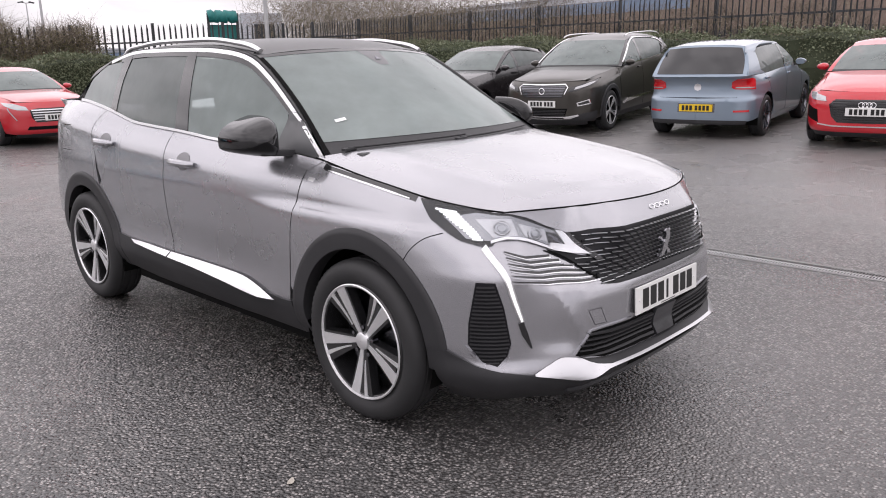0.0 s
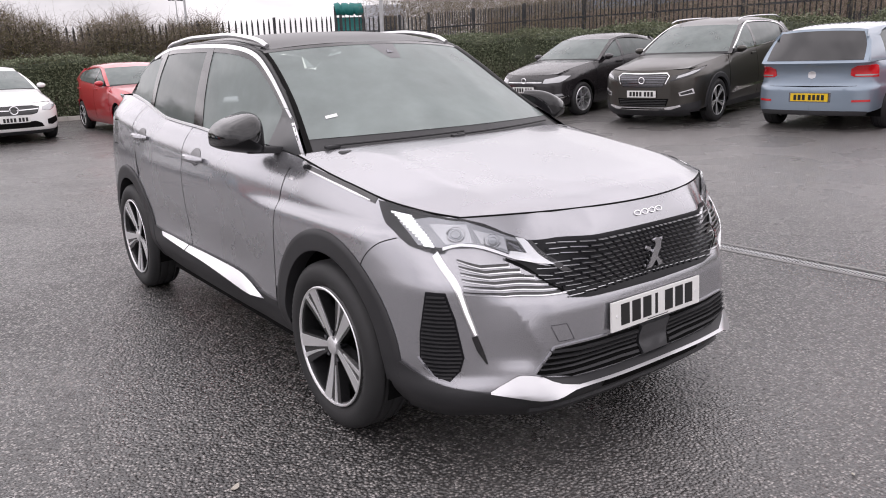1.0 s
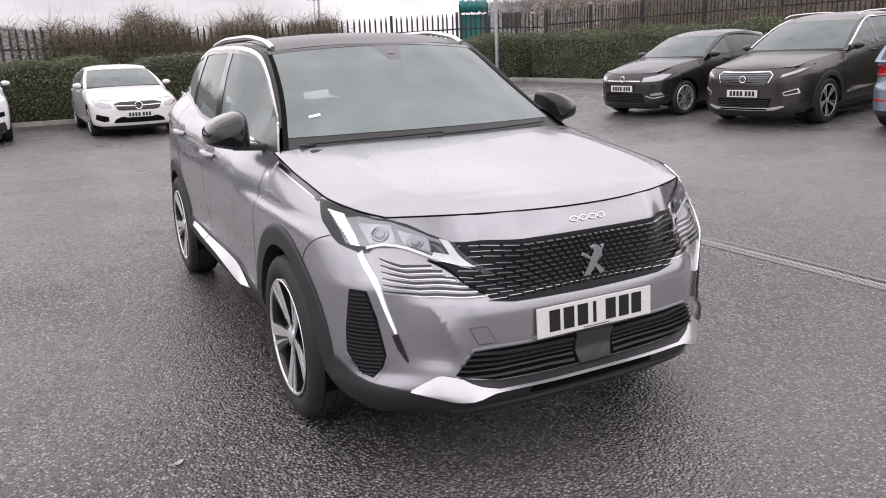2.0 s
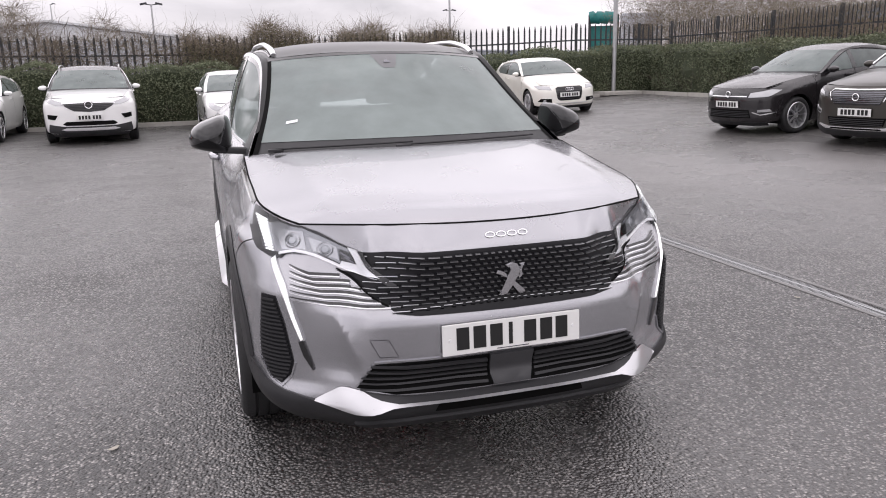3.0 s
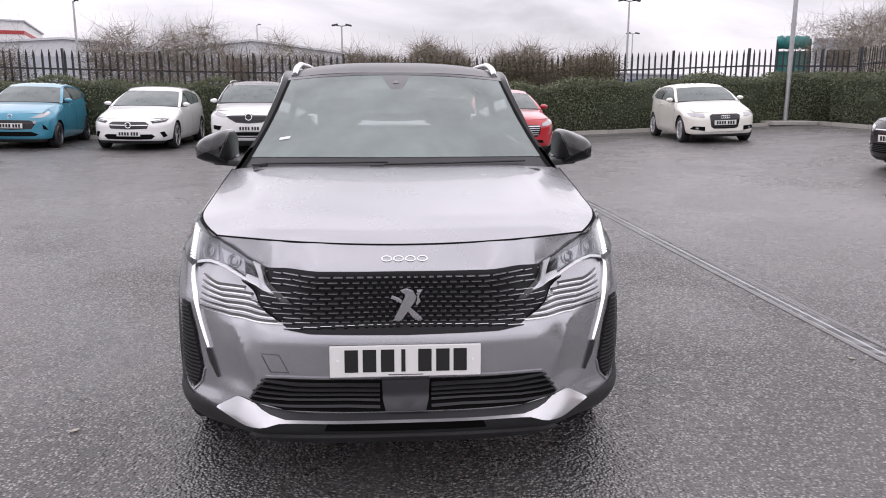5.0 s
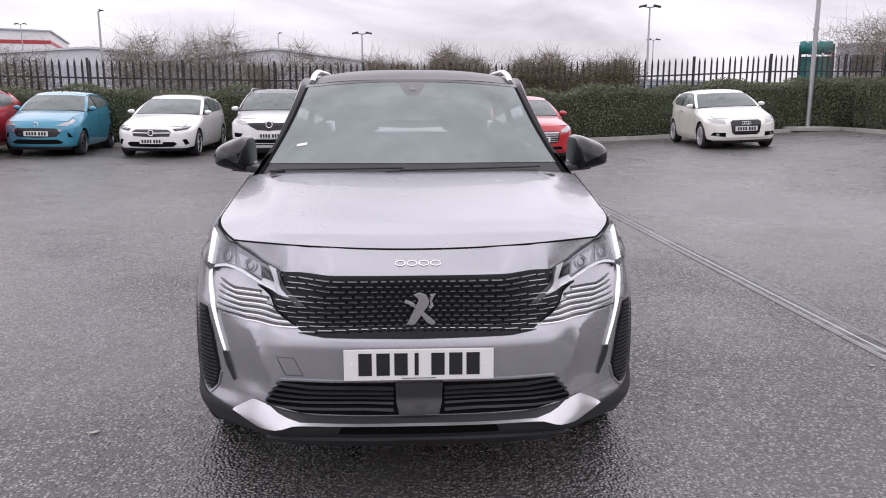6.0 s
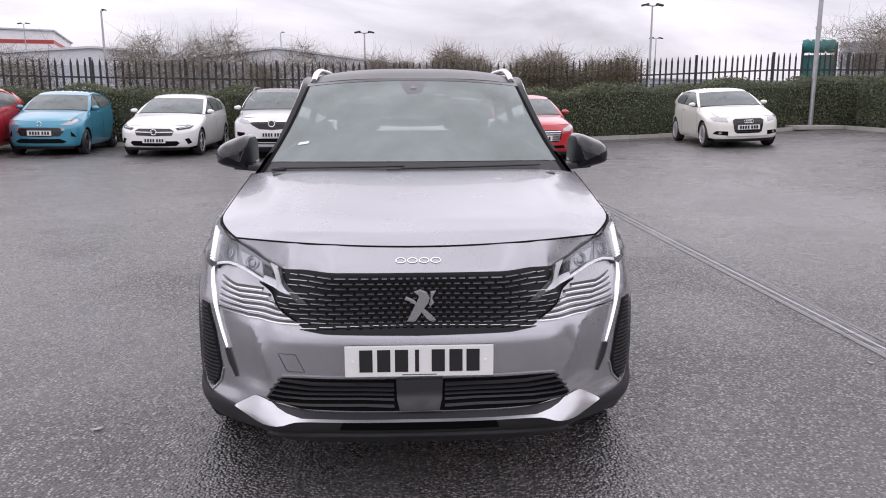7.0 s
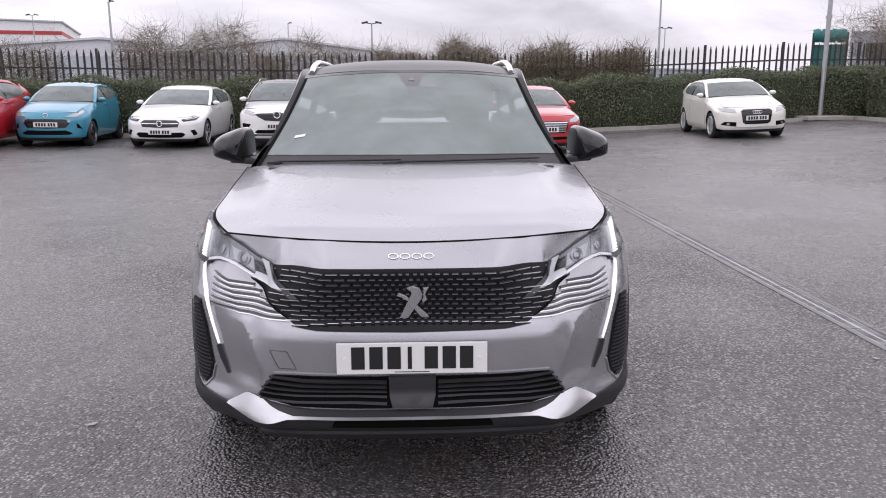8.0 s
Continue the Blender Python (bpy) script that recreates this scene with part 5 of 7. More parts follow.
# side vents
vent = [X(0.827, 0.697), X(0.786, 0.696), X(0.762, 0.60), X(0.740, 0.46), X(0.752, 0.41), X(0.785, 0.372), X(0.815, 0.388), X(0.841, 0.455), X(0.840, 0.54)]
for sg in (1, -1):
    poly = [(sg * a, b) for a, b in vent]
    panel("side_vent", poly, hero, MESH_BLACK, car, (0.03, 0.03), 0.003, 0.0, "black side air vent")
    for i in range(21):
        z = 0.682 - 0.0148 * i
        hits = []
        for a, b in zip(vent, vent[1:] + vent[:1]):
            if (a[1] - z) * (b[1] - z) < 0:
                hits.append(a[0] + (b[0] - a[0]) * (z - a[1]) / (b[1] - a[1]))
        if len(hits) == 2:
            lo, hi = min(hits) + 0.008, max(hits) - 0.008
            if hi - lo > 0.012:
                panel("vent_slat", ribbon([(sg * lo, z), (sg * hi, z - 0.002)], 0.006), hero, TRIM_BLACK, car, (0.06, 0.02), 0.010, 0.008)
    panel("vent_rim", ribbon([(sg * a, b) for a, b in (X(0.735, 0.455), X(0.750, 0.402), X(0.785, 0.363), X(0.818, 0.380), X(0.846, 0.450))], 0.006), hero, SILVER, car, (0.04, 0.02), 0.005, 0.006)

# headlamps with the long running-light fang
LAMP_BLACK = material("lamp_housing", (0.018, 0.018, 0.020), 0.3)
CELL = material("lamp_cell_chrome", (0.48, 0.485, 0.50), 0.24, 0.85)
lamp = [Y(-0.285, 0.970), Y(-0.36, 0.90), Y(-0.44, 0.86), X(0.815, 0.838), X(0.775, 0.818), X(0.752, 0.822), X(0.735, 0.838), X(0.66, 0.836), X(0.60, 0.818), X(0.54, 0.788), X(0.445, 0.768), X(0.468, 0.805), X(0.497, 0.852), X(0.56, 0.880), X(0.62, 0.915), X(0.668, 0.932), Y(-0.515, 0.938), Y(-0.42, 0.954), Y(-0.34, 0.966)]
for sg in (1, -1):
    flip = lambda pts, sg=sg: [(sg * a, b) for a, b in pts]
    head = panel("headlamp", flip(lamp), hero, LAMP_BLACK, car, (0.025, 0.02), 0.004, 0.006, "headlamp with clear lens and dark surround")
    hollow = [Y(-0.40, 0.915), X(0.800, 0.845), X(0.75, 0.838), X(0.66, 0.846), X(0.60, 0.828), X(0.54, 0.798), X(0.46, 0.776), X(0.495, 0.842), X(0.56, 0.872), X(0.62, 0.902), X(0.668, 0.924), Y(-0.50, 0.932)]
    panel("reflector", flip(hollow), hero, REFLECTOR, head, (0.025, 0.02), 0.008, 0.0, "grey reflector")
    # two square projector cells with bright rings
    for corners, cx, cz, r in (([(0.750, 0.910), (0.668, 0.914), (0.666, 0.852), (0.740, 0.848)], 0.704, 0.880, 0.034), ([(0.655, 0.895), (0.566, 0.866), (0.562, 0.820), (0.642, 0.848)], 0.604, 0.855, 0.031)):
        panel("lamp_cell", flip([X(a, b) for a, b in corners]), hero, CELL, head, (0.03, 0.03), 0.011, 0.003, "bright faceted cell")
        s, z = X(cx, cz)
        c = Vector(on_skin(sg * s, z, 0.008))
        face = Matrix.Translation(c) @ (Vector(on_skin(sg * s, z, 0.02)) - c).to_track_quat("Z", "Y").to_matrix().to_4x4()
        bm = bmesh.new()
        bmesh.ops.create_icosphere(bm, subdivisions=3, radius=r * 0.88, matrix=face @ Matrix.Diagonal((1.0, 0.86, 0.20, 1)))
        part("projector", bm, BULB, head, "glass projector lens", True)
        for k in (0.92, 0.5):
            bm = bmesh.new()
            tube(bm, [tuple(face @ Vector((r * k * math.cos(a), 0.86 * r * k * math.sin(a), 0.004 if k > 0.8 else 0.0062))) for a in np.linspace(0, 2 * math.pi, 25)], 0.0022 if k > 0.8 else 0.0011, 5)
            part("projector_ring", bm, CELL, head, "", True)
    # dark inner cell with pale diagonal bars
    panel("inner_cell", flip([X(0.560, 0.858), X(0.524, 0.846), X(0.505, 0.808), X(0.530, 0.800), X(0.560, 0.818)]), hero, GLOSS_BLACK, head, (0.03, 0.03), 0.0105, 0.003, "dark inner cell")
    for k in range(2):
        panel("cell_bar", ribbon(flip([X(0.556 - 0.014 * k, 0.846 - 0.016 * k), X(0.522 - 0.010 * k, 0.826 - 0.014 * k)]), 0.005), hero, DARK_METAL, head, (0.05, 0.03), 0.013, 0.003)
    # outer row of small bright bars
    for i in range(12):
        u = i / 11
        s0, z0 = X(0.803 - 0.014 * u, 0.940 - 0.096 * u)
        s1, z1 = X(0.774 - 0.006 * u, 0.931 - 0.090 * u)
        panel("led_bar", ribbon(flip([(s0, z0), (s1, z1)]), 0.0056), hero, LED, head, (0.05, 0.02), 0.014, 0.008)
    panel("led_strip", ribbon(flip(smooth_line([X(0.752, 0.834), X(0.70, 0.846), X(0.65, 0.838), X(0.60, 0.818), X(0.54, 0.790), X(0.46, 0.776)], 12)), 0.009), hero, BRIGHT_TRIM, head, (0.04, 0.02), 0.014, 0.008, "bright lower edge")
    panel("inner_blade", flip([X(0.447, 0.769), X(0.566, 0.795), X(0.553, 0.817), X(0.502, 0.807), X(0.530, 0.864), X(0.504, 0.856)]), hero, BRIGHT_TRIM, head, (0.04, 0.02), 0.015, 0.008, "bright inner corner blade")
    lens = panel("lens", flip(lamp), hero, LENS, head, (0.025, 0.02), 0.016, 0.012, "clear polycarbonate lens")
    lens.visible_shadow = False
    panel("light_surround", ribbon(flip(smooth_line([X(0.774, 0.820), X(0.754, 0.72), X(0.730, 0.62), X(0.706, 0.54)], 12)), [0.024] * 8 + [0.022, 0.020, 0.018, 0.014]), hero, SATIN, car, (0.04, 0.03), 0.007, 0.008, "satin metal edge of the running light")
    fang = panel("running_light", ribbon(flip(smooth_line([X(0.772, 0.818), X(0.754, 0.72), X(0.730, 0.62), X(0.708, 0.545)], 12)), [0.015] * 4 + [0.0145, 0.014, 0.0135, 0.013, 0.012, 0.011, 0.010, 0.007]), hero, LED, car, (0.04, 0.03), 0.010, 0.01, "long white running light")
    panel("fang_end", ribbon(flip([X(0.712, 0.54), X(0.697, 0.49), X(0.676, 0.435)]), [0.02, 0.022, 0.006]), hero, GLOSS_BLACK, car, (0.04, 0.03), 0.008, 0.01, "black lower end of the running light")
    s, z = Y(-0.565, 0.418)
    panel("parking_sensor", [(sg * (s + 0.011 * math.cos(a)), z + 0.011 * math.sin(a)) for a in np.linspace(0, 2 * math.pi, 13)[:-1]], hero, DARK_METAL, car, (0.03, 0.03), 0.003, 0.002)
    s, z = X(0.63, 0.285)
    panel("parking_sensor", [(sg * (s + 0.011 * math.cos(a)), z + 0.011 * math.sin(a)) for a in np.linspace(0, 2 * math.pi, 13)[:-1]], hero, DARK_METAL, car, (0.03, 0.03), 0.008, 0.002)
    panel("wing_badge", ribbon(flip([Y(0.345, 0.990), Y(0.383, 0.993)]), 0.016), hero, SATIN, car, (0.05, 0.02), 0.003, 0.003)

# bonnet
bon_c = curve([(0, -0.83, 0.946), (0.04, -0.785, 0.968), (0.14, -0.69, 0.994), (0.35, -0.5, 1.031), (0.6, -0.25, 1.069), (0.86, 0.0, 1.101), (1.0, 0.13, 1.112)])
bon_e = curve([(0, 0.684, -0.592, 0.940), (0.12, 0.730, -0.505, 0.949), (0.25, 0.775, -0.40, 0.966), (0.38, 0.798, -0.285, 0.982), (0.55, 0.802, -0.12, 1.006), (0.75, 0.806, 0.06, 1.032), (1.0, 0.803, 0.365, 1.085)])
bonnet_base = crown(bon_c, bon_e, 2.0, 3.6)


def bonnet_fn(u, v):
    p = bonnet_base(u, v)
    rib = np.exp(-((abs(u) - 0.76 + 0.06 * v) / 0.07) ** 2) * np.clip(v * 4, 0, 1) * np.clip((1.02 - v) * 3, 0, 1)
    p[..., 2] += 0.007 * rib + 0.006 * np.clip(v * 6, 0, 1) * (1 - abs(u) ** 3)
    return p


sheet("bonnet", bonnet_fn, np.linspace(-1, 1, 73), np.linspace(0, 1, 49), SILVER, car, "silver painted bonnet")
edge_line = [tuple(r) for r in np.concatenate([bonnet_base(np.linspace(-1, 1, 41), np.zeros(41))])]
bm = bmesh.new()
tube(bm, [(x, y - 0.002, z - 0.002) for x, y, z in edge_line], 0.0032, 6)
part("bonnet_gap", bm, GAP, car)
for sg in (1, -1):
    bm = bmesh.new()
    tube(bm, [(sg * p[0], p[1], p[2] - 0.002) for p in bon_e(np.linspace(0, 1, 24))], 0.004, 6)
    part("bonnet_gap", bm, GAP, car)
both("wing_strip", ribbon(smooth_line([Y(-0.26, 0.972), Y(0.0, 1.009), Y(0.31, 1.050)], 12), 0.022), GLOSS_BLACK, (0.05, 0.03), 0.002, 0.002, "black strip along the bonnet edge")
both("wing_strip_bright", ribbon(smooth_line([Y(-0.23, 0.968), Y(0.0, 1.001), Y(0.26, 1.036)], 12), [0.004] * 2 + [0.006] * 9 + [0.003]), SATIN, (0.05, 0.03), 0.006, 0.006, "bright bar beside the bonnet")

# cowl, windscreen, roof and tailgate
ws_c = curve([(0, 0.10, 1.085), (0.08, 0.175, 1.124), (0.5, 0.53, 1.325), (0.85, 0.83, 1.494), (1.0, 0.945, 1.554)])
ws_e = curve([(0, 0.772, 0.33, 1.072), (0.08, 0.752, 0.392, 1.110), (0.5, 0.662, 0.70, 1.308), (0.85, 0.614, 0.97, 1.470), (1.0, 0.602, 1.075, 1.522)])
screen = crown(ws_c, ws_e, 2.0, 2.2)
sheet("cowl", screen, np.linspace(-1, 1, 33), np.linspace(-0.02, 0.135, 6), TRIM_BLACK, car, "black plastic cowl below the windscreen")
pane = sheet("windscreen", screen, np.linspace(-0.985, 0.985, 41), np.linspace(0.135, 0.985, 31), PANE, car, "clear windscreen", 0.002)
pane.visible_shadow = False
for sg in (1, -1):
    sheet("windscreen_seal", screen, np.linspace(0.970, 1.0, 3) * sg, np.linspace(0.04, 1, 31), GAP, car, "", 0.003)
sheet("windscreen_header", screen, np.linspace(-1, 1, 33), np.linspace(0.965, 1.0, 3), GLOSS_BLACK, car, "", 0.004)
roof_c = curve([(0, 0.945, 1.557), (0.12, 1.15, 1.600), (0.3, 1.5, 1.626), (0.6, 2.1, 1.628), (0.9, 2.85, 1.580), (1.0, 3.1, 1.540)])
roof_e = curve([(0, 0.602, 1.075, 1.525), (0.12, 0.620, 1.24, 1.551), (0.3, 0.630, 1.56, 1.569), (0.6, 0.628, 2.15, 1.566), (0.9, 0.590, 2.75, 1.515), (1.0, 0.57, 2.95, 1.485)])
ROOF_BLACK = paint("black_roof_paint", (0.016, 0.016, 0.017), 0.0, 0.36, 0.06)
bsdf(ROOF_BLACK).inputs["Coat Weight"].default_value = 0.15
sheet("roof", crown(roof_c, roof_e, 2.0, 3.0), np.linspace(-1, 1, 41), np.linspace(0, 1, 41), ROOF_BLACK, car, "gloss black roof")
tail_c = curve([(0, 3.1, 1.535), (0.5, 3.33, 1.36), (1.0, 3.42, 1.19)])
tail_e = curve([(0, 0.57, 2.95, 1.485), (0.5, 0.65, 3.06, 1.36), (1.0, 0.70, 3.12, 1.27)])
sheet("rear_screen", crown(tail_c, tail_e, 2.0, 2.0), np.linspace(-1, 1, 21), np.linspace(0, 1, 9), DARK_PANE, car, "dark rear screen")


def side_fn(y, z):
    """Glasshouse flank; y below zero means the right side."""
    yy = abs(y) - 5.0
    return np.stack([glass_x(yy, z) * np.sign(y), yy, z], -1)


def house(pts):
    return [(y + 5.0, z) for y, z in pts]


CHROME_LINE = smooth_line([(0.305, 1.056), (0.442, 1.137), (0.596, 1.225), (0.735, 1.317), (0.910, 1.424), (1.072, 1.505), (1.187, 1.534), (1.305, 1.548), (1.6, 1.562), (2.0, 1.564), (2.31, 1.556), (2.62, 1.505)], 48)
BELT_LINE = [(y, float(BELT(y)) + 0.006) for y in np.linspace(0.80, 3.04, 30)]


def top_z(y):
    return float(np.interp(y, [p[0] for p in CHROME_LINE], [p[1] for p in CHROME_LINE]))


def low_z(y):
    return float(BELT(y)) + 0.006


SAIL_GREY = plastic("sail_plastic", (0.075, 0.077, 0.08), 0.3, 0.05)
for sg in (1, -1):
    flip = lambda pts, sg=sg: [(sg * a, b) for a, b in house(pts)] if sg > 0 else [(-a, b) for a, b in house(pts)][::-1]
    front_pane = [(0.70, low_z(0.70)), (1.0, low_z(1.0)), (1.25, low_z(1.25)), (1.47, low_z(1.47)), (1.50, 1.35), (1.535, top_z(1.535) - 0.028)] + [(y, top_z(y) - 0.03) for y in (1.35, 1.2, 1.08, 0.98, 0.86, 0.76)] + [(0.70, 1.290)]
    p = panel("door_window", flip(front_pane), side_fn, PANE, car, (0.06, 0.04), 0.0, 0.0, "clear front door window")
    p.visible_shadow = False
    rear_pane = [(1.60, low_z(1.60)), (1.9, low_z(1.9)), (2.12, low_z(2.12)), (2.27, low_z(2.27)), (2.385, low_z(2.385) + 0.01), (2.355, 1.40), (2.31, top_z(2.31) - 0.035), (1.95, top_z(1.95) - 0.03), (1.625, top_z(1.625) - 0.03)]
    p = panel("door_window", flip(rear_pane), side_fn, DARK_PANE, car, (0.06, 0.04), 0.0, 0.0, "dark privacy rear door window")
    quarter_pane = [(2.47, low_z(2.47)), (2.7, low_z(2.7)), (3.02, low_z(3.02)), (2.90, 1.40), (2.70, 1.485), (2.42, top_z(2.42) - 0.03)]
    panel("quarter_window", flip(quarter_pane), side_fn, QUARTER_PANE, car, (0.06, 0.04), 0.0, 0.01, "dark quarter window")
    panel("door_frame", flip([(1.47, low_z(1.47)), (1.60, low_z(1.60)), (1.625, top_z(1.625) - 0.01), (1.535, top_z(1.535) - 0.01), (1.50, 1.35)]), side_fn, GLOSS_BLACK, car, (0.06, 0.04), 0.004, 0.02, "gloss black door pillar")
    panel("door_frame", flip([(2.385, low_z(2.385)), (2.47, low_z(2.47)), (2.42, top_z(2.42) - 0.02), (2.31, top_z(2.31) - 0.01), (2.355, 1.40)]), side_fn, GLOSS_BLACK, car, (0.06, 0.04), 0.004, 0.02, "gloss black rear pillar")
    sail = [(0.345, 1.072), (0.52, low_z(0.52)), (0.71, low_z(0.71)), (0.69, 1.265), (0.635, 1.262)]
    panel("door_frame", flip(sail), side_fn, SAIL_GREY, car, (0.06, 0.04), 0.004, 0.02, "gloss black mirror triangle")
    head_line = [(y, z - 0.020) for y, z in CHROME_LINE if 0.55 < y < 2.5]
    panel("door_frame", flip(ribbon(head_line, 0.026)), side_fn, GLOSS_BLACK, car, (0.06, 0.04), 0.003, 0.02, "gloss black upper door frame")
    panel("window_trim", flip(ribbon(CHROME_LINE, [0.017] * 8 + [0.020] * 30 + [0.018] * 10)), side_fn, BRIGHT_TRIM, car, (0.06, 0.04), 0.004, 0.006, "satin bright window surround")
    panel("window_trim", flip(ribbon(BELT_LINE, [0.013] * 22 + [0.016] * 8)), side_fn, BRIGHT_TRIM, car, (0.06, 0.04), 0.008, 0.012, "satin bright waistline strip")

    # windscreen pillar and the side of the roof, between the glass and the bright line
    def pillar(u, v, sg=sg):
        a = np.concatenate([ws_e(np.linspace(0, 1, 40)), roof_e(np.linspace(0.03, 1, 40))])
        ys = np.concatenate([np.linspace(0.30, 1.06, 40), a[40:, 1]])
        zs = [top_z(q) + 0.0135 if q < 2.62 else 1.513 - 0.35 * (q - 2.62) for q in ys]
        b = np.array([[float(glass_x(y, z)) + 0.003, y, z] for y, z in zip(ys, zs)])
        t = np.linspace(0, 1, 80)
        pa = np.stack([np.interp(v, t, a[:, j]) for j in range(3)], -1)
        pb = np.stack([np.interp(v, t, b[:, j]) for j in range(3)], -1)
        r = pa + (pb - pa) * u[..., None]
        r[..., 0] += 0.008 * np.sin(np.pi * u)
        r[..., 2] += 0.006 * np.sin(np.pi * u)
        r[..., 0] *= sg
        return r

    sheet("roof_pillar", pillar, np.linspace(0, 1, 7), np.linspace(0, 1, 60), PILLAR_BLACK, car, "black windscreen pillar and roof side")

    # roof rail
    bm = bmesh.new()
    path = [(1.09, 1.548), (1.16, 1.572), (1.30, 1.594), (1.6, 1.617), (2.0, 1.617), (2.35, 1.600), (2.55, 1.575), (2.62, 1.545)]
    pts = [(sg * (0.572 + 0.012 * math.sin((y - 1.1) * 2)), y, z) for y, z in smooth_line(path, 22)]
    tube(bm, pts, [0.011] + [0.0135] * 20 + [0.010], 10)
    for v in bm.verts:
        v.co.x = sg * (abs(v.co.x) - 0.585) * 1.25 + sg * 0.585
    part("roof_rail", bm, SATIN, car, "satin metal roof rail", True)
    bm = bmesh.new()
    tube(bm, [(sg * (0.582 + 0.01 * math.sin((y - 1.1) * 2)), y, z) for y, z in smooth_line([(1.12, 1.533), (1.5, 1.577), (2.0, 1.580), (2.6, 1.535)], 16)], 0.012, 8)
    part("rail_foot", bm, GLOSS_BLACK, car, "", True)

# door mirrors
for sg in (1, -1):
    mirror = empty("door_mirror")
    mirror.parent = car

    def shell(u, v, sg=sg):
        a, h = 2 * np.pi * u, v
        ca, sa = np.cos(a), np.sin(a)
        rr = np.sqrt(np.clip(1 - h**3.4, 0, 1))
        px = 0.100 * np.sign(ca) * abs(ca) ** 0.6 * rr
        pz = np.where(sa > 0, 0.088, 0.072) * np.sign(sa) * abs(sa) ** np.where(sa > 0, 0.75, 0.32) * rr
        pz = pz * (1 - 0.30 * px / 0.100) - 0.10 * (px - 0.02) * (sa > 0)
        return np.stack([sg * (0.934 + px + 0.02 * h), 0.75 - 0.24 * h + 0.03 * px / 0.1, 1.156 + pz], -1)

    def shell_part(name, u0, u1, mat, label):
        us, vs = np.linspace(u0, u1, 33), np.linspace(0, 1, 11)
        uu, vv = np.meshgrid(us, vs)
        p = shell(uu.ravel(), vv.ravel())
        w = len(us)
        fs = [[j * w + i, j * w + i + 1, (j + 1) * w + i + 1, (j + 1) * w + i] for j in range(10) for i in range(w - 1)]
        ob = mesh_object(name, p, fs, mat, mirror, None, True, label)
        bm = bmesh.new()
        bm.from_mesh(ob.data)
        bmesh.ops.remove_doubles(bm, verts=bm.verts[:], dist=1e-5)
        bmesh.ops.recalc_face_normals(bm, faces=bm.faces[:])
        bm.to_mesh(ob.data)
        bm.free()
        return ob

    shell_part("mirror_cap", -0.04, 0.54, MIRROR_BLACK, "gloss black mirror cap")
    shell_part("mirror_base", 0.54, 0.96, PILLAR_BLACK, "dull black mirror underside")
    bm = bmesh.new()
    us = np.linspace(0, 1, 33)[:-1]
    ring = shell(us, 0 * us)
    bm.faces.new([bm.verts.new(tuple(p)) for p in ring])
    part("mirror_glass", bm, CHROME, mirror, "mirror glass")
    bm = bmesh.new()
    brick(bm, 0.17, 0.07, 0.03, pose(sg * 0.850, 0.60, 1.094, 0, -4 * sg, 8 * sg), 0.008)
    part("mirror_arm", bm, TRIM_BLACK, mirror, "", True)

# wheels and dark wells
for yy in (0.0, 2.675):
    for sg in (1, -1):
        wheel("wheel", car, sg * 0.818, yy, sg, 0.351, 0.250, 0.205, TURBINE)
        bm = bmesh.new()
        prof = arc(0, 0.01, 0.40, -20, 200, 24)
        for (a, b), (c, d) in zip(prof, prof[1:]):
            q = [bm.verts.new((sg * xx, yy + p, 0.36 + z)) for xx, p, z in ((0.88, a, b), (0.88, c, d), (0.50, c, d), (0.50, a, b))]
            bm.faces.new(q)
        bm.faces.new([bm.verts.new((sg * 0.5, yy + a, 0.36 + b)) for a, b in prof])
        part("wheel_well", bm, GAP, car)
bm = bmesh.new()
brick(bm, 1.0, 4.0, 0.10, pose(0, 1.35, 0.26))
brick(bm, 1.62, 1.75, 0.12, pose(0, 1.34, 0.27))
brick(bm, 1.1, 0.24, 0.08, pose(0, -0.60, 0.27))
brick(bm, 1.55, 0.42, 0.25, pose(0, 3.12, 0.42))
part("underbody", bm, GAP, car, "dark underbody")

# cabin
bm = bmesh.new()
brick(bm, 1.42, 0.52, 0.20, pose(0, 0.66, 0.975, -8), 0.05)
brick(bm, 1.36, 0.60, 0.05, pose(0, 0.50, 1.055, -4), 0.02)
brick(bm, 0.44, 0.22, 0.08, pose(-0.37, 0.66, 1.10, -10), 0.035)
part("dashboard", bm, CABIN, car, "dark grey dashboard", True)
bm = bmesh.new()
brick(bm, 0.30, 0.03, 0.13, pose(0.02, 0.80, 1.11, -20), 0.01)
part("screen", bm, GLOSS_BLACK, car, "black centre display")
bm = bmesh.new()
ringm = pose(-0.37, 0.93, 1.03, 62)
tube(bm, [tuple(ringm @ Vector((0.175 * math.cos(a), 0.155 * math.sin(a), 0))) for a in np.linspace(0, 2 * math.pi, 33)], 0.016, 8)
brick(bm, 0.30, 0.05, 0.03, ringm)
brick(bm, 0.12, 0.10, 0.05, ringm, 0.02)
part("steering_wheel", bm, CABIN, car, "black steering wheel", True)
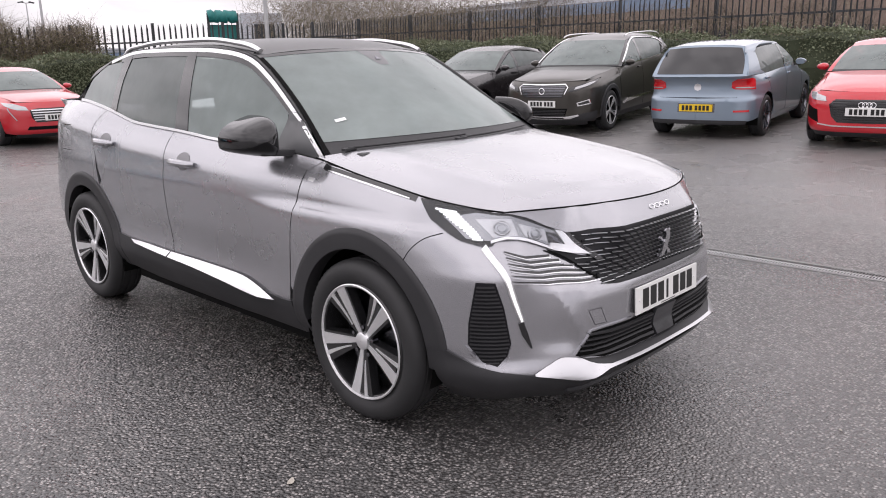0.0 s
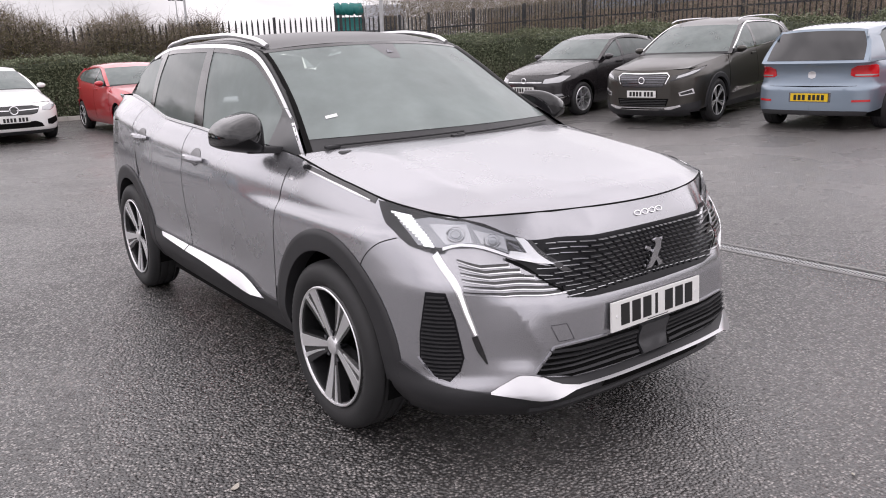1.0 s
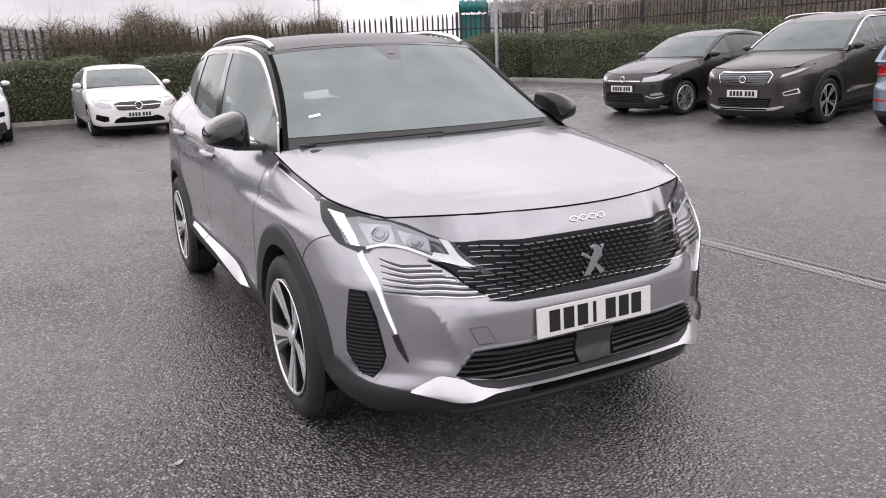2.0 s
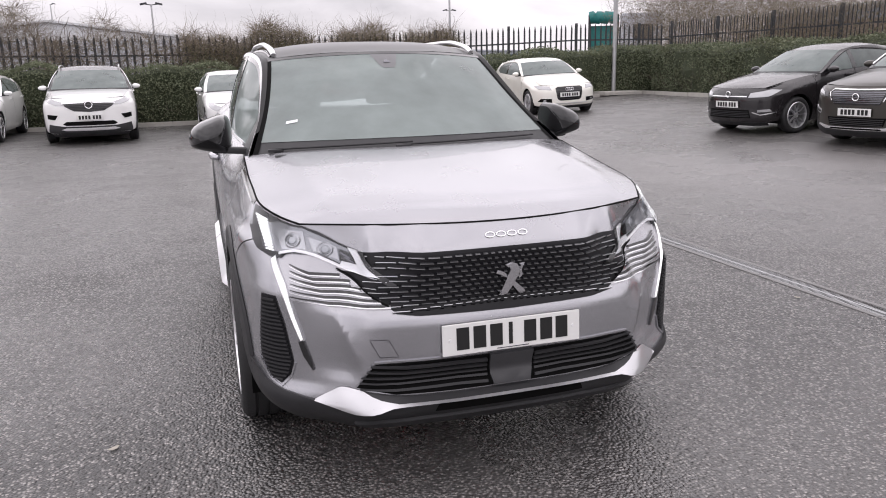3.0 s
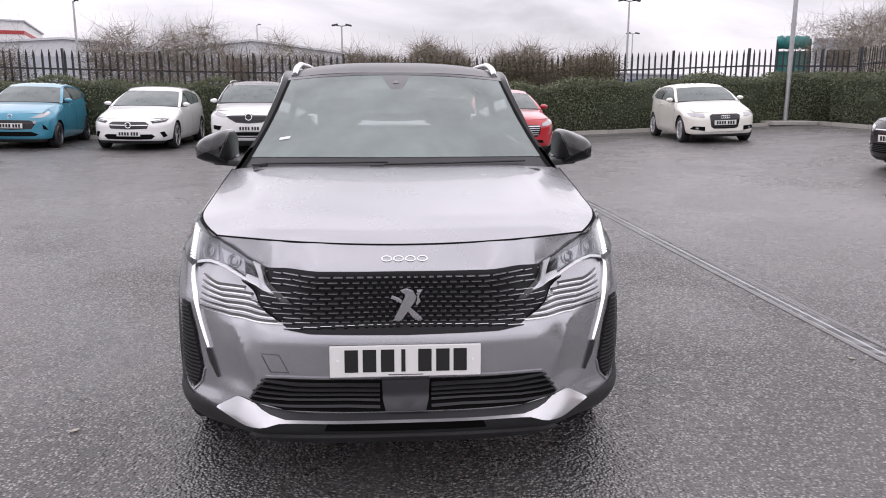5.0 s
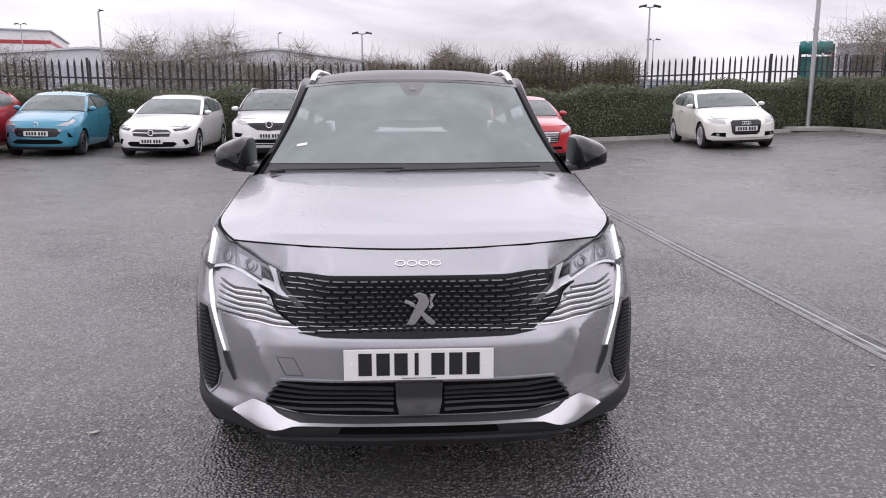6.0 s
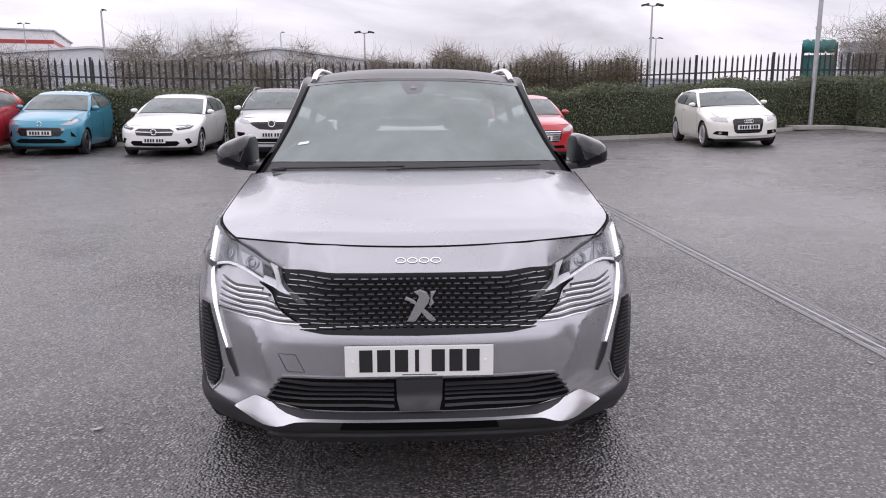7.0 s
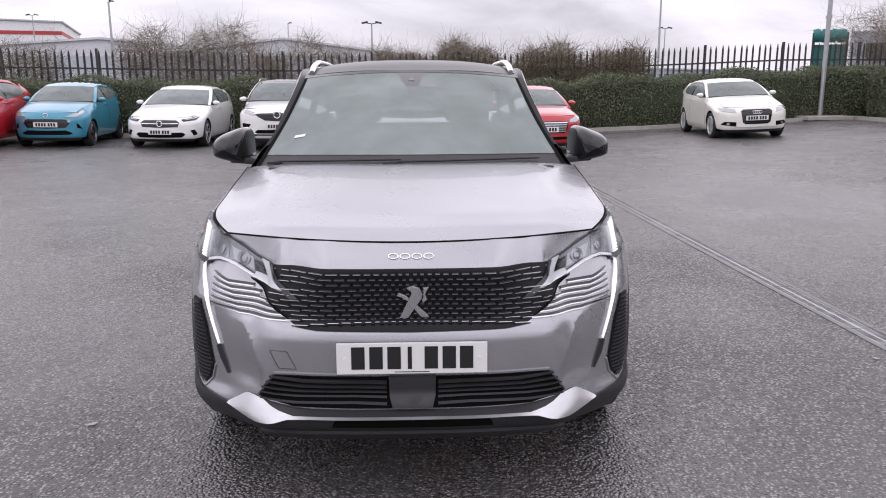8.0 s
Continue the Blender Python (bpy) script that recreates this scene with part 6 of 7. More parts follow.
for sx in (-0.37, 0.37):
    for sy, nm in ((1.25, "front_seat"), (2.15, "rear_seat")):
        bm = bmesh.new()
        brick(bm, 0.50, 0.50, 0.16, pose(sx, sy, 0.62, 6), 0.05)
        brick(bm, 0.48, 0.14, 0.60, pose(sx, sy + 0.33, 0.90, -14), 0.05)
        brick(bm, 0.26, 0.10, 0.20, pose(sx, sy + 0.43, 1.30, -10), 0.045)
        tube(bm, [(sx - 0.05, sy + 0.41, 1.16), (sx - 0.05, sy + 0.42, 1.25)], 0.007, 6)
        tube(bm, [(sx + 0.05, sy + 0.41, 1.16), (sx + 0.05, sy + 0.42, 1.25)], 0.007, 6)
        part(nm, bm, CLOTH, car, "dark cloth seat with headrest", True)
bm = bmesh.new()
brick(bm, 1.5, 1.9, 0.04, pose(0, 1.5, 0.40))
brick(bm, 1.40, 0.04, 0.5, pose(0, 2.95, 0.85))
brick(bm, 1.30, 0.5, 0.04, pose(0, 2.75, 1.10))
part("cabin_floor", bm, CABIN, car, "dark cabin floor and parcel shelf")
POD_GREY = plastic("pod_grey", (0.13, 0.13, 0.135), 0.35, 0.05)
panel("camera_pod", [(-0.125, 0.965), (0.125, 0.965), (0.075, 0.83), (0.048, 0.79), (-0.048, 0.79), (-0.075, 0.83)], screen, POD_GREY, car, (0.05, 0.05), 0.003, 0.0, "dark camera pod behind the windscreen")
panel("pod_window", [(-0.032, 0.85), (0.032, 0.85), (0.0, 0.895)], screen, DARK_METAL, car, (0.05, 0.05), 0.006, 0.0, "pale triangular camera window")
bm = bmesh.new()
brick(bm, 0.24, 0.03, 0.065, pose(0, 1.06, 1.425, -12), 0.02)
part("rear_view_mirror", bm, TRIM_BLACK, car, "black rear-view mirror", True)
stk = screen(np.array([-0.84, -0.765, -0.765, -0.84]), np.array([0.285, 0.300, 0.325, 0.310]))
bm = bmesh.new()
bm.faces.new([bm.verts.new((p[0], p[1] - 0.004, p[2] + 0.004)) for p in stk])
part("windscreen_sticker", bm, PAPER, car, "small white sticker on the glass")
for x0, y0, x1, y1 in ((0.62, 0.33, -0.10, 0.215), (-0.05, 0.215, -0.66, 0.33)):
    bm = bmesh.new()
    us = np.linspace(x0, x1, 9)
    pts = screen(us / 0.755, np.linspace(0.075, 0.055, 9))
    tube(bm, [(p[0], p[1] - 0.005, p[2] + 0.014) for p in pts], 0.005, 6)
    brick(bm, 0.07, 0.025, 0.014, Matrix.Translation((pts[-1][0], pts[-1][1] - 0.01, pts[-1][2] + 0.008)), 0.004)
    part("wiper", bm, TRIM_BLACK, car, "black windscreen wiper", True)

# ---- parked cars round the yard ----


def parked_car(name, label, m, paintwork, hw, h, wb, fo, ro, nose, cowl, head, roof_end, belt, wheel_r, rim_r, style, marks, plate_z, rear_plate=None, tail=None, roof=None, bright_line=None, rails=False, cladding=False, three_door=False, nose_in=0.08, step=0.075):
    """A parked car from its main sizes: half width, height, wheelbase, overhangs, bonnet front, windscreen foot and head (y, z), roof end, waistline."""
    car = empty(name, label, "car", "parked cars")
    car.matrix_world = m
    end = wb + ro
    outline = [(0, -fo), (0.35 * hw, -fo + 0.015), (0.58 * hw, -fo + 0.06), (0.76 * hw, -fo + 0.145), (0.88 * hw, -fo + 0.27), (0.955 * hw, -fo + 0.43), (0.99 * hw, -0.2), (hw, 0.3), (hw, wb * 0.55), (0.99 * hw, wb), (0.965 * hw, end - 0.42), (0.90 * hw, end - 0.20), (0.72 * hw, end - 0.06), (0.4 * hw, end - 0.01), (0, end)]
    yc, zc = cowl
    ye, ze = roof_end
    b0, b1, b2 = belt
    BZ = [(-fo - 0.1, nose), (-fo + nose_in, nose), (-fo + 0.35, nose + 0.03), (-0.1, nose + 0.55 * (zc - 0.02 - nose)), (yc + 0.12, zc - 0.02), (yc + 0.6, b0), (wb * 0.6, b1), (wb + 0.2, b2), (end + 0.1, b2)]
    bz = curve(BZ)
    xr = 0.70 * hw

    def gx(y, z):
        b = np.interp(y, [yc, yc + 0.6, wb * 0.6, wb + 0.2], [zc - 0.02, b0, b1, b2])
        t = (z - b) / (h - 0.06 - b)
        rear = np.clip((y - wb * 0.7) / (end - wb * 0.7), 0, 1.2)
        return 0.93 * hw - (0.93 * hw - xr) * (0.45 * t + 0.55 * t * abs(t)) - 0.09 * rear**2

    low_front = [(0.15, 0.12), (0.24, 0.02), (0.34, 0.0), (0.52, 0.0), (nose - 0.1, 0.015), (nose, 0.04), (1.3, 0.1)]
    low_side = [(0.15, 0.10), (0.28, 0.03), (0.42, 0.005), (0.62, 0.0), (0.82, 0.01), (1.0, 0.035), (1.3, 0.07)]
    low_rear = [(0.15, 0.10), (0.26, 0.01), (0.5, 0.0), (0.62, 0.005), (0.66, 0.035), (0.9, 0.06), (1.3, 0.10)]
    ex = lambda y: (0.74 + 0.13 * min(max((y + fo - 0.25) / (yc + fo - 0.15), 0), 1)) * hw
    body = Body(outline, [("x", 0.0, low_front), ("x", 0.55 * hw, low_front), ("y", -0.1, low_side), ("y", wb - 0.2, low_side), ("rx", 0.6 * hw, low_rear), ("rx", 0.0, low_rear)], BZ, ex, lambda x: -fo + nose_in + 0.42 * x * x, lambda y: float(gx(y, float(bz(y)))), 0.16, yc + 0.1, wb + 0.25)
    X, R = body.X, body.R
    Yp = lambda pts: [body.Y(y, z) for y, z in pts]
    ar = wheel_r + 0.045
    st = (step, step * 0.8)

    def both(nm, poly, mat, off=0.0, depth=0.012, label="", fn=None, step2=None):
        for q in (poly, mirrored(poly)):
            ob = panel(nm, q, fn or body, mat, car, step2 or st, off, depth, label)
        return ob

    s_wing = body.Y(-fo + 0.42, nose)[0]
    bump_half = [(0.0, body.top(0))] + body.rim(0.03, s_wing, 14) + Yp([(-ar - 0.02, 0.60)] + arc(0, wheel_r, ar, 150, 190, 6)) + [X(0.80 * hw, 0.22), X(0.5 * hw, 0.22), (0.0, 0.22)]
    panel("front_bumper", across(bump_half), body, paintwork, car, st, label="painted front bumper")
    chin_half = [(0.0, 0.225), X(0.5 * hw, 0.225), X(0.80 * hw, 0.225), X(0.78 * hw, 0.165), X(0.5 * hw, 0.16), (0.0, 0.16)]
    panel("chin", across(chin_half), body, TRIM_BLACK, car, st, 0.004, label="black chin spoiler")
    door0 = 0.40 if wb > 2.45 else 0.36
    wing = Yp([(-ar - 0.02, 0.60)]) + body.rim(s_wing, body.Y(yc + 0.1, zc)[0], 10) + Yp([(door0, 0.9), (door0 + 0.02, 0.6), (door0 + 0.03, 0.30)] + arc(0, wheel_r, ar, -5, 148, 14))
    both("front_wing", wing, paintwork, label="painted front wing")
    mid = wb * 0.56 if not three_door else wb * 0.72
    dr0 = body.rim(body.Y(yc + 0.12, zc)[0], body.Y(mid, b1)[0], 8)
    both("front_door", Yp([(door0 + 0.006, 0.9)]) + dr0 + Yp([(mid + 0.02, 0.6), (mid, 0.30), (door0 + 0.035, 0.28), (door0 + 0.026, 0.6)]), paintwork, label="painted car door")
    arch_r = arc(wb, wheel_r, ar, 5, 175, 14)
    if not three_door:
        both("rear_door", body.rim(body.Y(mid + 0.008, b1)[0], body.Y(wb + 0.02, b2)[0], 8) + Yp([(wb - 0.16, wheel_r + ar + 0.02)] + arc(wb, wheel_r, ar + 0.01, 112, 178, 9) + [(wb - ar - 0.012, 0.30), (mid + 0.008, 0.30), (mid + 0.028, 0.6)]), paintwork, label="painted car door")
        q0 = body.Y(wb + 0.028, b2)[0]
        lead = [(wb - 0.15, wheel_r + ar + 0.02)]
        arch_r = arc(wb, wheel_r, ar, 0, 112, 10)
    else:
        q0 = body.Y(mid + 0.008, b1)[0]
        arch_r = arc(wb, wheel_r, ar, 0, 178, 14)
        lead = [(mid + 0.008, 0.30), (mid + 0.028, 0.6)]
    quarter = body.rim(q0, body.length - 0.001, 16) + [(body.length - 0.001, 0.24), R(0.6 * hw, 0.24)] + Yp(arch_r + lead)
    both("rear_quarter", quarter, paintwork, label="painted rear quarter")
    for line in ([(door0 + 0.003, 0.95), (door0 + 0.024, 0.6), (door0 + 0.033, 0.30)], [(mid + 0.004, b1 - 0.02), (mid + 0.024, 0.6), (mid + 0.004, 0.30)]):
        both("door_gap", ribbon(Yp(line), 0.008), GAP, 0.002, 0.0)
    sill = Yp([(0.36, 0.30), (wb - 0.36, 0.31), (wb - 0.36, 0.20), (0.36, 0.20)])
    both("sill", sill, TRIM_BLACK if cladding else paintwork, 0.003, label="sill")
    for hy in ((mid - 0.16, wb + 0.0) if not three_door else (mid - 0.16,)):
        for sg in (1, -1):
            z = b1 - 0.10
            p = body(body.Y(hy, z)[0], z)
            bm = bmesh.new()
            brick(bm, 0.045, 0.19, 0.032, Matrix.Translation((sg * (p[0] + 0.008), hy, z)), 0.01)
            part("handle", bm, paintwork, car)
    if cladding:
        for cy in (0.0, wb):
            for sg in (1, -1):
                arch_lip(body, car, cy, wheel_r, ar + 0.06, ar - 0.02, -8, 188, sg, 0.008, 0.05, 29)

    # bonnet, glass, roof
    bc = curve([(0, -fo + nose_in, nose), (0.08, -fo + nose_in + 0.06, nose + 0.03), (0.5, (-fo + nose_in + yc) / 2, nose + 0.62 * (zc - nose) + 0.02), (1, yc, zc + 0.01)])
    be = curve([(0, ex(-fo + 0.25), -fo + nose_in + 0.42 * ex(-fo + 0.25) ** 2, float(bz(-fo + nose_in + 0.42 * ex(-fo + 0.25) ** 2))), (0.5, ex((yc - fo) / 2 + 0.1), (yc - fo) / 2 + 0.17, float(bz((yc - fo) / 2 + 0.17))), (1, ex(yc + 0.1), yc + 0.14, zc - 0.02)])
    sheet("bonnet", crown(bc, be, 2.0, 2.6), np.linspace(-1, 1, 25), np.linspace(0, 1, 15), paintwork, car, "painted bonnet")
    sheet("inner_bonnet", crown(bc, be, 2.0, 2.6), np.linspace(-1.045, 1.045, 25), np.linspace(-0.03, 1.02, 15), paintwork, car, "painted inner panel under the bonnet edge", -0.010)
    yh, zh = head
    wc = curve([(0, yc, zc), (0.5, (yc + yh) / 2 - 0.02, (zc + zh) / 2 + 0.015), (1, yh, zh)])
    we = curve([(0, 0.86 * hw, yc + 0.20, zc - 0.01), (0.5, 0.79 * hw, (yc + yh) / 2 + 0.15, (zc + zh) / 2), (1, xr, yh + 0.13, zh - 0.02)])
    scr = crown(wc, we, 2.0, 2.2)
    sheet("cowl", scr, np.linspace(-1, 1, 15), np.linspace(-0.02, 0.07, 3), TRIM_BLACK, car, "black cowl")
    sheet("windscreen", scr, np.linspace(-1, 1, 21), np.linspace(0.06, 1.0, 11), CAR_PANE, car, "clear windscreen", 0.001).visible_shadow = False
    rc = curve([(0, yh, zh), (0.25, yh + 0.25 * (ye - yh), h - 0.01), (0.5, (yh + ye) / 2, h), (0.85, yh + 0.87 * (ye - yh), ze + 0.03), (1, ye, ze)])
    re = curve([(0, xr, yh + 0.13, zh - 0.02), (0.25, 1.02 * xr, yh + 0.13 + 0.25 * (ye - yh - 0.25), h - 0.055), (0.5, 1.02 * xr, (yh + ye) / 2, h - 0.05), (1, 0.93 * xr, ye - 0.12, ze - 0.03)])
    sheet("roof", crown(rc, re, 2.0, 3.0), np.linspace(-1, 1, 21), np.linspace(0, 1, 17), roof or paintwork, car, "painted roof")
    tz = b2
    pc = body(body.length - 0.001, body.top(body.length))
    pe = body(R(0.80 * hw, tz - 0.02)[0], body.top(R(0.80 * hw, tz - 0.02)[0]))
    tc = curve([(0, ye, ze), (0.5, (ye + end) / 2 + 0.02, (ze + tz) / 2 + 0.03), (1, float(pc[1]) + 0.004, float(pc[2]))])
    te = curve([(0, float(gx(ye - 0.12, ze - 0.03)) + 0.004, ye - 0.12, ze - 0.03), (0.5, float(gx((ye + end) / 2 - 0.12, (ze + tz) / 2)) + 0.004, (ye + end) / 2 - 0.12, (ze + tz) / 2), (1, float(pe[0]), float(pe[1]), float(pe[2]))])
    back = crown(tc, te, 2.0, 2.0)
    sheet("tailgate", back, np.linspace(-1, 1, 19), np.linspace(0, 1, 9), paintwork, car, "painted tailgate")
    sheet("rear_screen", back, np.linspace(-0.92, 0.92, 17), np.linspace(0.08, 0.93 if tail else 0.84, 7), DARK_PANE if not tail else GLOSS_BLACK, car, "dark rear screen", 0.006)

    def flank_fn(y, z):
        yy = abs(y) - 5.0
        return np.stack([gx(yy, z) * np.sign(y), yy, z], -1)

    bl = lambda y: float(bz(y)) + 0.004
    ya, yd = yc + 0.30, wb + (0.30 if not tail else 0.22)
    top = smooth_line([(yc + 0.20, zc), (yc + 0.20 + 0.5 * (yh - yc), (zc + zh) / 2 + 0.005), (yh + 0.20, zh - 0.03), (wb * 0.58, h - 0.085), (ye - 0.45, ze - 0.055), (yd + 0.08, b2 + 0.6 * (ze - b2) - 0.02)], 26)
    tl = lambda y: float(np.interp(y, [p[0] for p in top], [p[1] for p in top])) - 0.02
    bp = mid - 0.04
    panes = [("front", [(ya, bl(ya)), (bp, bl(bp)), (bp - 0.03, tl(bp - 0.03))] + [(y, tl(y)) for y in np.linspace(bp - 0.12, yc + 0.42, 6)], CAR_PANE), ("rear", [(bp + 0.09, bl(bp + 0.09)), (wb - 0.02, bl(wb)), (yd - 0.06, bl(yd) + 0.06), (yd - 0.10, tl(yd - 0.10))] + [(y, tl(y)) for y in np.linspace(yd - 0.3, bp + 0.07, 5)], DARK_PANE)]
    for sg in (1, -1):
        f = lambda pts, sg=sg: [(sg * (y + 5.0), z) for y, z in pts][:: sg]
        for _, poly, mt in panes:
            panel("door_window", f(poly), flank_fn, mt, car, (0.12, 0.08), 0.0, 0.0, "side window").visible_shadow = False
        panel("door_pillar", f([(bp, bl(bp)), (bp + 0.09, bl(bp + 0.09)), (bp + 0.07, tl(bp + 0.07)), (bp - 0.03, tl(bp - 0.03))]), flank_fn, GLOSS_BLACK, car, (0.12, 0.08), 0.003, 0.02, "black door pillar")
        panel("rear_pillar", f([(wb - 0.02, bl(wb)), (float(pe[1]) - 0.01, bl(float(pe[1]) - 0.01)), ((ye + end) / 2 - 0.105, (ze + tz) / 2), (ye - 0.11, ze - 0.028), (yd - 0.10, tl(yd - 0.1) + 0.02), (yd - 0.06, bl(yd) + 0.06)]), flank_fn, paintwork if not rails else GLOSS_BLACK, car, (0.1, 0.08), 0.002, 0.02, "painted rear pillar")
        panel("mirror_triangle", f([(yc + 0.20, bl(yc + 0.20)), (ya + 0.12, bl(ya + 0.12)), (yc + 0.42, tl(yc + 0.42))]), flank_fn, GLOSS_BLACK, car, (0.12, 0.08), 0.003, 0.02)
        if bright_line:
            panel("window_trim", f(ribbon(top[1:], 0.022)), flank_fn, bright_line, car, (0.12, 0.08), 0.010, 0.015, "bright window surround")
            panel("window_trim", f(ribbon([(y, bl(y) + 0.006) for y in np.linspace(yc + 0.3, wb + 0.25, 10)], 0.016)), flank_fn, bright_line, car, (0.12, 0.08), 0.010, 0.015, "bright waistline strip")

        def pillar(u, v, sg=sg):
            a = np.concatenate([we(np.linspace(0, 1, 20)), re(np.linspace(0.05, 1, 20))])
            b = np.array([[float(gx(y, z)) - 0.002, y, z] for y, z in smooth_line([(y, z - 0.012) for y, z in top[::3]] + [(ye + 0.02, ze - 0.12)], 40)])
            t = np.linspace(0, 1, 40)
            pa = np.stack([np.interp(v, t, a[:, j]) for j in range(3)], -1)
            pb = np.stack([np.interp(v, t, b[:, j]) for j in range(3)], -1)
            r = pa + (pb - pa) * u[..., None]
            r[..., 0] = (r[..., 0] + 0.010 * np.sin(np.pi * u)) * sg
            return r

        sheet("roof_pillar", pillar, np.linspace(0, 1, 4), np.linspace(0, 1, 30), paintwork if not rails else GLOSS_BLACK, car, "windscreen pillar and roof side")
        if rails:
            bm = bmesh.new()
            tube(bm, [(sg * xr * 0.97, y, z) for y, z in smooth_line([(yh + 0.15, h - 0.05), (yh + 0.35, h - 0.008), ((yh + ye) / 2, h + 0.004), (ye - 0.3, h - 0.02), (ye - 0.15, h - 0.06)], 14)], 0.013, 8)
            part("roof_rail", bm, SATIN, car, "bright roof rail", True)
        mz, my = bl(yc + 0.4) + 0.065, yc + 0.38
        bm = bmesh.new()
        bmesh.ops.create_icosphere(bm, subdivisions=3, radius=1, matrix=Matrix.Translation((sg * (hw + 0.04), my, mz - 0.01)) @ Matrix.Diagonal((0.088, 0.075, 0.055, 1)))
        for v in bm.verts:
            u = (v.co.x * sg - hw - 0.04) / 0.088
            v.co.z = mz - 0.01 + (v.co.z - mz + 0.01) * (1.12 if v.co.z < mz - 0.01 else 0.95) * (1 - 0.18 * u)
            v.co.z = max(v.co.z, mz - 0.058)
            v.co.y = min(v.co.y, my + 0.035)
        part("door_mirror", bm, paintwork, car, "painted door mirror", True)
        bm = bmesh.new()
        brick(bm, 0.12, 0.05, 0.03, pose(sg * (hw - 0.01), my, mz - 0.06), 0.008)
        part("mirror_arm", bm, TRIM_BLACK, car)

    # cabin
    bm = bmesh.new()
    brick(bm, 1.5 * hw, 0.45, 0.22, pose(0, yc + 0.42, zc - 0.12), 0.04)
    part("dashboard", bm, CABIN, car, "dark dashboard", True)
    for sx in (-0.36, 0.36):
        for sy in (1.25, 2.05):
            bm = bmesh.new()
            brick(bm, 0.48, 0.16, 0.75, pose(sx, yc + sy, b1 - 0.22, -12), 0.05)
            brick(bm, 0.25, 0.09, 0.18, pose(sx, yc + sy + 0.11, b1 + 0.22, -10), 0.04)
            part("seat", bm, CLOTH, car, "dark cloth seat with headrest", True)
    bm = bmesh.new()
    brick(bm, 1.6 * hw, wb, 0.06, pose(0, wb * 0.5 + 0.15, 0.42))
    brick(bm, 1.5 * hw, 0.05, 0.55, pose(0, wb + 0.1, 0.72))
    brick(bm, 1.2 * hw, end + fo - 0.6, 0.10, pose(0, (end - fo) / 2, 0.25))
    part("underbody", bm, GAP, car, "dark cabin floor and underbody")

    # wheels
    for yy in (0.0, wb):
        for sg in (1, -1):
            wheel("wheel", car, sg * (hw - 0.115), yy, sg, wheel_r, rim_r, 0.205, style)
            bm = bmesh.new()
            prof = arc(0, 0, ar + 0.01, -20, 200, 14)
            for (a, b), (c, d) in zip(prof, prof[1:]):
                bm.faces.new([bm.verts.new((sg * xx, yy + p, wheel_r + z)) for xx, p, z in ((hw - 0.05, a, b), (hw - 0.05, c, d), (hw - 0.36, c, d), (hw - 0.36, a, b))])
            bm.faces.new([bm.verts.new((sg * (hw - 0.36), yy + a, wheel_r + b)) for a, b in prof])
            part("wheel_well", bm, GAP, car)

    # lamps, grilles and trim
    for nm, kind, poly, mat, off, lab in marks:
        if kind == "across":
            panel(nm, across([X(x, z) if x else (0.0, z) for x, z in poly]), body, mat, car, st, off, 0.008, lab)
        elif kind == "both":
            both(nm, [X(x, z) for x, z in poly], mat, off, 0.008, lab)
        elif kind == "line":
            both(nm, ribbon([X(x, z) if x else (0.0, z) for x, z in poly], 0.016), mat, off, 0.008, lab)
        elif kind == "flank":
            both(nm, Yp(poly), mat, off, 0.008, lab)
        elif kind == "slats":
            (x0, z0), (x1, z1), count = poly
            for i in range(count):
                z = z0 + (z1 - z0) * (i + 0.5) / count
                xx = x0 + (x1 - x0) * (i + 0.5) / count
                a = X(xx, z)[0]
                panel(nm, ribbon([(-a, z), (a, z)], abs(z1 - z0) / count * 0.4), body, mat, car, (0.12, 0.05), off, 0.008, lab)
        elif kind == "rear":
            both(nm, [R(x, z) for x, z in poly], mat, off, 0.008, lab)
        elif kind == "rear_across":
            panel(nm, [R(x, z) if x else (body.length - 0.001, z) for x, z in poly], body, mat, car, st, off, 0.008, lab)
            panel(nm, mirrored([R(x, z) if x else (body.length - 0.001, z) for x, z in poly]), body, mat, car, st, off, 0.008, lab)
        elif kind == "badge":
            (cx, cz), rad = poly
            p = body(np.array([0.0]), np.array([cz]))[0]
            bm = bmesh.new()
            for k in range(cx):
                c = (k - (cx - 1) / 2) * rad * 1.35
                tube(bm, [(c + rad * math.cos(a), p[1] - off, cz + rad * math.sin(a)) for a in np.linspace(0, 2 * math.pi, 19)], rad * 0.17, 6)
            part(nm, bm, mat, car, lab, True)

    def number_plate(y, z, mat, back):
        pl = empty("number_plate")
        pl.parent = car
        bm = bmesh.new()
        brick(bm, 0.52, 0.012, 0.111, pose(0, y, z), 0.003)
        part("plate_blank", bm, mat, pl, "reflective plate")
        for k in range(7):
            bm = bmesh.new()
            brick(bm, 0.040, 0.004, 0.075, pose(-0.19 + 0.06 * k + (0.024 if k > 3 else 0), y + (0.007 if back else -0.007), z))
            part("plate_bar", bm, PLATE_BAR, pl)

    if plate_z:
        number_plate(-fo - 0.022, plate_z, PLATE_WHITE, False)
    if rear_plate:
        number_plate(end + 0.012, rear_plate, PLATE_YELLOW, True)
    return car


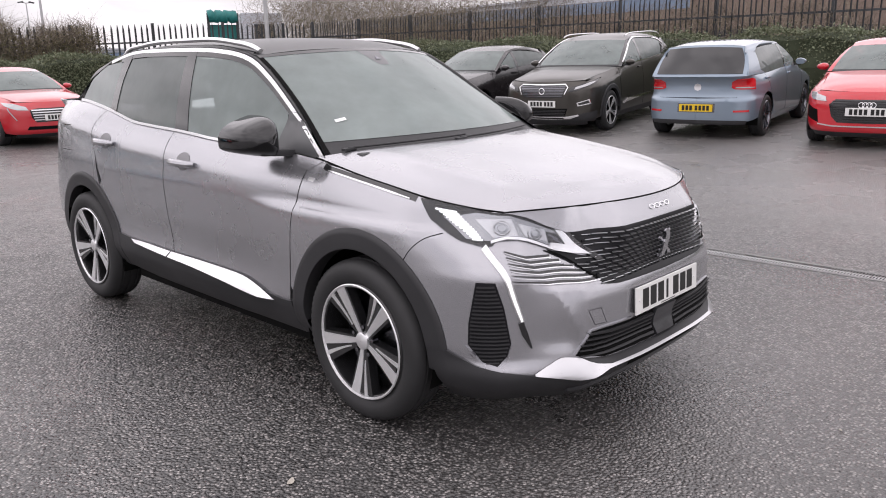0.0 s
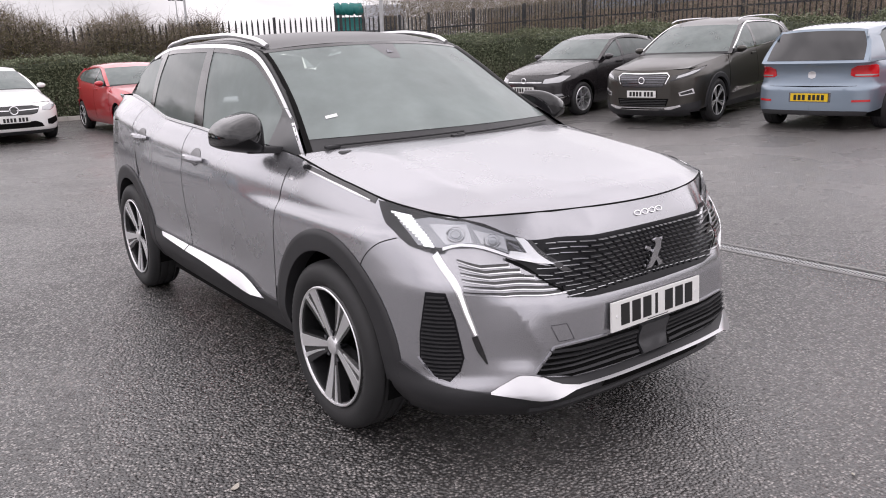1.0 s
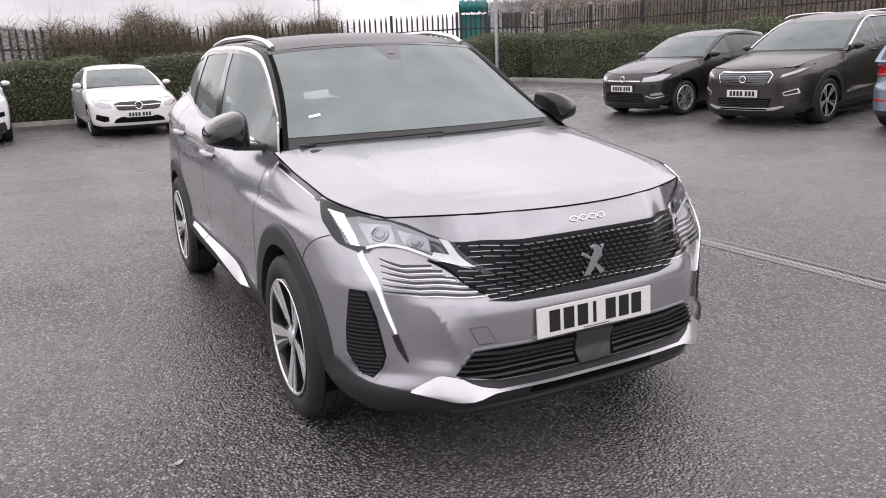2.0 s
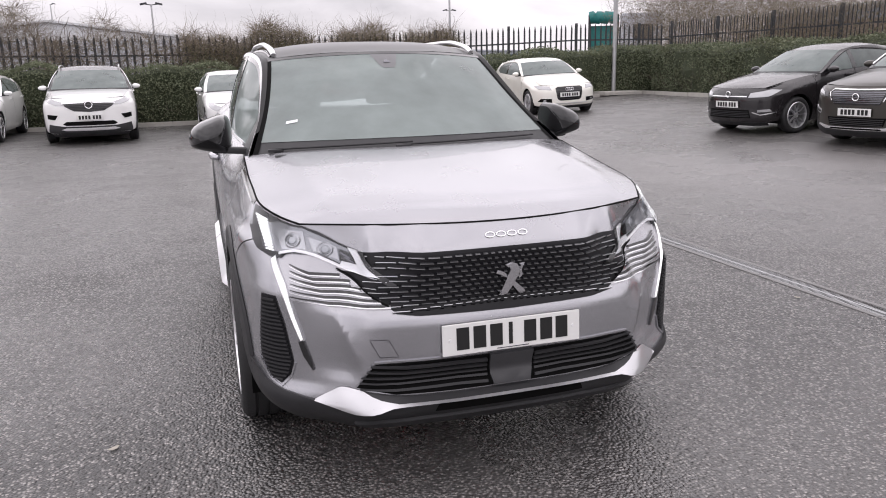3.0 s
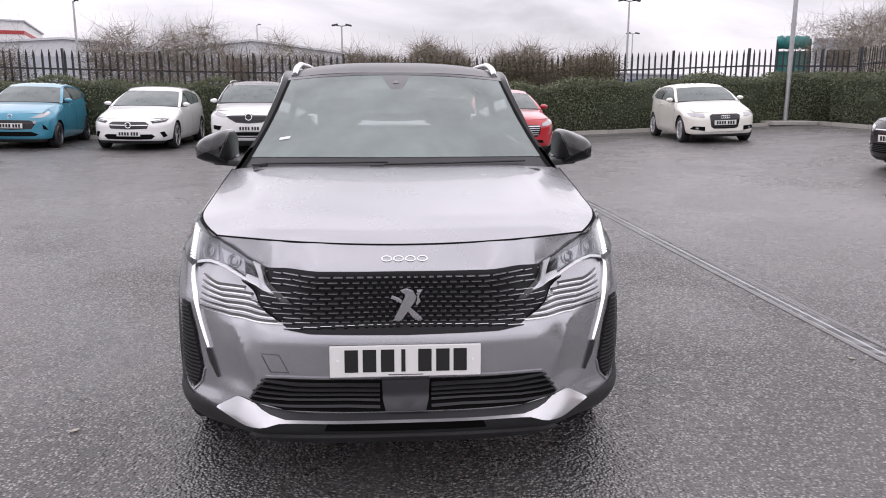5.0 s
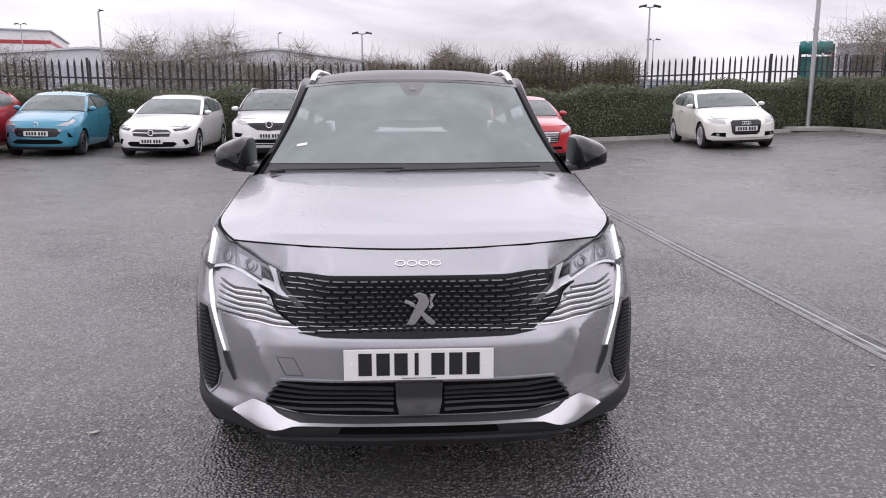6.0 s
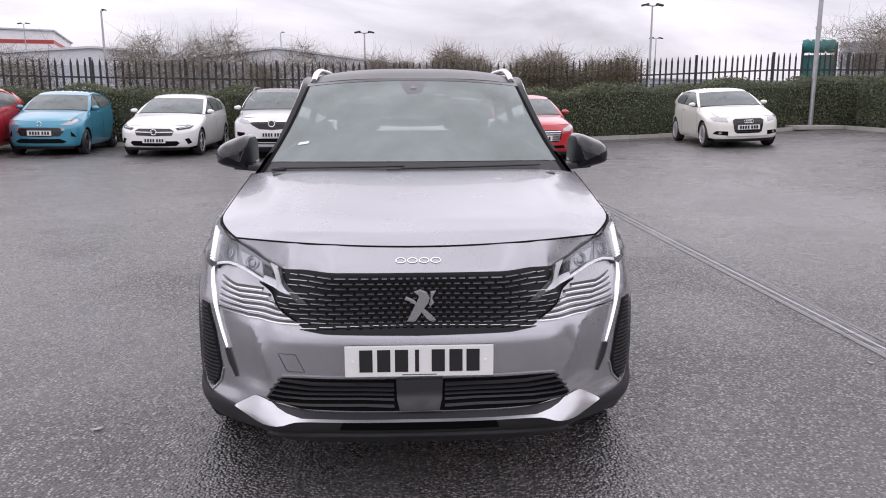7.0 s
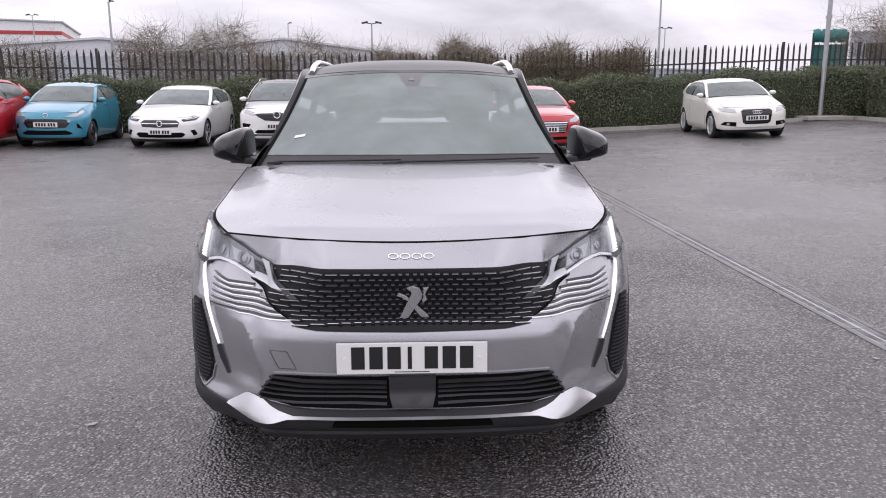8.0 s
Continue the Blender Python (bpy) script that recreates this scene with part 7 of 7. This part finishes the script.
def on_ground(x, y, rz):
    """A car's place, leaning with the ground under its wheels."""
    a, wb = radians(rz), 2.6
    rear = (x - math.sin(a) * wb, y + math.cos(a) * wb)
    z0, z1 = ground_z(x, y), ground_z(*rear)
    left, right = [ground_z(x + k * math.cos(a) * 0.75, y + k * math.sin(a) * 0.75) for k in (1, -1)]
    return pose(x, y, z0, 0, 0, rz) @ pose(0, 0, 0, math.degrees(math.atan2(z1 - z0, wb)), math.degrees(math.atan2(right - left, 1.5)), 0)


WHITE = paint("white_paint", (0.86, 0.86, 0.85), 0.0, 0.3, 0.08)
CREAM = paint("cream_white_paint", (0.86, 0.85, 0.78), 0.0, 0.3, 0.08)
RED = paint("red_paint", (0.48, 0.012, 0.022), 0.0, 0.3)
BRIGHT_RED = paint("bright_red_paint", (0.54, 0.008, 0.020), 0.0, 0.3)
BLUE = paint("teal_blue_paint", (0.04, 0.26, 0.38), 0.2, 0.3)
BLACK = paint("black_paint", (0.014, 0.012, 0.014), 0.0, 0.25)
bsdf(BLACK).inputs["Coat Weight"].default_value = 0.5
BRONZE = paint("dark_bronze_paint", (0.052, 0.048, 0.042), 0.6, 0.3)
bsdf(BRONZE).inputs["Coat Weight"].default_value = 0.4
ICE_BLUE = paint("pale_blue_paint", (0.23, 0.29, 0.355), 0.45, 0.33)
RED_LENS = material("red_lens", (0.55, 0.01, 0.015), 0.12, coat=1.0)
CLEAR_LENS = material("clear_lamp", (0.42, 0.425, 0.435), 0.12, 0.5, coat=1.0)

# white hatchback
parked_car("hatchback_car", "white five-door hatchback with black grille parked by the hedge", on_ground(-5.92, 15.55, 1), WHITE, 0.90, 1.44, 2.73, 0.86, 0.83, 0.72, (0.40, 0.97), (1.27, 1.335), (3.02, 1.36), (0.97, 0.995, 1.03), 0.317, 0.228, FIVE_TWIN, [
    ("headlamp", "both", [(0.52, 0.62), (0.76, 0.655), (0.80, 0.72), (0.72, 0.73), (0.47, 0.665)], GLOSS_BLACK, 0.006, "slim dark headlamp"), ("lamp_strip", "line", [(0.55, 0.66), (0.72, 0.695), (0.78, 0.715)], CLEAR_LENS, 0.012, "bright lamp strip"),
    ("grille", "across", [(0, 0.655), (0.36, 0.652), (0.44, 0.60), (0.40, 0.50), (0, 0.485)], GLOSS_BLACK, 0.005, "black grille"), ("grille_bar", "line", [(0.03, 0.572), (0.42, 0.578)], SATIN, 0.016, "bright grille bar"), ("emblem", "badge", ((1, 0.575), 0.062), CHROME, 0.025, "plain round emblem"),
    ("lower_intake", "across", [(0, 0.37), (0.50, 0.375), (0.56, 0.33), (0.48, 0.265), (0, 0.255)], GAP, 0.005, "black lower intake"), ("side_vent", "both", [(0.66, 0.42), (0.74, 0.44), (0.79, 0.33), (0.72, 0.30)], GAP, 0.005, "black side vent")], 0.385)

# white crossover
parked_car("crossover_car", "white family crossover with dark grille parked by the hedge", on_ground(-3.17, 15.1, 4), WHITE, 0.92, 1.60, 2.65, 0.90, 0.90, 0.93, (0.33, 1.08), (1.12, 1.50), (3.05, 1.50), (1.08, 1.11, 1.17), 0.345, 0.24, FIVE_TWIN, [
    ("headlamp", "both", [(0.46, 0.79), (0.62, 0.80), (0.80, 0.88), (0.82, 0.95), (0.70, 0.93), (0.48, 0.85)], CLEAR_LENS, 0.008, "clear headlamp"),
    ("grille", "across", [(0, 0.86), (0.30, 0.85), (0.50, 0.83), (0.44, 0.77), (0.28, 0.68), (0, 0.66)], GLOSS_BLACK, 0.006, "black grille"), ("grille_slat", "slats", ((0.44, 0.81), (0.26, 0.68), 4), TRIM_BLACK, 0.014, ""), ("grille_bar", "line", [(0.08, 0.845), (0.32, 0.84), (0.50, 0.83)], CHROME, 0.016, "bright grille bar"), ("emblem", "badge", ((1, 0.80), 0.07), CHROME, 0.03, "plain bright emblem"),
    ("fog_pocket", "both", [(0.60, 0.60), (0.80, 0.62), (0.80, 0.53), (0.66, 0.51)], GAP, 0.006, "black fog-lamp pocket"), ("lower_intake", "across", [(0, 0.47), (0.45, 0.47), (0.52, 0.42), (0.46, 0.39), (0, 0.385)], GAP, 0.006, "black lower intake"), ("bumper_trim", "across", [(0, 0.37), (0.5, 0.375), (0.78, 0.42), (0.80, 0.24), (0.4, 0.225), (0, 0.225)], TRIM_BLACK, 0.004, "black lower bumper"), ("skid_plate", "across", [(0, 0.335), (0.46, 0.34), (0.56, 0.31), (0.46, 0.285), (0, 0.28)], SATIN, 0.012, "silver skid plate")], 0.55, roof=BLACK, rails=True, cladding=True, bright_line=SATIN)

# white saloon
parked_car("saloon_car", "white four-door saloon with dark grille parked by the hedge", on_ground(0.05, 14.8, 3), WHITE, 0.89, 1.43, 2.70, 0.90, 1.03, 0.74, (0.42, 0.96), (1.28, 1.333), (2.85, 1.30), (0.97, 0.985, 1.00), 0.317, 0.228, FIVE_TWIN, [
    ("headlamp", "both", [(0.50, 0.60), (0.66, 0.585), (0.79, 0.65), (0.81, 0.755), (0.70, 0.74), (0.52, 0.655)], CLEAR_LENS, 0.008, "clear headlamp"),
    ("grille", "across", [(0, 0.70), (0.34, 0.695), (0.46, 0.665), (0.40, 0.55), (0.30, 0.53), (0, 0.53)], GLOSS_BLACK, 0.006, "dark patterned grille"), ("grille_bar", "line", [(0.05, 0.615), (0.43, 0.625)], SATIN, 0.016, "bright grille bar"), ("emblem", "badge", ((1, 0.62), 0.072), CHROME, 0.03, "plain round emblem"),
    ("lower_intake", "across", [(0, 0.40), (0.36, 0.405), (0.46, 0.36), (0.50, 0.29), (0, 0.285)], GAP, 0.006, "black lower intake"), ("side_vent", "both", [(0.58, 0.42), (0.78, 0.47), (0.80, 0.37), (0.66, 0.315), (0.58, 0.33)], GAP, 0.006, "black side vent")], 0.445)

# red hatchback
parked_car("small_car", "red five-door hatchback with slatted grille parked by the hedge", on_ground(2.75, 13.75, 2), RED, 0.87, 1.43, 2.54, 0.83, 0.68, 0.80, (0.40, 0.98), (1.17, 1.338), (2.85, 1.35), (0.98, 1.0, 1.06), 0.31, 0.222, FIVE_TWIN, [
    ("headlamp", "both", [(0.50, 0.66), (0.66, 0.67), (0.78, 0.74), (0.78, 0.80), (0.66, 0.775), (0.52, 0.72)], CLEAR_LENS, 0.008, "clear headlamp"), ("running_light", "line", [(0.77, 0.70), (0.73, 0.58), (0.68, 0.48)], CLEAR_LENS, 0.010, "pale running light"),
    ("grille", "across", [(0, 0.69), (0.36, 0.69), (0.48, 0.66), (0.46, 0.52), (0.40, 0.44), (0, 0.44)], GLOSS_BLACK, 0.006, "black grille"), ("grille_slat", "slats", ((0.46, 0.68), (0.42, 0.46), 5), SATIN, 0.014, ""), ("lower_intake", "across", [(0, 0.36), (0.52, 0.37), (0.56, 0.31), (0, 0.30)], GAP, 0.006, "black lower intake")], 0.52)

# teal city car
parked_car("city_car", "teal blue five-door city car parked by the hedge", on_ground(-8.55, 15.4, 6), BLUE, 0.84, 1.48, 2.425, 0.74, 0.51, 0.80, (0.30, 1.02), (1.0, 1.388), (2.62, 1.41), (1.03, 1.06, 1.12), 0.30, 0.205, DARK_TWIN, [
    ("headlamp", "both", [(0.40, 0.70), (0.62, 0.705), (0.73, 0.80), (0.71, 0.845), (0.60, 0.80)], CLEAR_LENS, 0.008, "clear headlamp"), ("grille", "across", [(0, 0.655), (0.40, 0.65), (0.52, 0.60), (0.42, 0.46), (0, 0.44)], GLOSS_BLACK, 0.005, "black grille"), ("grille_slat", "slats", ((0.45, 0.64), (0.36, 0.46), 6), TRIM_BLACK, 0.012, ""),
    ("fog_lamp", "both", [(0.455, 0.63), (0.495, 0.645), (0.53, 0.615), (0.51, 0.575), (0.465, 0.575)], CLEAR_LENS, 0.014, "round fog lamp"), ("lower_intake", "across", [(0, 0.395), (0.42, 0.40), (0.55, 0.335), (0.48, 0.30), (0, 0.295)], GAP, 0.006, "black lower intake"), ("side_vent", "both", [(0.63, 0.56), (0.67, 0.53), (0.72, 0.43), (0.64, 0.45)], GAP, 0.006, "black side vent"), ("emblem", "badge", ((1, 0.735), 0.05), CHROME, 0.008, "plain oval emblem")], 0.53)

# red car at the end of the row, seen from its flank
parked_car("estate_car", "bright red family car at the end of the row", on_ground(-10.22, 13.7, 8), BRIGHT_RED, 0.90, 1.56, 2.60, 0.88, 0.90, 0.88, (0.36, 1.05), (1.16, 1.50), (2.95, 1.46), (1.06, 1.09, 1.14), 0.335, 0.235, FIVE_TWIN, [
    ("headlamp", "both", [(0.50, 0.72), (0.70, 0.74), (0.80, 0.82), (0.72, 0.86), (0.54, 0.80)], CLEAR_LENS, 0.008, "clear headlamp"), ("grille", "across", [(0, 0.80), (0.38, 0.80), (0.44, 0.7), (0.36, 0.50), (0, 0.48)], GLOSS_BLACK, 0.006, "black grille")], 0.56)

# cream white three-door
parked_car("three_door_car", "cream white three-door hatchback parked in the corner by the hedge", on_ground(8.15, 15.5, -4), CREAM, 0.87, 1.42, 2.47, 0.80, 0.66, 0.745, (0.34, 0.98), (1.02, 1.328), (2.88, 1.35), (0.98, 1.0, 1.04), 0.315, 0.225, TEN_SPOKE, [
    ("headlamp", "both", [(0.46, 0.625), (0.74, 0.66), (0.78, 0.73), (0.70, 0.74), (0.48, 0.715)], CLEAR_LENS, 0.008, "clear headlamp"), ("grille", "across", [(0, 0.70), (0.30, 0.698), (0.36, 0.66), (0.32, 0.40), (0.26, 0.36), (0, 0.355)], GLOSS_BLACK, 0.006, "black grille"), ("grille_slat", "slats", ((0.33, 0.68), (0.28, 0.38), 8), TRIM_BLACK, 0.012, ""),
    ("emblem", "badge", ((4, 0.635), 0.036), CHROME, 0.022, "plain linked rings"), ("fog_pocket", "both", [(0.46, 0.41), (0.70, 0.42), (0.76, 0.35), (0.46, 0.31)], GAP, 0.006, "black fog-lamp pocket"), ("fog_lamp", "both", [(0.60, 0.39), (0.645, 0.395), (0.66, 0.355), (0.62, 0.34), (0.59, 0.355)], CLEAR_LENS, 0.012, "round fog lamp"), ("chin_line", "line", [(0.0, 0.285), (0.36, 0.285), (0.5, 0.29)], SATIN, 0.008, "")], 0.50, three_door=True)

# black hatchback in the side row
parked_car("compact_car", "black compact hatchback parked in the side row", on_ground(8.83, 8.52, -83), BLACK, 0.84, 1.46, 2.47, 0.79, 0.71, 0.80, (0.38, 1.0), (1.10, 1.372), (2.80, 1.37), (1.0, 1.03, 1.08), 0.315, 0.225, TEN_SPOKE, [
    ("headlamp", "both", [(0.42, 0.645), (0.70, 0.66), (0.77, 0.76), (0.68, 0.775), (0.44, 0.72)], CLEAR_LENS, 0.008, "clear headlamp"), ("grille", "across", [(0, 0.735), (0.42, 0.725), (0.41, 0.655), (0, 0.655)], GLOSS_BLACK, 0.005, "black grille"), ("grille_bar", "line", [(0.0, 0.665), (0.40, 0.665)], CHROME, 0.012, "bright line"), ("emblem", "badge", ((1, 0.70), 0.05), CHROME, 0.02, "plain round emblem"),
    ("lower_intake", "across", [(0, 0.44), (0.44, 0.44), (0.48, 0.30), (0, 0.29)], GAP, 0.005, "black lower intake"), ("intake_slat", "slats", ((0.44, 0.42), (0.46, 0.31), 4), TRIM_BLACK, 0.012, ""), ("bumper_line", "line", [(0.50, 0.40), (0.62, 0.355), (0.78, 0.40)], CHROME, 0.01, "bright line"), ("fog_lamp", "both", [(0.58, 0.44), (0.72, 0.455), (0.74, 0.41), (0.58, 0.40)], CLEAR_LENS, 0.01, "fog lamp")], 0.53)

# dark bronze seven-seater
parked_car("large_crossover", "dark bronze large crossover with bright trim in the side row", on_ground(9.05, 5.85, -80), BRONZE, 0.92, 1.64, 2.84, 0.92, 0.88, 0.895, (0.36, 1.08), (1.18, 1.53), (3.42, 1.54), (1.09, 1.12, 1.18), 0.352, 0.248, TURBINE, [
    ("headlamp", "both", [(0.47, 0.72), (0.60, 0.745), (0.78, 0.82), (0.87, 0.93), (0.80, 0.925), (0.66, 0.855), (0.49, 0.80)], GLOSS_BLACK, 0.006, "dark slanted headlamp"), ("lamp_cell", "both", [(0.56, 0.76), (0.70, 0.80), (0.80, 0.875), (0.74, 0.865), (0.58, 0.80)], CLEAR_LENS, 0.012, "clear lamp cell"),
    ("grille", "across", [(0, 0.835), (0.40, 0.838), (0.445, 0.80), (0.36, 0.635), (0, 0.622)], GLOSS_BLACK, 0.005, "black grille"), ("grille_slat", "slats", ((0.42, 0.82), (0.36, 0.645), 7), DARK_METAL, 0.012, ""), ("grille_rim", "line", [(0.0, 0.842), (0.40, 0.846), (0.455, 0.80), (0.40, 0.68)], CHROME, 0.012, "bright grille rim"), ("emblem", "badge", ((1, 0.74), 0.05), CHROME, 0.022, "plain bright emblem"),
    ("lower_intake", "across", [(0, 0.445), (0.46, 0.45), (0.42, 0.33), (0, 0.32)], GAP, 0.005, "black lower intake"), ("intake_slat", "slats", ((0.43, 0.435), (0.40, 0.33), 4), TRIM_BLACK, 0.012, ""), ("bumper_trim", "across", [(0, 0.315), (0.5, 0.32), (0.72, 0.37), (0.86, 0.40), (0.82, 0.225), (0.4, 0.225), (0, 0.225)], TRIM_BLACK, 0.004, "black lower bumper"),
    ("fog_pocket", "both", [(0.60, 0.545), (0.78, 0.60), (0.80, 0.52), (0.62, 0.485)], CHROME, 0.006, "bright fog-lamp rim"), ("fog_lamp", "both", [(0.625, 0.535), (0.765, 0.58), (0.78, 0.535), (0.635, 0.50)], GLOSS_BLACK, 0.01, "dark fog lamp"), ("skid_plate", "across", [(0, 0.305), (0.42, 0.31), (0.62, 0.345), (0.64, 0.325), (0.50, 0.275), (0, 0.265)], CHROME, 0.012, "bright skid plate"), ("skid_slot", "across", [(0, 0.295), (0.38, 0.297), (0.40, 0.28), (0, 0.278)], GAP, 0.022, ""), ("sill_strip", "flank", [(0.55, 0.42), (0.75, 0.50), (2.2, 0.52), (2.2, 0.49), (1.0, 0.45)], CHROME, 0.012, "bright sill strip")], 0.525, roof=None, rails=True, cladding=True, bright_line=CHROME)

# pale blue hatchback, tail towards the yard
parked_car("family_hatchback", "pale metallic blue hatchback parked tail first in the side row", on_ground(12.0, 3.55, 97), ICE_BLUE, 0.89, 1.48, 2.58, 0.87, 0.75, 0.80, (0.38, 1.0), (1.15, 1.42), (3.08, 1.425), (1.0, 1.0, 0.965), 0.322, 0.23, DARK_TWIN, [
    ("tail_lamp", "rear", [(0.51, 0.79), (0.56, 0.765), (0.80, 0.755), (0.86, 0.83), (0.84, 0.91), (0.76, 0.93), (0.60, 0.92), (0.52, 0.88)], RED_LENS, 0.010, "red tail lamp"), ("lamp_stripe", "rear", [(0.56, 0.784), (0.78, 0.776), (0.80, 0.794), (0.57, 0.802)], CLEAR_LENS, 0.014, "clear stripe"), ("tail_gap", "rear_across", [(0, 0.655), (0.60, 0.66), (0.60, 0.64), (0, 0.632)], GAP, 0.004, ""), ("emblem", "rear_across", [(0, 0.855), (0.045, 0.84), (0.055, 0.80), (0.045, 0.76), (0, 0.745)], SATIN, 0.006, "plain round emblem"), ("rear_chin", "rear_across", [(0, 0.30), (0.62, 0.30), (0.74, 0.29), (0.72, 0.235), (0, 0.235)], TRIM_BLACK, 0.005, "black lower bumper"),
    ("reflector", "rear", [(0.56, 0.455), (0.76, 0.455), (0.76, 0.425), (0.56, 0.425)], RED_LENS, 0.008, "red reflector"), ("plate_recess", "rear_across", [(0, 0.555), (0.29, 0.555), (0.29, 0.42), (0, 0.42)], DARK_METAL, 0.003, "")], None, 0.488, True)

# bright red car at the near end of the side row
parked_car("sporty_hatchback", "bright red hatchback with wide black grille parked in the side row", on_ground(9.45, 0.78, -84), BRIGHT_RED, 0.87, 1.42, 2.56, 0.81, 0.66, 0.77, (0.36, 0.98), (1.09, 1.33), (2.75, 1.34), (0.98, 1.01, 1.05), 0.32, 0.228, FIVE_TWIN, [
    ("headlamp", "both", [(0.52, 0.64), (0.72, 0.655), (0.79, 0.74), (0.70, 0.745), (0.54, 0.70)], CLEAR_LENS, 0.008, "clear headlamp"), ("grille", "across", [(0, 0.67), (0.40, 0.67), (0.48, 0.60), (0.44, 0.44), (0.36, 0.36), (0, 0.355)], GLOSS_BLACK, 0.005, "black grille"), ("grille_slat", "slats", ((0.44, 0.66), (0.38, 0.37), 9), TRIM_BLACK, 0.012, ""), ("emblem", "badge", ((4, 0.60), 0.035), CHROME, 0.022, "plain linked rings"),
    ("side_vent", "both", [(0.64, 0.52), (0.80, 0.58), (0.80, 0.42), (0.62, 0.35)], GAP, 0.005, "black side vent"), ("chin_line", "line", [(0.0, 0.31), (0.42, 0.31), (0.62, 0.33)], SATIN, 0.01, "")], 0.51)
